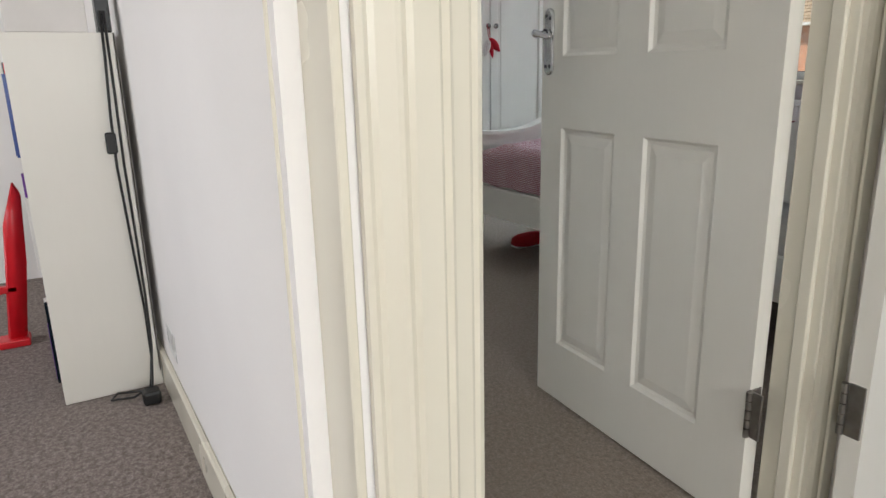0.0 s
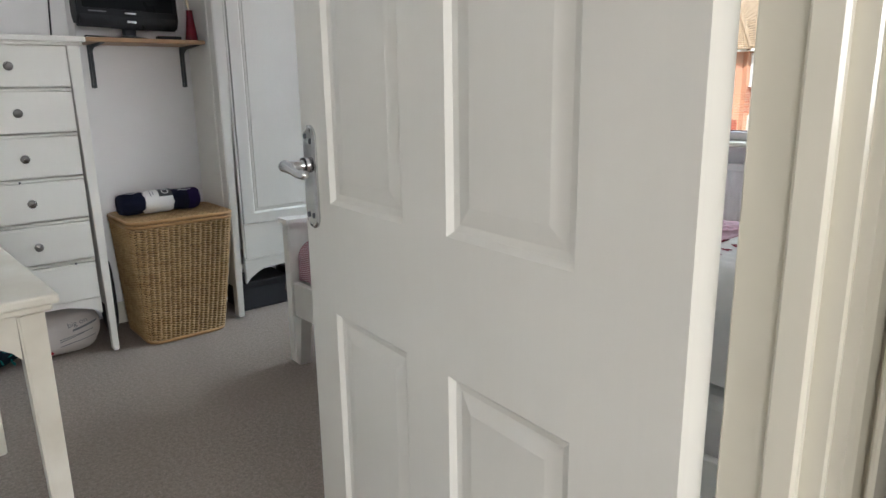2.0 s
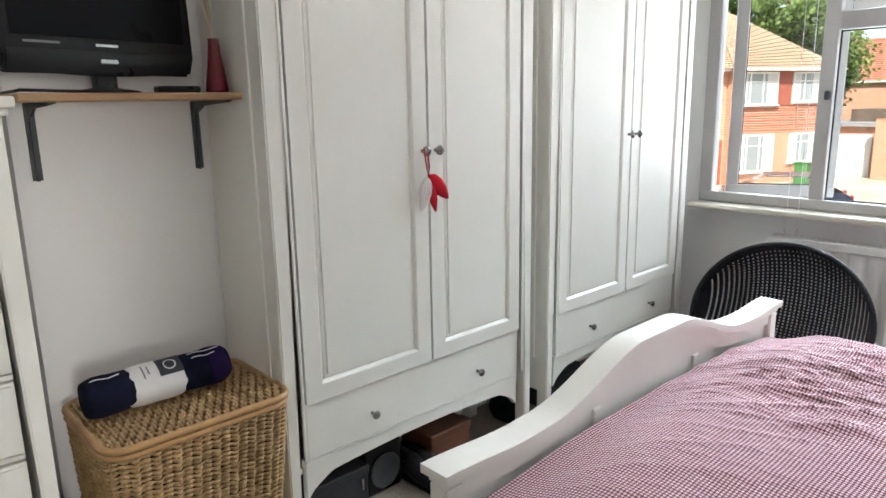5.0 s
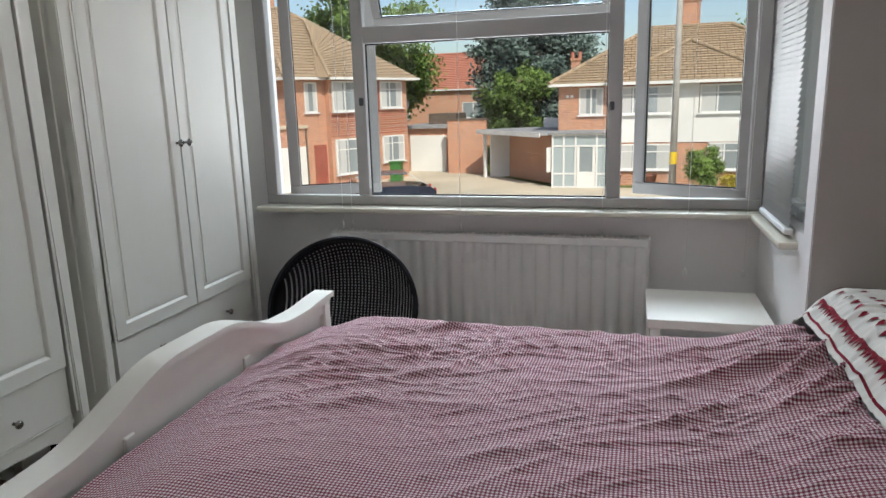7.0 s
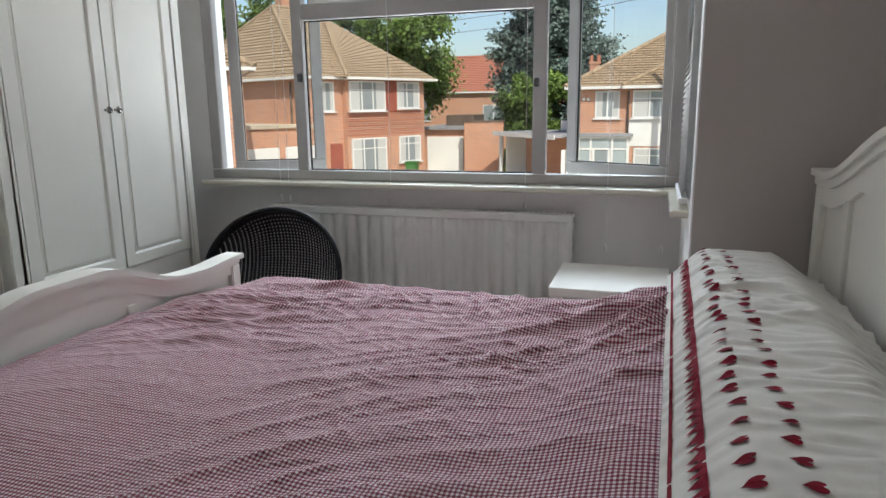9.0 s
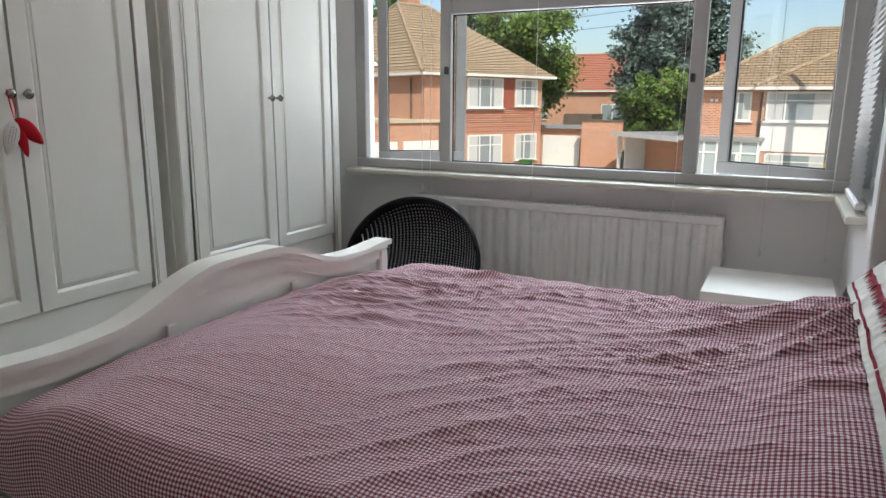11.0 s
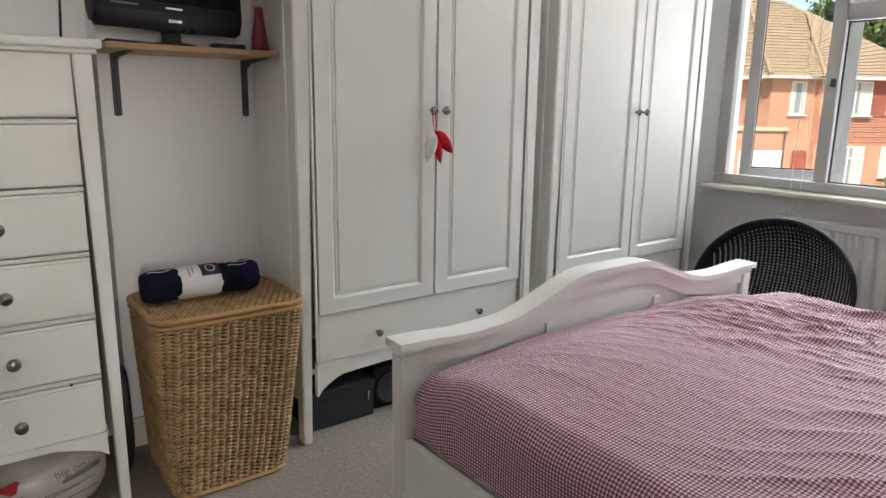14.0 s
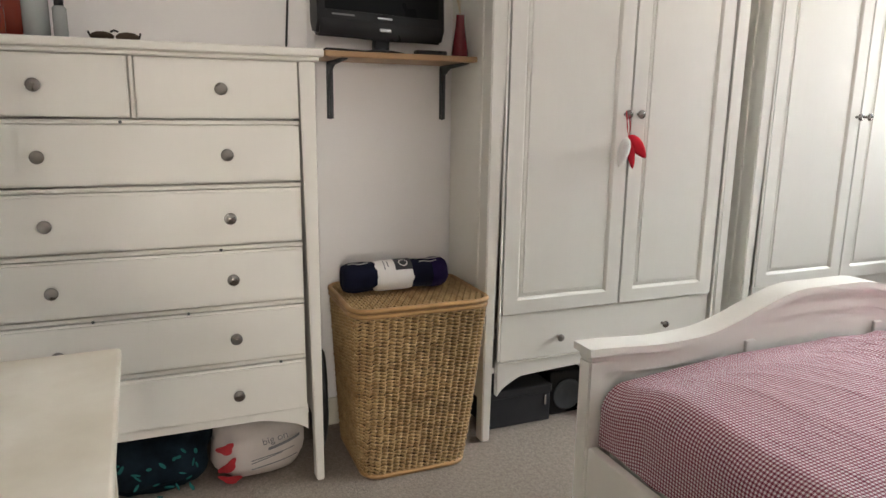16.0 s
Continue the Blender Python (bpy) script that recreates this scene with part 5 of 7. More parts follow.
def felt_leaf(top, tip, width, mat, name, lab):
    top, tip = Vector(top), Vector(tip)
    ax = tip - top
    L = ax.length
    ax.normalize()
    side = Vector((0.25, 1, 0)).cross(ax).cross(ax).normalized()
    out = side.cross(ax)
    bm = bmesh.new()
    rows = []
    for i in range(15):
        f = i / 14
        w = width * math.sin(math.pi * f ** 0.8) ** 0.75 + 0.001
        rows.append([top + ax * L * f + side * w * math.cos(t) + out * w * 0.55 * math.sin(t) for t in (2 * math.pi * k / 16 for k in range(16))])
    quadgrid(bm, rows, close_u=True)
    lf = part(name, bm, mat, orn, lab, True)
    return lf, top, ax, side, out, L, width


felt_leaf((0.252, 0.568, 1.126), (0.262, 0.640, 1.042), 0.023, RED_FELT, "leaf", "bright red quilted felt leaf")
felt_leaf((0.250, 0.566, 1.122), (0.258, 0.588, 1.004), 0.016, RED_FELT, "leaf", "red felt leaf")
lf, tp, ax, sd, ot, L, wd = felt_leaf((0.252, 0.562, 1.118), (0.262, 0.522, 1.012), 0.022, SHEET, "leaf", "white felt leaf with dark red dots")
bm = bmesh.new()
for i in range(3, 13):
    for j in range(-2, 3):
        f = i / 14 + (0.03 if j % 2 else 0)
        w = wd * math.sin(math.pi * f ** 0.8) ** 0.75
        q = j * 0.36
        c = tp + ax * L * f + sd * w * q + ot * w * 0.58 * math.sqrt(max(0, 1 - q * q))
        c2 = tp + ax * L * f + sd * w * q - ot * w * 0.58 * math.sqrt(max(0, 1 - q * q))
        for cc in (c, c2):
            bm.faces.new([bm.verts.new(cc + sd * 0.002 * math.cos(t) + ax * 0.002 * math.sin(t)) for t in (0, 1.05, 2.1, 3.14, 4.19, 5.24)])
part("printed_dots", bm, HEART, lf)

# bottles and sunglasses on the chest
def bottle(x, y, prof, mat, capprof, capmat, label):
    b = thing("perfume_bottle", (x, y, 1.36), label, "bottle", "bottles on the chest")
    part("glass_body", lathe(prof, (x, y, 1.3605), "z", 24), mat, b, "", True)
    part("cap", lathe(capprof, (x, y, 1.3605), "z", 20), capmat, b, "", True)
    b.location.z += 0.016


AMBER = surface("amber_liquid_glass", (0.30, 0.045, 0.025), 0.1, 0.05, 3, 50, 0.0)
FROST = surface("frosted_grey_glass", (0.34, 0.36, 0.35), 0.25, 0.05, 3, 50, 0.0)
bottle(0.12, -1.235, [(0.0, 0), (0.018, 0.001), (0.018, 0.085), (0.012, 0.092)], FROST, [(0.012, 0.092), (0.012, 0.125), (0.0, 0.126)], BLACK, "slim clear perfume bottle with a black cap")
bottle(0.10, -1.295, [(0.0, 0), (0.033, 0.001), (0.033, 0.15), (0.012, 0.16)], FROST, [(0.014, 0.16), (0.014, 0.19), (0.0, 0.191)], CHROME, "tall frosted glass bottle with a silver cap")
bottle(0.16, -1.385, [(0.0, 0), (0.028, 0.001), (0.028, 0.075), (0.012, 0.085)], AMBER, [(0.014, 0.085), (0.014, 0.11), (0.0, 0.111)], CHROME, "short amber perfume bottle with a silver cap")
bottle(0.02, -1.36, [(0.0, 0), (0.03, 0.001), (0.03, 0.13), (0.015, 0.14)], AMBER, [(0.016, 0.14), (0.016, 0.17), (0.0, 0.171)], BLACK, "brown glass bottle with a black cap")
shades = thing("sunglasses", (0.12, -1.10, 1.36), "folded dark brown sunglasses on the chest", "sunglasses")
for yy in (-1.135, -1.070):
    bm = lathe([(0.030, -0.002), (0.031, 0.0), (0.028, 0.005), (0.0, 0.008)], (0, 0, 0), "z", 22)
    for vv in bm.verts:
        vv.co = Vector((0.135 + vv.co.z * 1.2 - 0.004, yy + vv.co.x, 1.377 + vv.co.y * 0.45))
    part("lens", bm, SHADE_LENS_BROWN, shades, "dark brown lens", True)
part("bridge", tube([(0.138, -1.112, 1.390), (0.142, -1.1025, 1.394), (0.138, -1.093, 1.390)], 0.003, 8), BLACK, shades, "", True)
for sg in (-1, 1):
    part("temple", tube([(0.135, -1.1025 + sg * 0.066, 1.388), (0.10, -1.1025 + sg * 0.06, 1.372), (0.098, -1.1025 - sg * 0.03, 1.366)], 0.003, 8), BLACK, shades, "", True)


shades.location.z += 0.016


# ---- bags and boxes under the furniture ----
def crumpled(c, size, seed, amp=0.18, flat=0.0):
    bm = bmesh.new()
    bmesh.ops.create_icosphere(bm, subdivisions=4, radius=1)
    for v in bm.verts:
        d = v.co.copy()
        k = 1 + amp * noise.noise(d * 1.6 + Vector((seed, 0, 0))) + amp * 0.6 * abs(noise.noise(d * 4.0 + Vector((0, seed, 0))))
        sq = Vector([math.copysign(abs(q) ** 0.7, q) for q in d])
        v.co = Vector((c[0] + sq.x * size[0] * k, c[1] + sq.y * size[1] * k, max(c[2] - size[2] + 0.002, c[2] + sq.z * size[2] * k)))
    return bm


TEALPRINT = surface("teal_leaf_print", (0.02, 0.13, 0.12), 0.9, 0.1, 12, 200, 0.2, 0.001, spec=0.1)
bag1 = thing("shopping_bag", (0.10, -1.09, 0), "dark teal flowered cloth bag under the chest", "bag")
part("cloth_body", crumpled((0.08, -1.09, 0.105), (0.13, 0.17, 0.105), 2.0), TEAL, bag1, "", True)
rng = random.Random(5)
for k in range(26):
    a, b = rng.uniform(-0.14, 0.13), rng.uniform(0.03, 0.17)
    bm = bmesh.new()
    w, h, an = rng.uniform(0.008, 0.016), rng.uniform(0.003, 0.006), rng.uniform(0, 3.1)
    xx = 0.08 + 0.148 * math.sqrt(max(0.05, 1 - abs(a / 0.19) ** 2.6)) + 0.012
    bm.faces.new([bm.verts.new((xx, -1.09 + a + w * math.cos(t) * math.cos(an) - h * math.sin(t) * math.sin(an), b + w * math.cos(t) * math.sin(an) + h * math.sin(t) * math.cos(an))) for t in (0, 0.8, 1.57, 2.4, 3.14, 3.9, 4.7, 5.5)])
    part("printed_leaf", bm, TEALPRINT, bag1, "pale leaf print")
bag2 = thing("shopping_bag", (0.12, -0.765, 0), "white printed carrier bag under the chest", "bag")
part("plastic_body", crumpled((0.07, -0.765, 0.10), (0.135, 0.155, 0.10), 7.0, 0.10), BAG, bag2, "", True)


def bag_x(y, z):
    return 0.07 + 0.135 * 1.06 * (max(0.02, 1 - abs((y + 0.765) / 0.168) ** 3.2 - 0.35 * abs((z - 0.10) / 0.11) ** 3)) ** 0.4 + 0.012


for cy_, cz_, w, h, an in ((-0.875, 0.135, 0.028, 0.016, 0.5), (-0.870, 0.075, 0.036, 0.015, 0.8), (-0.865, 0.028, 0.034, 0.016, 0.1)):
    bm = bmesh.new()
    pts = []
    for k in range(18):
        t = 2 * math.pi * k / 18
        r = 1 + 0.25 * math.sin(3 * t)
        a, b = w * math.cos(t) * r, h * math.sin(t) * r
        yy, zz = cy_ + a * math.cos(an) - b * math.sin(an), cz_ + a * math.sin(an) + b * math.cos(an)
        pts.append(bm.verts.new((bag_x(yy, zz), yy, zz)))
    bm.faces.new(pts)
    part("printed_flower", bm, BAG_RED, bag2, "red flower print")
for y0, y1, z in ((-0.745, -0.64, 0.118), (-0.80, -0.66, 0.088), (-0.80, -0.70, 0.078), (-0.80, -0.65, 0.058)):
    bm = bmesh.new()
    h = 0.010 if z > 0.1 else 0.0035
    quadgrid(bm, [[(bag_x(y0 + (y1 - y0) * i / 8, z) + 0.002, y0 + (y1 - y0) * i / 8, z + dz + 0.025 * i / 8) for dz in (0, h)] for i in range(9)])
    part("printed_line", bm, INK, bag2)
txt = bpy.data.curves.new("lettering", "FONT")
txt.body, txt.size, txt.align_x, txt.extrude = "big on", 0.034, "CENTER", 0.0003
tob = new("lettering", txt)
tob.parent = bag2
tob.location = Vector((0.226, -0.72, 0.146)) - bag2.location
tob.rotation_euler = (radians(90), radians(-12), radians(90))
txt.materials.append(INK)

def case_box(name, b6, mat, label, category, handle=False):
    t = thing(name, ((b6[0] + b6[1]) / 2, (b6[2] + b6[3]) / 2, b6[4]), label, category)
    part("box_body", box(*b6, 0.006, seg=2), mat, t)
    part("box_lid", box(b6[0] - 0.004, b6[1] + 0.004, b6[2] - 0.004, b6[3] + 0.004, b6[5] - 0.03, b6[5] + 0.004, 0.004), mat, t)
    if handle:
        part("clasp", box(b6[1], b6[1] + 0.006, b6[3] - 0.03, b6[3] - 0.022, b6[4] + 0.07, b6[4] + 0.11, 0.001), CHROME, t, "small metal clasp")
    return t


case_box("storage_box", (-0.08, 0.14, 0.085, 0.36, 0.001, 0.150), GREYBOX, "dark grey storage box under the wardrobe", "box", True)
case_box("shoe_box", (-0.05, 0.13, 0.66, 0.86, 0.001, 0.135), TAN, "brown cardboard box under the wardrobe", "box")
case_box("storage_box", (-0.08, 0.10, 1.36, 1.62, 0.001, 0.15), GREYBOX, "dark grey box under the far wardrobe", "box")
spk = thing("loudspeaker", (0.05, 0.45, 0), "black round-fronted loudspeaker under the wardrobe", "loudspeaker")
part("cabinet", box(-0.06, 0.11, 0.375, 0.53, 0.001, 0.185, 0.01, seg=2), BLACK, spk)
part("cone_ring", lathe([(0.062, 0.0), (0.066, 0.005), (0.060, 0.007), (0.050, 0.003), (0.02, -0.002), (0.0, 0.0)], (0.112, 0.452, 0.085), "x", 32), STEEL_DARK, spk, "dark grey cone surround", True)
for k, (yy, an) in enumerate(((0.58, 0.2), (0.63, -0.1))):
    sh = thing("shoe", (0.1, yy, 0), "black leather shoe under the wardrobe", "shoe", "shoes under the wardrobe")
    bm = bmesh.new()
    rws = []
    for i in range(14):
        f = i / 13
        x = 0.0 + 0.24 * f
        w = 0.030 + 0.012 * math.sin(math.pi * f) + 0.006 * f
        h = 0.085 - 0.045 * smooth(0.3, 0.8, f)
        w *= (1 - 0.5 * smooth(0.85, 1.0, f))
        rws.append([(x + 0.02, yy + w * math.cos(t), 0.012 + max(0, h * (0.5 + 0.5 * math.sin(t))) * (1 - 0.4 * smooth(0.9, 1, f))) for t in (2 * math.pi * q / 14 for q in range(14))])
    vs = quadgrid(bm, rws, close_u=True)
    bm.faces.new(vs[0])
    bm.faces.new(vs[-1])
    part("upper", bm, BLACK, sh, "", True)
    part("sole", box(0.018, 0.262, yy - 0.036, yy + 0.036, 0.001, 0.014, 0.004), BLACK, sh)
slip = thing("slipper", (1.07, 0.27, 0), "red slipper lying on the carpet under the bed", "slipper")
bm = crumpled((1.07, 0.27, 0.035), (0.045, 0.11, 0.035), 4.0, 0.12)
part("slipper_upper", bm, RED_FELT, slip, "", True)
part("slipper_sole", box(1.035, 1.105, 0.17, 0.37, 0.001, 0.010, 0.003), SHEET, slip, "pale sole")
rucksack = thing("black_bag", (0.02, -0.55, 0), "black bag standing between chest and basket", "bag")
part("bag_body", crumpled((0.0, -0.535, 0.19), (0.10, 0.026, 0.19), 12.0, 0.08), CABLE, rucksack, "", True)
tealbox = thing("green_bag", (0.12, 1.16, 0), "dark green plastic bag pushed between the wardrobes", "bag")
part("bag_body", crumpled((0.06, 1.165, 0.06), (0.10, 0.035, 0.06), 15.0, 0.15), TEAL, tealbox, "", True)

# small drawer box with a mirror frame on the desk
dbox = thing("dressing_box", (1.5, -1.35, 0.758), "white tabletop drawer box with a mirror frame", "drawer box")
part("box_body", box(1.34, 1.72, -1.50, -1.262, 0.760, 0.850, 0.003), WHITE, dbox)
part("box_top", box(1.328, 1.732, -1.512, -1.248, 0.850, 0.864, 0.004), WHITE, dbox)
for p, q in ((1.35, 1.525), (1.535, 1.710)):
    dd = part("drawer", box(p, q, -1.263, -1.254, 0.770, 0.842, 0.003), WHITE, dbox)
    bm = lathe([(0.004, 0), (0.004, 0.010), (0.010, 0.016), (0.010, 0.020), (0.0, 0.024)], ((p + q) / 2 + (0.05 if p > 1.4 else 0), -1.254, 0.806), "y", 16)
    if p > 1.4:
        part("knob", bm, BLACK, dd, "small black knob", True)
for x in (1.36, 1.70):
    part("mirror_post", box(x - 0.015, x + 0.015, -1.40, -1.37, 0.864, 1.30, 0.004), WHITE, dbox)
mf = part("mirror_frame", box(1.382, 1.678, -1.398, -1.376, 0.90, 1.38, 0.005), WHITE, dbox)
MIRROR, nt_, b_ = base_mat("mirror_glass", 0.02, 1.0)
b_.inputs["Base Color"].default_value = (0.85, 0.86, 0.86, 1)
part("mirror", box(1.412, 1.648, -1.376, -1.374, 0.935, 1.345), MIRROR, mf, "mirror glass")

JARGREEN = surface("pale_green_ceramic", (0.52, 0.66, 0.58), 0.3, 0.05, 6, 60, 0.05, 0.0004)
jar = thing("ribbed_jar", (1.66, -1.30, 0.864), "pale green ribbed ceramic jar with brushes", "jar")
bm = bmesh.new()
rws = []
for r, h in ((0.020, 0.0), (0.034, 0.004), (0.040, 0.025), (0.036, 0.055), (0.028, 0.068), (0.030, 0.074), (0.026, 0.074), (0.024, 0.05)):
    rws.append([(1.66 + r * (1 + 0.05 * (k % 2)) * math.cos(2 * math.pi * k / 40), -1.30 + r * (1 + 0.05 * (k % 2)) * math.sin(2 * math.pi * k / 40), 0.8645 + h) for k in range(40)])
vs = quadgrid(bm, rws, close_u=True)
bm.faces.new(vs[0])
bm.faces.new(vs[-1])
part("jar_body", bm, JARGREEN, jar, "", True)
for k in range(4):
    a = 1.3 * k
    p0 = Vector((1.66 + 0.008 * math.cos(a), -1.30 + 0.008 * math.sin(a), 0.92))
    p1 = p0 + Vector((0.016 * math.cos(a), 0.016 * math.sin(a), 0.085 + 0.008 * k))
    br = part("brush_handle", tube([p0, p1], 0.003, 8), BLACK, jar, "dark brush handle")
    part("bristles", tube([p1, p1 + (p1 - p0).normalized() * 0.02], 1, 8, radii=[0.006, 0.008]), GREYBOX, br)

# ---- by the window ----
chair = thing("tub_chair", (0.78, 2.08, 0), "round black woven tub chair beside the radiator", "chair")
CH_C = Vector((0.775, 2.10, 0.40))
CH_R = Matrix.Rotation(radians(-22), 3, "X")


def chair_pt(a, f, lift=0.0):
    """a: angle round the rim, f: 0 at the middle, 1 at the rim."""
    r = 0.372 * math.sin(f * math.pi / 2 * 0.98)
    d = 0.20 * math.cos(f * math.pi / 2) - lift
    return CH_C + CH_R @ Vector((r * math.cos(a), d, r * 0.90 * math.sin(a)))


bm = bmesh.new()
quadgrid(bm, [[chair_pt(2 * math.pi * k / 64, f / 14) for k in range(64)] for f in range(15)], close_u=True)
part("shell", bm, RATTAN, chair, "black rattan shell", True)
part("rim", tube([chair_pt(2 * math.pi * k / 72, 1.0) for k in range(72)], 0.012, 8, closed=True), RATTAN, chair, "wrapped rim", True)
strands, dots_v, dots_f = [], [], []
for i in range(-18, 19):
    u = i / 19 * 0.97
    half = math.sqrt(max(0, 1 - u * u))
    st = []
    n = 46
    for j in range(n + 1):
        w = -half + 2 * half * j / n
        f = min(1, math.hypot(u, w))
        a = math.atan2(w, u)
        p = chair_pt(a, math.asin(min(1, f)) / (math.pi / 2), 0.004 + 0.003 * (j % 2))
        st.append((p, Vector((0.0075, 0, 0)), Vector((0, 0.005, 0))))
        if i < 18 and abs(w) < half * 0.96:
            u2 = (i + 0.5) / 19 * 0.97
            f2 = min(1, math.hypot(u2, w))
            c = chair_pt(math.atan2(w, u2), math.asin(min(1, f2)) / (math.pi / 2), 0.010)
            b = len(dots_v)
            for dx, dz in ((-0.0028, -0.0028), (0.0028, -0.0028), (0.0028, 0.0028), (-0.0028, 0.0028)):
                dots_v.append(c + Vector((dx, 0, dz)))
            for dx, dz in ((-0.0028, -0.0028), (0.0028, -0.0028), (0.0028, 0.0028), (-0.0028, 0.0028)):
                dots_v.append(c + Vector((dx, 0.006, dz)))
            dots_f += [(b, b + 1, b + 2, b + 3), (b + 4, b + 5, b + 6, b + 7), (b, b + 1, b + 5, b + 4), (b + 1, b + 2, b + 6, b + 5), (b + 2, b + 3, b + 7, b + 6), (b + 3, b, b + 4, b + 7)]
    strands.append(st)
v, f = strand_mesh(strands, 6, False)
tagged(mesh_part("weave", v, f, RATTAN, chair, "black woven cords"), kind="stuff")
tagged(mesh_part("weave_thread", dots_v, dots_f, RATTAN_THREAD, chair, "pale thread showing between the cords", False), kind="stuff")
for sx in (-1, 1):
    for yy in (1.90, 2.28):
        part("leg", tube([(0.775 + sx * 0.13, 2.09 + (yy - 2.09) * 0.4, 0.22), (0.775 + sx * 0.24, yy, 0.002)], 0.011, 8), RATTAN, chair, "", True)

table = thing("bedside_table", (2.39, 2.10, 0), "low white square bedside table", "table")
part("tabletop", box(2.156, 2.610, 1.882, 2.326, 0.462, 0.500, 0.004, seg=2), WHITE, table)
for x in (2.165, 2.565):
    for y in (1.886, 2.278):
        part("leg", box(x, x + 0.044, y, y + 0.044, 0.0, 0.462, 0.003), WHITE, table)
part("lower_shelf", box(2.19, 2.59, 1.91, 2.30, 0.15, 0.168, 0.003), WHITE, table)

# cloth at the head of the bed
pil = thing("pillow", (2.9, 1.42, 0.7), "small red gingham pillow by the headboard", "pillow")
bm = crumpled((2.962, 1.30, 0.62), (0.03, 0.19, 0.060), 21.0, 0.10)
pb = part("pillow_body", bm, HEART, pil, "burgundy cotton", True)

# ---- the next room ----
case = thing("bookcase", (1.6, -1.85, 0), "low white bookcase with books against the wall", "bookcase")
KX0, KX1, KY0, KY1, KZ = 1.06, 1.785, -2.000, -1.726, 1.064
for x in (KX0, KX1 - 0.018):
    part("side", box(x, x + 0.018, KY0, KY1, 0.003, KZ, 0.0015), WHITE, case)
for z in (0.05, 0.40, 0.72, KZ - 0.018):
    part("shelf", box(KX0 + 0.018, KX1 - 0.018, KY0 + 0.004, KY1, z, z + 0.018), WHITE, case)
part("back", box(KX0, KX1, KY1 - 0.006, KY1 - 0.001, 0.05, KZ), WHITE, case)
rng = random.Random(9)
for z0, hmax in ((0.418, 0.27), (0.738, 0.27), (0.068, 0.28)):
    x = KX1 - 0.022
    while x > KX0 + 0.10:
        w = rng.uniform(0.012, 0.035)
        h = rng.uniform(0.17, hmax)
        bk = thing("book", (x - w / 2, KY0 + 0.08, z0), "upright book on the shelf", "book", "books on the shelves")
        col = rng.choice((BLUE, PAPER, STEEL_DARK, RED_PLASTIC, PVCGREY, TEAL))
        part("cover", box(x - w, x - 0.001, KY0 + rng.uniform(-0.012, 0.01), KY0 + 0.16, z0, z0 + h, 0.001), col, bk)
        x -= w
for x, w, h, mat, lab in ((1.745, 0.035, 0.29, PVCGREY, "purple hardback standing on the bookcase"), (1.70, 0.02, 0.31, PAPER, "white folder standing on the bookcase"), (1.775, 0.012, 0.26, PAPER, "thin pale magazine on the bookcase")):
    bk = thing("book", (x, -1.85, KZ), lab, "book")
    part("cover", box(x - w, x, -1.985, -1.79, KZ + 0.0005, KZ + h, 0.002), mat, bk)
fold = thing("box_file", (1.74, -1.76, KZ), "black box file standing on the bookcase", "file")
part("file_body", box(1.70, 1.775, -1.765, -1.730, KZ + 0.0005, KZ + 0.30, 0.003), BLACK, fold)
wire = thing("mains_lead", (1.80, -1.76, 0), "black mains lead with an inline switch hanging down", "cable")
pts = [(1.80, -1.757, 1.12), (1.803, -1.760, 1.0), (1.806, -1.768, 0.84), (1.803, -1.770, 0.70), (1.806, -1.764, 0.55), (1.81, -1.758, 0.40), (1.812, -1.752, 0.25), (1.84, -1.755, 0.12), (1.85, -1.77, 0.03), (1.86, -1.82, 0.012), (1.84, -1.88, 0.010), (1.80, -1.86, 0.010), (1.83, -1.80, 0.014), (1.90, -1.77, 0.014)]
part("lead", tube(pts, 0.0038, 8), CABLE, wire, "", True)
pts = [(1.802, -1.748, 1.12), (1.812, -1.750, 0.9), (1.816, -1.752, 0.7), (1.816, -1.748, 0.5), (1.818, -1.746, 0.3), (1.83, -1.75, 0.15), (1.87, -1.765, 0.05), (1.90, -1.78, 0.015)]
part("lead", tube(pts, 0.0038, 8), CABLE, wire, "", True)
part("inline_switch", box(1.797, 1.815, -1.790, -1.762, 0.735, 0.795, 0.004), CABLE, wire, "black inline switch")
part("plug", box(1.88, 1.93, -1.80, -1.75, 0.004, 0.045, 0.008, seg=2), CABLE, wire, "black plug lying on the carpet")
sock = thing("power_socket", (1.95, -1.716, 0.17), "white double power socket above the skirting", "socket")
part("faceplate", box(1.90, 2.05, -1.709, -1.7005, 0.16, 0.246, 0.004), UPVC, sock)
ez = thing("easel", (0.98, -2.25, 0), "red plastic folding board beside the bookcase", "easel")
bm = bmesh.new()
prof = [(-2.16, 0.02), (-2.10, 0.02), (-2.06, 0.30), (-2.04, 0.55), (-2.06, 0.60), (-2.11, 0.45)]
a = [bm.verts.new((1.12, y, z)) for y, z in prof]
b = [bm.verts.new((1.15, y, z)) for y, z in prof]
for i in range(len(prof)):
    bm.faces.new((a[i], a[(i + 1) % len(prof)], b[(i + 1) % len(prof)], b[i]))
bm.faces.new(a)
bm.faces.new(b)
bmesh.ops.bevel(bm, geom=bm.edges[:], offset=0.006, segments=2, affect="EDGES")
part("side_panel", bm, RED_PLASTIC, ez, "", True)
part("foot", box(1.09, 1.18, -2.19, -2.09, 0.002, 0.03, 0.006, seg=2), RED_PLASTIC, ez)
part("crossbar", box(1.12, 1.15, -2.22, -2.10, 0.20, 0.225, 0.005), RED_PLASTIC, ez)


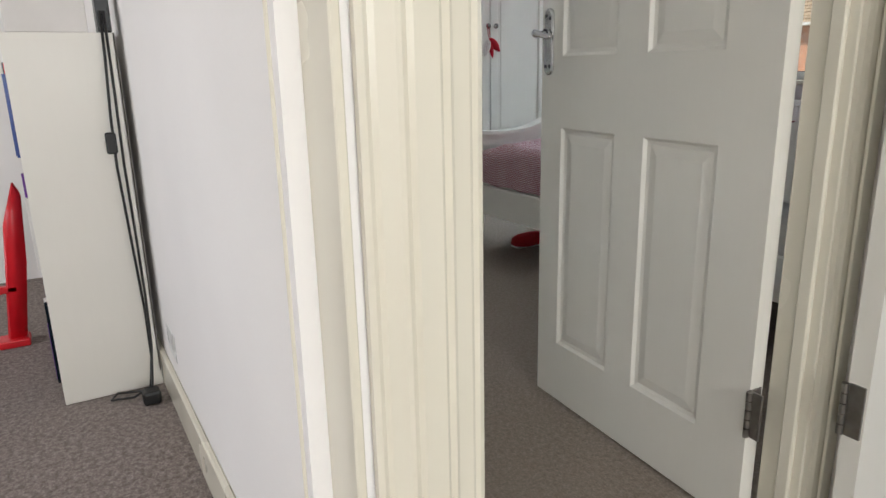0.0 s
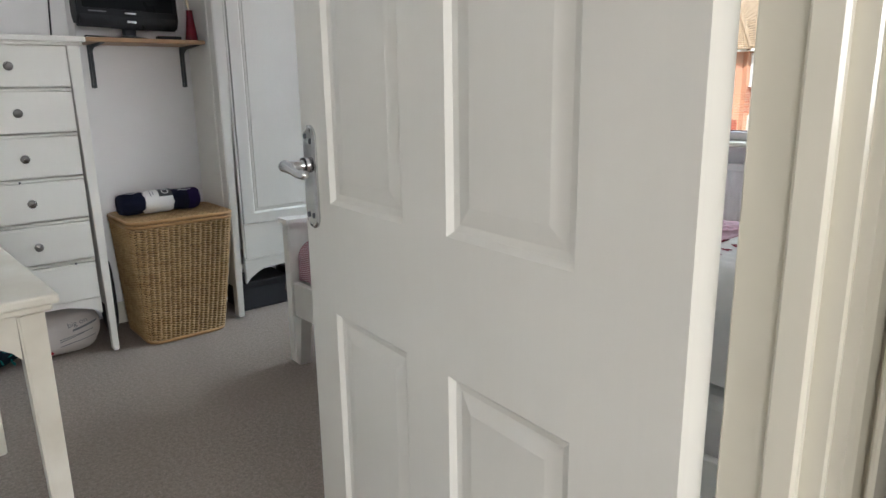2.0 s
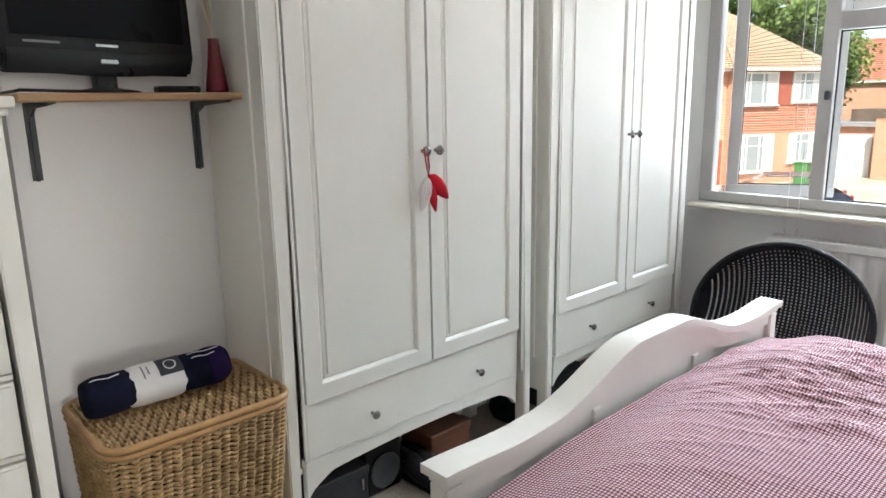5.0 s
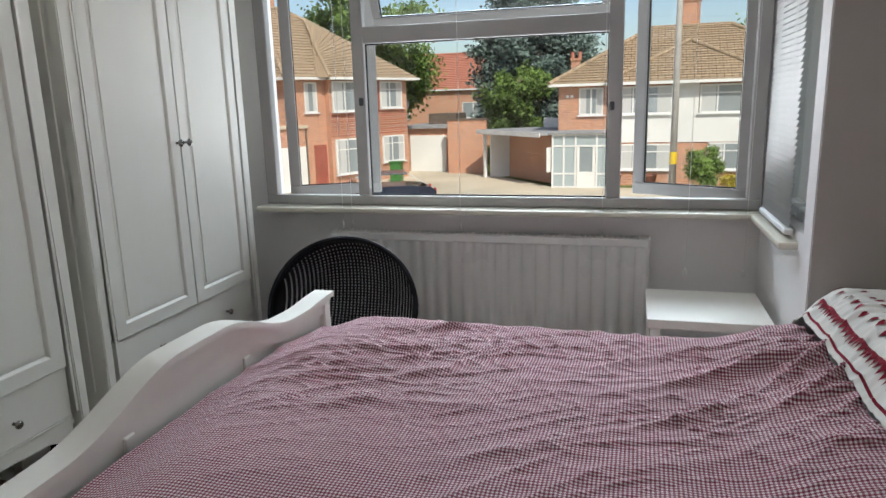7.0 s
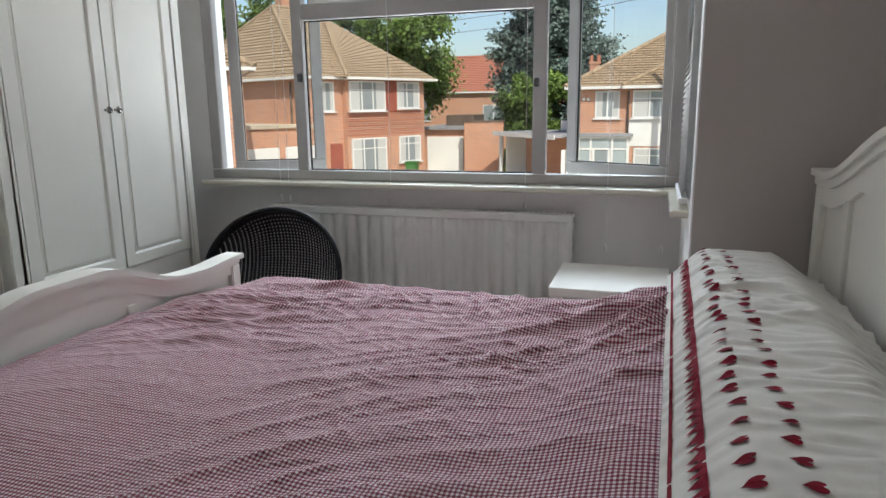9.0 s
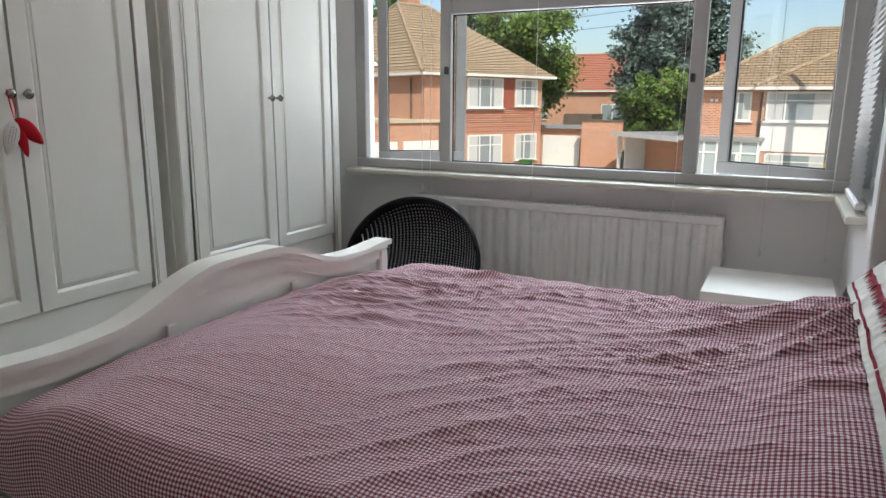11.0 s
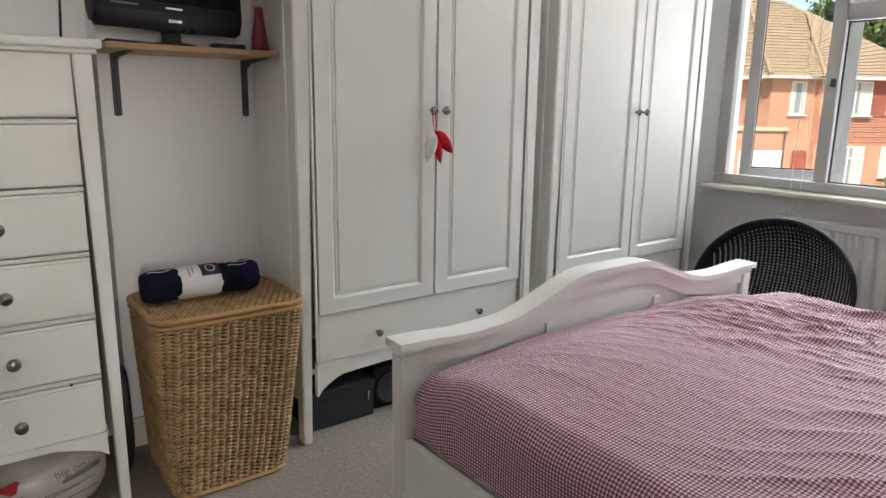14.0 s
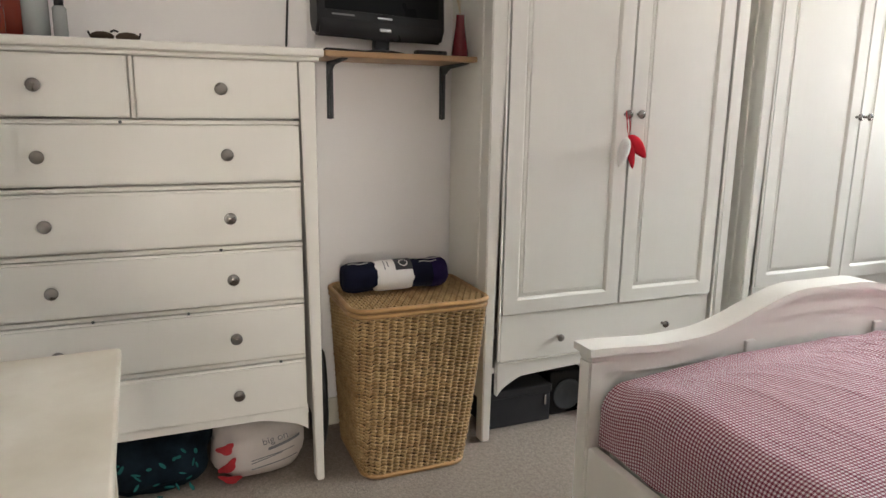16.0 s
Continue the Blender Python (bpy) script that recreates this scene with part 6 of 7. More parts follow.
# ---- outside ----
GZ = -2.65
structure("ground", box(-600, 600, 2.76, 900, GZ - 0.3, GZ), GRASS, "dry lawns and verges outside the house", "ground")
structure("road", box(-40, 40, 12.0, 20.5, GZ + 0.002, GZ + 0.012), ASPHALT, "grey asphalt road", "road")
bm = bmesh.new()
pts = [(-15, 20.6), (9, 20.6), (9, 29.6), (-1.5, 30.6), (-5.0, 35), (-7.9, 37), (-10.6, 37.4), (-10.2, 34.5), (-13.0, 28.2), (-19, 27)]
bm.faces.new([bm.verts.new((x, y, GZ + 0.030)) for x, y in pts])
r = bmesh.ops.extrude_face_region(bm, geom=bm.faces[:])
bmesh.ops.translate(bm, verts=[q for q in r["geom"] if isinstance(q, bmesh.types.BMVert)], vec=(0, 0, -0.05))
structure("pavement", bm, CONCRETE, "pale sunlit concrete drive in front of the garages", "pavement")


def uv_walls(me):
    """Cloth the mesh in metres: along the wall and up it."""
    uvl = me.uv_layers.new(name="UVMap")
    for p in me.polygons:
        n = p.normal
        h = Vector((-n.y, n.x, 0))
        h = h.normalized() if h.length > 0.05 else Vector((1, 0, 0))
        up = n.cross(h) if abs(n.z) > 0.02 else Vector((0, 0, 1))
        for li in p.loop_indices:
            c = me.vertices[me.loops[li].vertex_index].co
            uvl.data[li].uv = (c.dot(h), c.dot(up))


def hpart(name, bm, mat, parent, label=""):
    """A part in its building's own coordinates, with wall coordinates for brick and tile."""
    bmesh.ops.recalc_face_normals(bm, faces=bm.faces)
    me = bpy.data.meshes.new(name)
    bm.to_mesh(me)
    bm.free()
    uv_walls(me)
    return link_mesh(name, me, parent, label, mat)


def building(name, x, y, angle, label, category="house"):
    b = thing(name, (x, y, GZ), label, category)
    b.rotation_euler = (0, 0, radians(angle))
    return b


def far_window(b, x0, x1, z0, z1, y=0.0, bars=(0.5,), top=True, net=True, face="-y"):
    """A white framed window set a little into the wall, with glass behind it."""
    w = thing_part("window", b)
    t = 0.07

    def put(nm, bb, mat, par, lab=""):
        bm = box(*bb)
        if face == "-x":
            for q in bm.verts:
                q.co = Vector((q.co.y, -q.co.x, q.co.z))
        return hpart(nm, bm, mat, par, lab)
    fr = bmesh.new()
    for bb in ((x0, x1, y - 0.03, y + 0.06, z0, z0 + t), (x0, x1, y - 0.03, y + 0.06, z1 - t, z1), (x0, x0 + t, y - 0.03, y + 0.06, z0, z1), (x1 - t, x1, y - 0.03, y + 0.06, z0, z1)):
        box(*bb, bm=fr)
    for q in bars:
        xx = x0 + (x1 - x0) * q
        box(xx - t / 2, xx + t / 2, y - 0.028, y + 0.05, z0, z1, bm=fr)
    if top:
        zz = z0 + (z1 - z0) * 0.70
        box(x0 + t, x1 - t, y - 0.026, y + 0.05, zz - 0.025, zz + 0.025, bm=fr)
    if face == "-x":
        for q in fr.verts:
            q.co = Vector((q.co.y, -q.co.x, q.co.z))
    hpart("frame", fr, RENDER, w, "white window frame")
    put("sill", (x0 - 0.08, x1 + 0.08, y - 0.10, y + 0.02, z0 - 0.06, z0), UPVC, w)
    put("pane", (x0 + t, x1 - t, y - 0.012, y - 0.006, z0 + t, z1 - t), DARKGLASS, w)
    if net:
        put("net_curtain", (x0 + t, x0 + t + (x1 - x0) * 0.24, y - 0.016, y - 0.013, z0 + t, z1 - t), NET, w, "pale curtain")
        put("net_curtain", (x1 - t - (x1 - x0) * 0.24, x1 - t, y - 0.016, y - 0.013, z0 + t, z1 - t), NET, w, "pale curtain")


def thing_part(name, parent):
    ob = new(name)
    ob.parent = parent
    return ob


def tiled_slope(bm, a, b, c, d, rows_, step=0.05, wave=0.0):
    """Overlapping courses on a roof slope a-b (eaves) to d-c (ridge)."""
    a, b, c, d = (Vector(q) for q in (a, b, c, d))
    n = (b - a).cross(d - a).normalized()
    if n.z < 0:
        n = -n
    for k in range(rows_):
        f0, f1 = k / rows_, (k + 1) / rows_
        p0, q0, p1, q1 = a.lerp(d, f0), b.lerp(c, f0), a.lerp(d, f1), b.lerp(c, f1)
        lo = n * step
        v = [bm.verts.new(q) for q in (p0 + lo, q0 + lo, q1 + n * 0.004, p1 + n * 0.004, p0, q0)]
        bm.faces.new(v[:4])
        bm.faces.new((v[4], v[5], v[1], v[0]))


def hip_roof(b, L, D, ze, zr, over=0.35, hip0=None, hip1=None, rows_=22, mat=None):
    """Hipped roof over 0..L by 0..D."""
    mat = mat or TILE
    h = D / 2 + over
    h0 = h if hip0 is None else hip0
    h1 = h if hip1 is None else hip1
    x0, x1, y0, y1, ym = -over, L + over, -over, D + over, D / 2
    r0, r1 = (x0 + h0, ym, zr), (x1 - h1, ym, zr)
    rf = None
    for pts in (((x0, y0, ze), (x1, y0, ze), r1, r0), ((x1, y1, ze), (x0, y1, ze), r0, r1), ((x0, y1, ze), (x0, y0, ze), r0, r0), ((x1, y0, ze), (x1, y1, ze), r1, r1)):
        bm = bmesh.new()
        tiled_slope(bm, *pts, rows_, 0.05)
        ob = hpart("roof_slope", bm, mat, b, "overlapping roof tiles")
        rf = rf or ob
    lines = [((x0, y0, ze), r0), ((x0, y1, ze), r0), ((x1, y0, ze), r1), ((x1, y1, ze), r1), (r0, r1)]
    for p, q in lines:
        if (Vector(q) - Vector(p)).length > 0.2:
            hpart("ridge_tiles", tube([Vector(p) + Vector((0, 0, 0.04)), Vector(q) + Vector((0, 0, 0.04))], 0.11, 8), mat, b)
    bm = bmesh.new()
    for bb in ((x0, x1, y0 - 0.03, y0 + 0.02, ze - 0.10, ze + 0.02), (x0, x1, y1 - 0.02, y1 + 0.03, ze - 0.10, ze + 0.02), (x0 - 0.03, x0 + 0.02, y0, y1, ze - 0.10, ze + 0.02), (x1 - 0.02, x1 + 0.03, y0, y1, ze - 0.10, ze + 0.02), (x0, x1, y0, y1, ze - 0.06, ze - 0.03)):
        box(*bb, bm=bm)
    hpart("fascia", bm, RENDER, b, "white fascia and gutter")


def chimney(b, x, y, z0, z1, w=0.9, d=0.6):
    c = hpart("chimney", box(x - w / 2, x + w / 2, y - d / 2, y + d / 2, z0, z1), BRICK, b, "brick chimney stack")
    hpart("cap", box(x - w / 2 - 0.05, x + w / 2 + 0.05, y - d / 2 - 0.05, y + d / 2 + 0.05, z1, z1 + 0.12), BRICK, c)
    for q in (-0.2, 0.2):
        hpart("chimney_pot", lathe([(0.11, z1 + 0.12), (0.10, z1 + 0.45), (0.12, z1 + 0.48), (0.09, z1 + 0.48)], (x + q, y, 0), "z", 12), REDROOF, c)


# corner house: its front runs away from the window, with a shallow hipped bay
ha = building("corner_house", -13.2, 28.0, 65.0, "orange brick corner house with hanging tiles and brown hip roof")
L1, D1, E1, Z1 = 7.8, 12.0, 5.25, 9.15
hpart("wall", box(0, L1, 0, D1, 0, E1 - 0.05), BRICK, ha, "orange-red brick walls")
hpart("bay_wall", box(2.2, 7.6, -0.30, 0.0, 0, E1 - 0.05), BRICK, ha, "orange-red brick bay")
e0, e1, e2, e3 = (-0.4, -0.4, E1), (L1 + 0.4, -0.4, E1), (L1 + 0.4, D1 + 0.4, E1), (-0.4, D1 + 0.4, E1)
ra, rb = (2.6, 6.0, Z1), (4.6, 6.0, Z1)
for pts in ((e0, e1, rb, ra), (e2, e3, ra, rb), (e3, e0, ra, ra), (e1, e2, rb, rb)):
    bm = bmesh.new()
    tiled_slope(bm, *pts, 24, 0.035)
    hpart("roof_slope", bm, TILE, ha, "overlapping roof tiles")
bay_top = (3.75, 2.6, E1 + 2.05)
bay_end = (5.2, 5.1, 8.75)
for pts in (((1.95, -0.75, E1), (L1 + 0.3, -0.75, E1), bay_end, bay_top), ((1.35, -0.38, E1), (1.95, -0.75, E1), bay_top, bay_top)):
    bm = bmesh.new()
    tiled_slope(bm, *pts, 20, 0.035)
    hpart("bay_roof", bm, TILE, ha, "overlapping roof tiles")
for p, q in ((e0, ra), (e1, rb), (e3, ra), (e2, rb), (ra, rb), ((1.95, -0.75, E1), bay_top)):
    hpart("ridge_tiles", tube([Vector(p) + Vector((0, 0, 0.04)), Vector(q) + Vector((0, 0, 0.04))], 0.10, 8), TILE, ha)
for bb in ((-0.4, 2.0, -0.44, -0.40, E1 - 0.09, E1 + 0.02), (1.95, L1 + 0.4, -0.80, -0.75, E1 - 0.09, E1 + 0.02), (-0.44, -0.40, -0.4, D1 + 0.4, E1 - 0.09, E1 + 0.02), (L1 + 0.40, L1 + 0.44, -0.75, D1 + 0.4, E1 - 0.09, E1 + 0.02)):
    hpart("fascia", box(*bb), RENDER, ha, "white fascia and gutter")
hpart("soffit", box(-0.40, L1 + 0.40, -0.40, D1 + 0.4, E1 - 0.10, E1 - 0.06), RENDER, ha)
hpart("soffit", box(1.95, L1 + 0.40, -0.75, -0.40, E1 - 0.10, E1 - 0.06), RENDER, ha)
bm = bmesh.new()
tiled_slope(bm, (2.2, -0.31, 2.40), (7.6, -0.31, 2.40), (7.6, -0.31, 3.60), (2.2, -0.31, 3.60), 11, -0.03)
hpart("hung_tiles", bm, HUNG, ha, "band of red hanging tiles")
hpart("hung_tiles", box(4.75, 5.55, -0.335, -0.30, 3.60, E1 - 0.1), HUNG, ha, "strip of red hanging tiles")
far_window(ha, 0.95, 1.70, 3.65, 5.05, 0.0, (), False, True)
far_window(ha, 2.35, 4.70, 3.65, 5.10, -0.38, (0.33, 0.64), True, True)
far_window(ha, 5.60, 7.20, 3.75, 5.10, -0.34, (0.42,), True, True)
far_window(ha, 2.40, 4.70, 0.60, 2.32, -0.38, (0.33, 0.64), True, True)
far_window(ha, 5.65, 7.25, 0.95, 2.32, -0.34, (0.42,), True, True)
far_window(ha, 0.35, 0.85, 0.65, 2.0, 0.0, (), False, False)
dr = hpart("door", box(1.35, 2.1, -0.03, 0.03, 0.05, 2.1), HUNG, ha, "dark red front door in a brick porch")
hpart("downpipe", lathe([(0.05, 0), (0.05, E1 - 0.2)], (L1 - 0.1, -0.08, 0), "z", 10), BARK, ha, "brown downpipe")
hpart("downpipe", lathe([(0.05, 0), (0.05, E1 - 0.2)], (-0.08, 1.0, 0), "z", 10), BARK, ha, "brown downpipe")
chimney(ha, 4.3, 7.2, Z1 - 0.8, Z1 + 0.75, 0.9, 0.7)
dish = hpart("satellite_dish", lathe([(0.0, 0.0), (0.15, 0.02), (0.28, 0.08), (0.29, 0.085)], (L1 + 0.35, 0.2, 3.9), "y", 20), FELT, ha, "grey satellite dish")
gar = building("garage_block", -14.1, 24.6, 65.0, "low brick garages with white doors and a parapet", "garage")
hpart("wall", box(-3.2, 4.4, 0.6, 6.0, 0, 2.95), BRICK, gar)
hpart("parapet", box(-3.25, 4.45, 0.5, 6.05, 2.95, 3.10), CONCRETE, gar, "pale coping stones")
for x0 in (-2.9, -0.3, 2.2):
    gd = hpart("garage_door", box(x0, x0 + 2.15, 0.54, 0.62, 0.03, 2.1), RENDER, gar, "white up-and-over garage door")
hpart("downpipe", lathe([(0.045, 0), (0.045, 2.9)], (4.3, 0.52, 0), "z", 8), BARK, gar)

# neighbour further left, only partly seen
hn = building("neighbour_house", -11.1, 19.9, 128.0, "brick house with a brown tiled roof and white window")
hpart("wall", box(0, 6.0, 0, 7.0, 0, 5.15), BRICK, hn)
hip_roof(hn, 6.0, 7.0, 5.2, 7.6, 0.4, None, None, 18)
far_window(hn, -2.6, -1.3, 3.3, 4.8, -0.02, (), False, False, "-x")

# semi-detached pair facing the window
hb = building("semi_detached_house", -1.25, 31.6, -1.0, "brick and white rendered pair of houses with a brown tiled roof")
L2, D2, E2 = 11.7, 8.0, 4.6
hpart("wall", box(0, 2.45, 0, D2, 0, E2 - 0.07), BRICK, hb, "orange-red brick end")
hpart("wall", box(9.05, L2, 0, D2, 0, E2 - 0.07), BRICK, hb, "orange-red brick end")
hpart("front_wall", box(2.45, 9.05, -0.15, D2, 0, E2 - 0.07), BRICK, hb, "brick front between the two ends")
hpart("render_band", box(2.47, 9.03, -0.19, -0.15, 1.95, 3.14), RENDER, hb, "white rendered band between the storeys")
hpart("render_pier", box(5.02, 6.10, -0.19, -0.15, 3.14, E2 - 0.10), RENDER, hb, "white rendered pier between the windows")
hip_roof(hb, L2, D2, E2, 7.2, 0.4)
pk0, pk1 = (5.75, 2.0, 6.42), (5.75, 2.75, 6.42)
f0, f1 = (2.15, -0.62, E2), (9.35, -0.62, E2)
for pts in ((f0, f1, pk0, pk0), ((2.15, -0.38, E2 + 0.03), f0, pk0, pk1), (f1, (9.35, -0.38, E2 + 0.03), pk1, pk0)):
    bm = bmesh.new()
    tiled_slope(bm, *pts, 16, 0.045)
    hpart("front_roof_slope", bm, TILE, hb, "overlapping tiles of the front hip")
for p, q in ((f0, pk0), (f1, pk0), (pk0, pk1)):
    hpart("ridge_tiles", tube([Vector(p) + Vector((0, 0, 0.05)), Vector(q) + Vector((0, 0, 0.05))], 0.10, 8), TILE, hb)
hpart("fascia", box(2.15, 9.35, -0.66, -0.61, E2 - 0.11, E2 + 0.02), RENDER, hb, "white fascia and gutter")
hpart("soffit", box(2.2, 9.3, -0.61, -0.16, E2 - 0.10, E2 - 0.07), RENDER, hb)
far_window(hb, 0.93, 2.02, 3.2, 4.42, 0.0, (0.5,), False)
for x0 in (2.60, 6.13):
    far_window(hb, x0, x0 + 2.42, 3.2, 4.42, -0.20, (0.30,))
far_window(hb, 2.72, 5.05, 0.72, 1.88, -0.17, (0.30,))
far_window(hb, 6.55, 8.85, 0.72, 1.92, -0.17, (0.30,))
far_window(hb, 9.9, 10.95, 3.2, 4.42, 0.0, (0.5,), False)
far_window(hb, 9.7, 11.2, 0.8, 1.95, 0.0, (0.5,))
hpart("downpipe", lathe([(0.05, 0), (0.05, E2 - 0.2)], (9.12, -0.22, 0), "z", 10), BARK, hb, "brown downpipe")
hpart("downpipe", lathe([(0.05, 0), (0.05, E2 - 0.2)], (2.40, -0.06, 0), "z", 10), BARK, hb, "brown downpipe")
chimney(hb, 5.85, D2 / 2 + 0.3, 6.9, 8.4, 0.8, 0.5)
chimney(hb, 0.1, D2 / 2 + 3.0, 4.6, 6.0, 0.5, 0.4)
hpart("satellite_dish", lathe([(0.0, 0.0), (0.15, 0.02), (0.28, 0.08), (0.29, 0.085)], (9.3, -0.22, 2.66), "y", 20), FELT, hb, "grey satellite dish")
for x in (0.35, 0.55):
    hpart("wall_vent", box(x, x + 0.12, -0.06, 0.0, 4.0, 4.12), RENDER, hb, "white wall fitting")
porch = building("porch", -1.40, 30.2, -1.0, "white framed glazed porch with a door", "porch")
PW = 2.68
for x in (0.0, 0.50, 1.02, 1.95, PW - 0.08):
    hpart("upright", box(x, x + 0.08, 0, 0.08, 0.02, 2.42), RENDER, porch, "white upright")
for z in (0.02, 1.86, 2.35):
    hpart("rail", box(0.08, PW - 0.08, 0.003, 0.077, z, z + 0.07), RENDER, porch, "white rail")
for x0, x1 in ((0.08, 1.02), (2.03, PW - 0.08)):
    hpart("rail", box(x0, x1, 0.005, 0.075, 0.62, 0.69), RENDER, porch, "white rail")
for y in (0.70, 1.32):
    for x in (0.0, PW - 0.08):
        hpart("upright", box(x, x + 0.08, y, y + 0.08, 0.02, 2.42), RENDER, porch, "white upright")
pd = hpart("door", box(1.12, 1.93, 0.015, 0.06, 0.09, 0.75), RENDER, porch, "white porch door")
for bb in ((1.12, 1.24, 0.015, 0.06, 0.75, 1.86), (1.81, 1.93, 0.015, 0.06, 0.75, 1.86)):
    hpart("door_stile", box(*bb), RENDER, pd)
hpart("pane", box(1.24, 1.81, 0.035, 0.045, 0.75, 1.86), DARKGLASS, pd, "dark door glass")
for x0, x1 in ((0.08, 0.50), (0.58, 1.02), (2.03, PW - 0.08)):
    hpart("pane", box(x0, x1, 0.035, 0.045, 0.09, 1.86), PALEGLASS, porch, "pale porch glass")
hpart("pane", box(0.08, PW - 0.08, 0.036, 0.046, 1.93, 2.35), PALEGLASS, porch, "pale porch glass")
for x in (0.035, PW - 0.045):
    hpart("side_pane", box(x, x + 0.01, 0.08, 1.32, 0.09, 2.35), PALEGLASS, porch, "pale porch glass")
ow = hpart("open_casement", basis(box(0, 0.52, -0.02, 0.02, 0.72, 1.84), (0.02, 0.30, 0), Vector((-0.42, -0.90, 0)), Vector((0.90, -0.42, 0))), RENDER, porch, "white casement standing open")
hpart("roof", box(-0.12, PW + 0.12, -0.12, 1.42, 2.42, 2.53), FELT, porch, "grey flat roof")
for x in (3.0, 4.5):
    pot = thing("flower_pot", (-1.65 + x, 30.3, GZ), "terracotta flower pot with a small shrub", "plant pot", "pots by the porch")
    part("pot", lathe([(0.22, 0.0), (0.32, 0.5), (0.35, 0.52), (0.35, 0.6), (0.28, 0.6)], (-1.65 + x, 30.3, GZ + 0.03), "z", 20), REDROOF, pot, "", True)

annex = building("carport", -4.95, 34.6, -50.0, "flat-roofed brick carport with white posts", "carport")
hpart("wall", box(0.15, 5.1, 0.9, 1.1, 0, 2.45), BRICK, annex)
hpart("wall", box(0.0, 0.12, -0.2, 1.1, 0, 2.35), RENDER, annex)
hpart("post", box(0.0, 0.14, -0.6, -0.46, 0, 2.35), UPVC, annex)
hpart("roof", box(-0.5, 5.6, -0.7, 3.0, 2.38, 2.50), FELT, annex, "grey felt roof")
hpart("fascia", box(-0.5, 5.6, -0.74, -0.70, 2.30, 2.52), UPVC, annex)
hpart("white_wall", box(0.2, 5.6, 3.0, 3.2, 2.3, 3.0), RENDER, annex)
g2 = building("garage", -10.6, 37.3, 0.0, "detached brick garage with a white door", "garage")
hpart("wall", box(0, 2.6, 0.06, 5, 0, 2.55), BRICK, g2)
hpart("garage_door", box(0.18, 2.35, 0.0, 0.05, 0.02, 2.1), RENDER, g2, "white up-and-over door")
hpart("roof", box(-0.15, 2.75, -0.2, 5.1, 2.5, 2.68), FELT, g2)
hpart("side_wall", box(2.75, 4.95, -1.1, -0.85, 0, 2.95), BRICK, g2)
hpart("wall_top", box(2.7, 5.0, -1.15, -0.8, 2.95, 3.05), BARK, g2)
hpart("brick_store", box(0.9, 2.6, 1.5, 4, 2.5, 3.3), BARK, g2)
hr = building("red_roofed_house", -22.0, 60.0, 0.0, "brick house with a large red clay roof behind the garages")
hpart("wall", box(0, 18, 0, 8, 0, 5.05), BRICK, hr)
hip_roof(hr, 18, 8, 5.05, 8.35, 0.3, 1.0, 1.0, 20, REDROOF)
far_window(hr, 9.2, 11.2, 2.5, 3.9, 0.0, (0.5,), False, False)
far_window(hr, 2.2, 4.2, 2.5, 3.9, 0.0, (0.5,), False, False)
chimney(hr, 11.5, 4, 7.5, 9.9, 0.8, 0.6)

pole = thing("telegraph_pole", (3.75, 29.0, GZ), "weathered wooden telegraph pole", "pole")
part("shaft", lathe([(0.15, 0.0), (0.11, 8.5)], (3.75, 29.0, GZ), "z", 12), POLE, pole, "", True)
part("marker", lathe([(0.152, 0.0), (0.150, 0.5)], (3.75, 29.0, GZ + 1.2), "z", 12), YELLOW, pole, "yellow marker plate")
for k, (x, y, z) in enumerate(((-14, 40, 5.2), (18, 38, 6.0), (-30, 52, 7.0))):
    part("line", tube([(3.75, 29.0, GZ + 8.3), ((3.75 + x) / 2, (29 + y) / 2, (GZ + 8.3 + z) / 2 - 0.35), (x, y, z)], 0.012, 5), CABLE, pole)


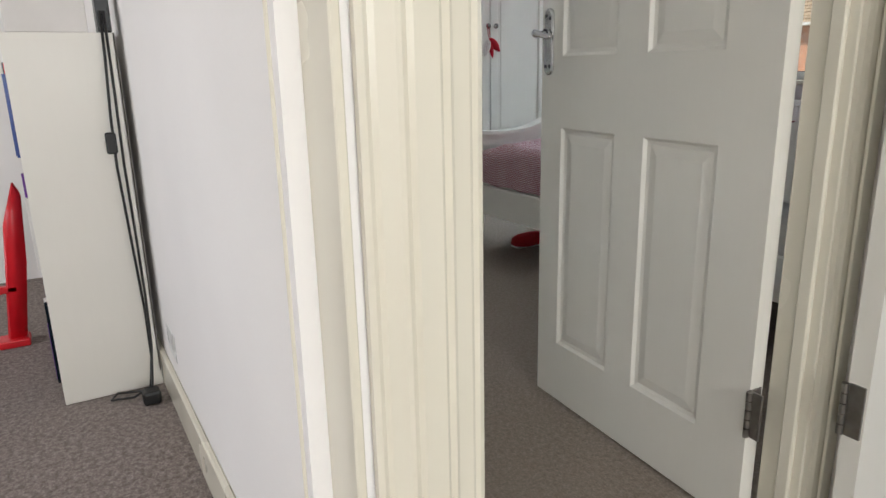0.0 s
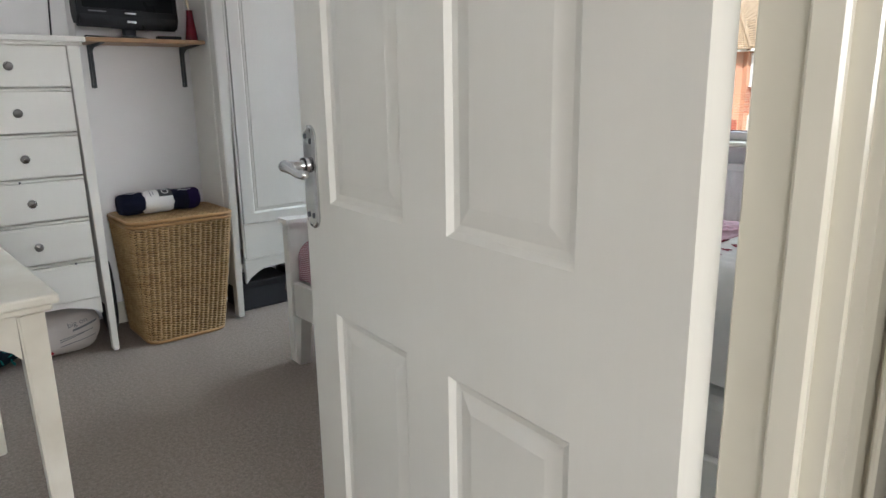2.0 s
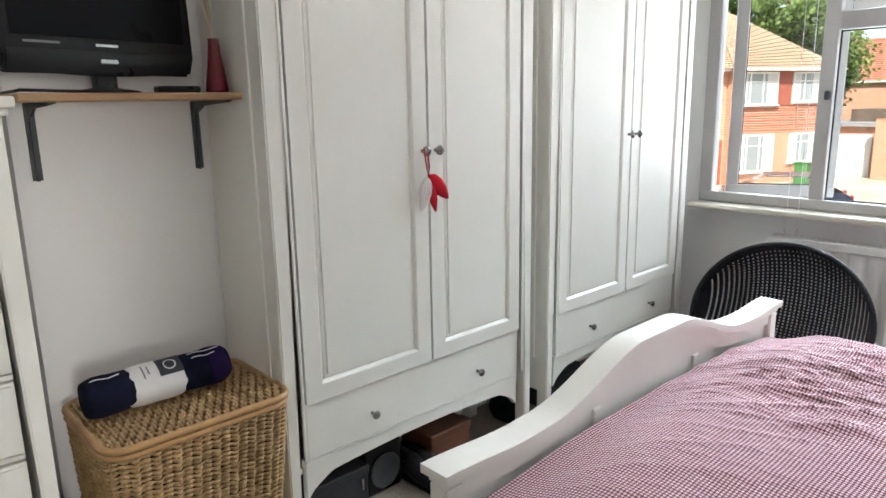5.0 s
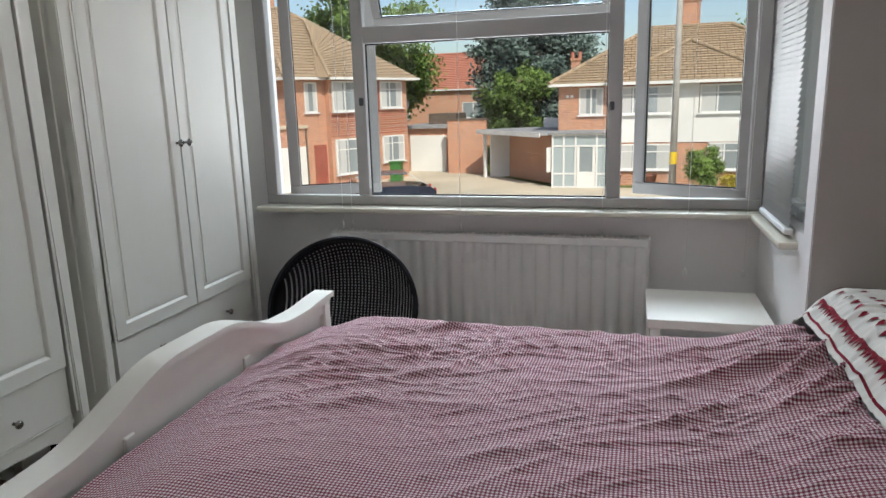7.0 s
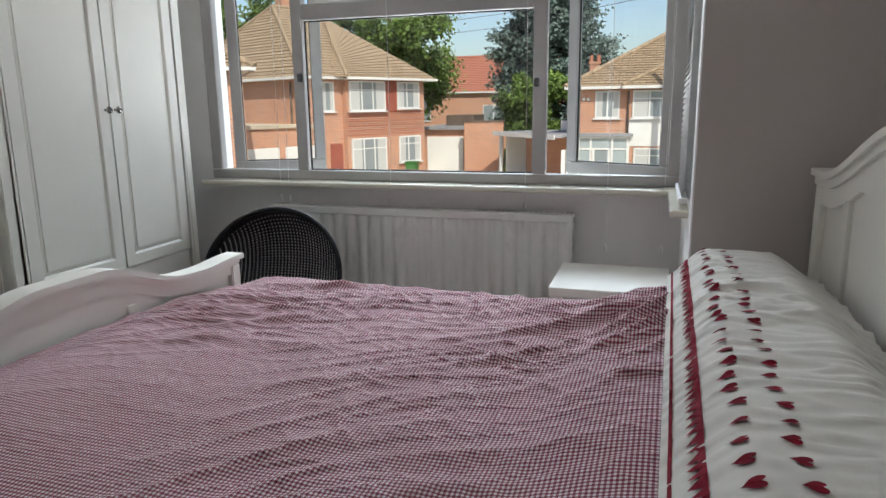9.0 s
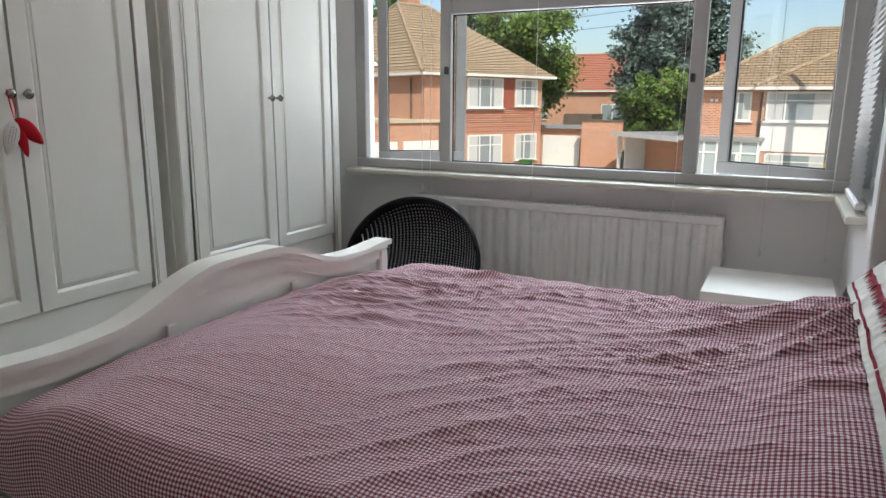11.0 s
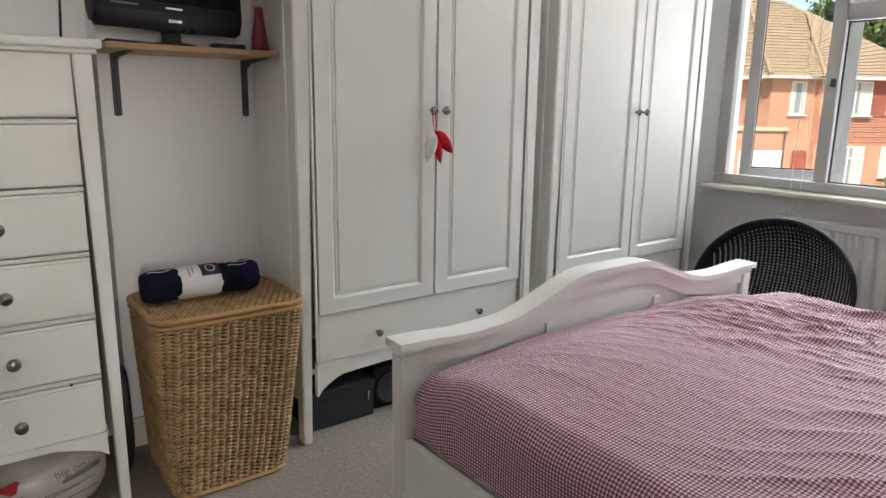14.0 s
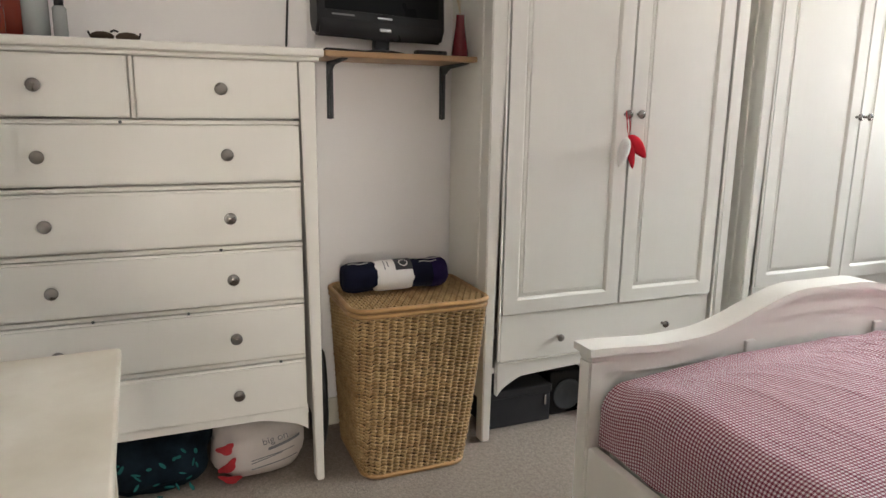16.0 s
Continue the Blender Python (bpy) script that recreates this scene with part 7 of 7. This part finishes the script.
def tree(name, x, y, h, spread, mat, label, seed, conifer=False, trunk=0.3, count=2600, leaf=0.28):
    """Tapered trunk, limbs, and a crown of many small leaf clumps."""
    rng = random.Random(seed)
    t = thing(name, (x, y, GZ), label, "tree")
    part("trunk", tube([(x, y, GZ), (x + 0.1, y, GZ + h * 0.35), (x - 0.05, y + 0.1, GZ + h * 0.7), (x, y, GZ + h * 0.95)], 1, 9,
                       radii=[trunk, trunk * 0.8, trunk * 0.45, 0.04]), BARK, t, "", True)
    tips = []
    nl = 70 if conifer else 30
    for k in range(nl):
        f = 0.16 + 0.80 * k / nl if conifer else rng.uniform(0.30, 0.88)
        a = k * 2.399 + rng.uniform(-0.3, 0.3)
        reach = spread * ((1.03 - f) ** 0.36 if conifer else math.sqrt(max(0.1, 1 - ((f - 0.62) / 0.42) ** 2))) * rng.uniform(0.72, 1.12)
        z0 = GZ + h * f
        p0 = Vector((x, y, z0))
        rise = -0.04 * reach if conifer else reach * rng.uniform(0.15, 0.55)
        p1 = p0 + Vector((math.cos(a) * reach, math.sin(a) * reach, rise))
        part("limb", tube([p0, p0.lerp(p1, 0.5) + Vector((0, 0, 0.12)), p1], 1, 5, radii=[0.10, 0.06, 0.02]), BARK, t)
        tips.append((p0, p1))
    verts, faces = [], []
    per = count // nl
    for p0, p1 in tips:
        for _ in range(per):
            f = rng.random() ** 0.6
            c = p0.lerp(p1, 0.25 + 0.80 * f) + Vector((rng.gauss(0, 0.30), rng.gauss(0, 0.30), rng.gauss(0, 0.10 if conifer else 0.32))) * (spread / 4.0)
            for _ in range(4):
                d = Vector((rng.gauss(0, 1), rng.gauss(0, 1), rng.gauss(0, 0.35 if conifer else 0.9))).normalized()
                s = d.orthogonal().normalized()
                s = (Matrix.Rotation(rng.uniform(0, 6.28), 3, d) @ s) * leaf * rng.uniform(0.25, 0.5)
                q = c + Vector((rng.gauss(0, 1), rng.gauss(0, 1), rng.gauss(0, 1))) * leaf * 0.7
                l = d * leaf * rng.uniform(0.6, 1.2)
                b = len(verts)
                verts += [q - l * 0.5, q + s * 0.8, q + l * 0.5, q - s * 0.8]
                faces.append((b, b + 1, b + 2, b + 3))
    tagged(mesh_part("crown", verts, faces, mat, t, "uneven crown of small leaf clumps", False), kind="stuff")
    return t


tree("cedar_tree", -4.4, 46.0, 12.2, 4.7, CONIFER, "broad blue-green cedar behind the houses", 4, True, 0.4, 15000, 0.30)
tree("garden_tree", -4.6, 41.0, 5.6, 1.9, LEAF, "bright green garden tree in front of the cedar", 6, False, 0.2, 3600, 0.26)
tree("street_tree", -15.0, 43.5, 11.0, 4.9, LEAF, "tall leafy green tree behind the corner house", 8, False, 0.35, 6400, 0.32)
tree("street_tree", -24.5, 40.0, 11.5, 4.6, LEAF, "tall leafy green tree behind the corner house", 12, False, 0.35, 4600, 0.34)
tree("shrub", 4.9, 28.6, 1.75, 0.62, LEAF, "rounded green shrub by the telegraph pole", 16, False, 0.06, 2000, 0.14)
tree("flowering_shrub", 6.3, 29.2, 0.62, 0.62, YELLOWLEAF, "low shrub with yellow flowers in the front garden", 18, False, 0.04, 1100, 0.10)
tree("street_tree", 14.0, 52.0, 9.0, 4.5, LEAF, "leafy green tree behind the pair of houses", 22, False, 0.35, 3200, 0.4)


def car(x, y, ang, paint, label):
    """A small hatchback: body with wheel arches, glasshouse, wheels and lamps."""
    c = thing("car", (x, y, GZ + 0.03), label, "car", "parked cars")
    M = Matrix.Translation((x, y, GZ + 0.03)) @ Matrix.Rotation(radians(ang), 4, "Z")

    def cp(nm, bm, mat, par=None, lab="", sm=False):
        for q in bm.verts:
            q.co = M @ q.co
        return part(nm, bm, mat, par or c, lab, sm)
    prof = [(-2.0, 0.35), (-1.98, 0.72), (-1.85, 0.92), (-0.95, 1.0), (0.9, 1.02), (1.75, 0.95), (1.98, 0.80), (2.0, 0.35), (1.62, 0.30), (1.5, 0.55), (1.2, 0.64), (0.9, 0.55), (0.78, 0.28), (-0.82, 0.28), (-0.95, 0.55), (-1.22, 0.64), (-1.5, 0.55), (-1.62, 0.30)]
    bm = extrude_y(prof, -0.84, 0.84)
    cp("body", bm, paint)
    bm = bmesh.new()
    quadgrid(bm, [[(-1.35, s * 0.74, 0.98), (-0.55, s * 0.62, 1.44), (0.95, s * 0.62, 1.42), (1.72, s * 0.72, 0.98)] for s in (-1, 1)], close_u=True)
    cp("window_band", bm, CARGLASS, None, "dark car windows")
    cp("roof", box(-0.55, 0.98, -0.64, 0.64, 1.41, 1.47, 0.03, seg=2), paint)
    for wx in (-1.22, 1.2):
        for s in (-1, 1):
            w = cp("wheel", lathe([(0.10, -0.09), (0.30, -0.10), (0.32, -0.06), (0.32, 0.06), (0.30, 0.10), (0.10, 0.09)], (wx, s * 0.78, 0.32), "y", 24), RUBBER, None, "", True)
            cp("rim", lathe([(0.0, -0.095), (0.19, -0.10), (0.20, 0.0), (0.19, 0.10), (0.0, 0.095)], (wx, s * 0.78, 0.32), "y", 16), CHROME, w, "", True)
    for s in (-1, 1):
        cp("headlight", box(-2.01, -1.93, s * 0.60 - 0.16, s * 0.60 + 0.16, 0.62, 0.76, 0.02), UPVC)
        cp("tail_light", box(1.93, 2.01, s * 0.66 - 0.1, s * 0.66 + 0.1, 0.66, 0.88, 0.02), CARRED)


car(-6.9, 22.8, 25, CARPAINT, "dark blue hatchback parked on the drive")
car(-5.7, 16.3, 15, CARRED, "red hatchback parked by the kerb")
bin_ = thing("wheelie_bin", (-9.5, 32.2, GZ + 0.03), "green plastic wheelie bin", "bin")
part("bin_body", box(-9.8, -9.25, 31.9, 32.45, GZ + 0.03, GZ + 1.0, 0.04, seg=2), GREENBIN, bin_)
part("bin_lid", box(-9.84, -9.2, 31.86, 32.5, GZ + 1.0, GZ + 1.08, 0.02), GREENBIN, bin_)
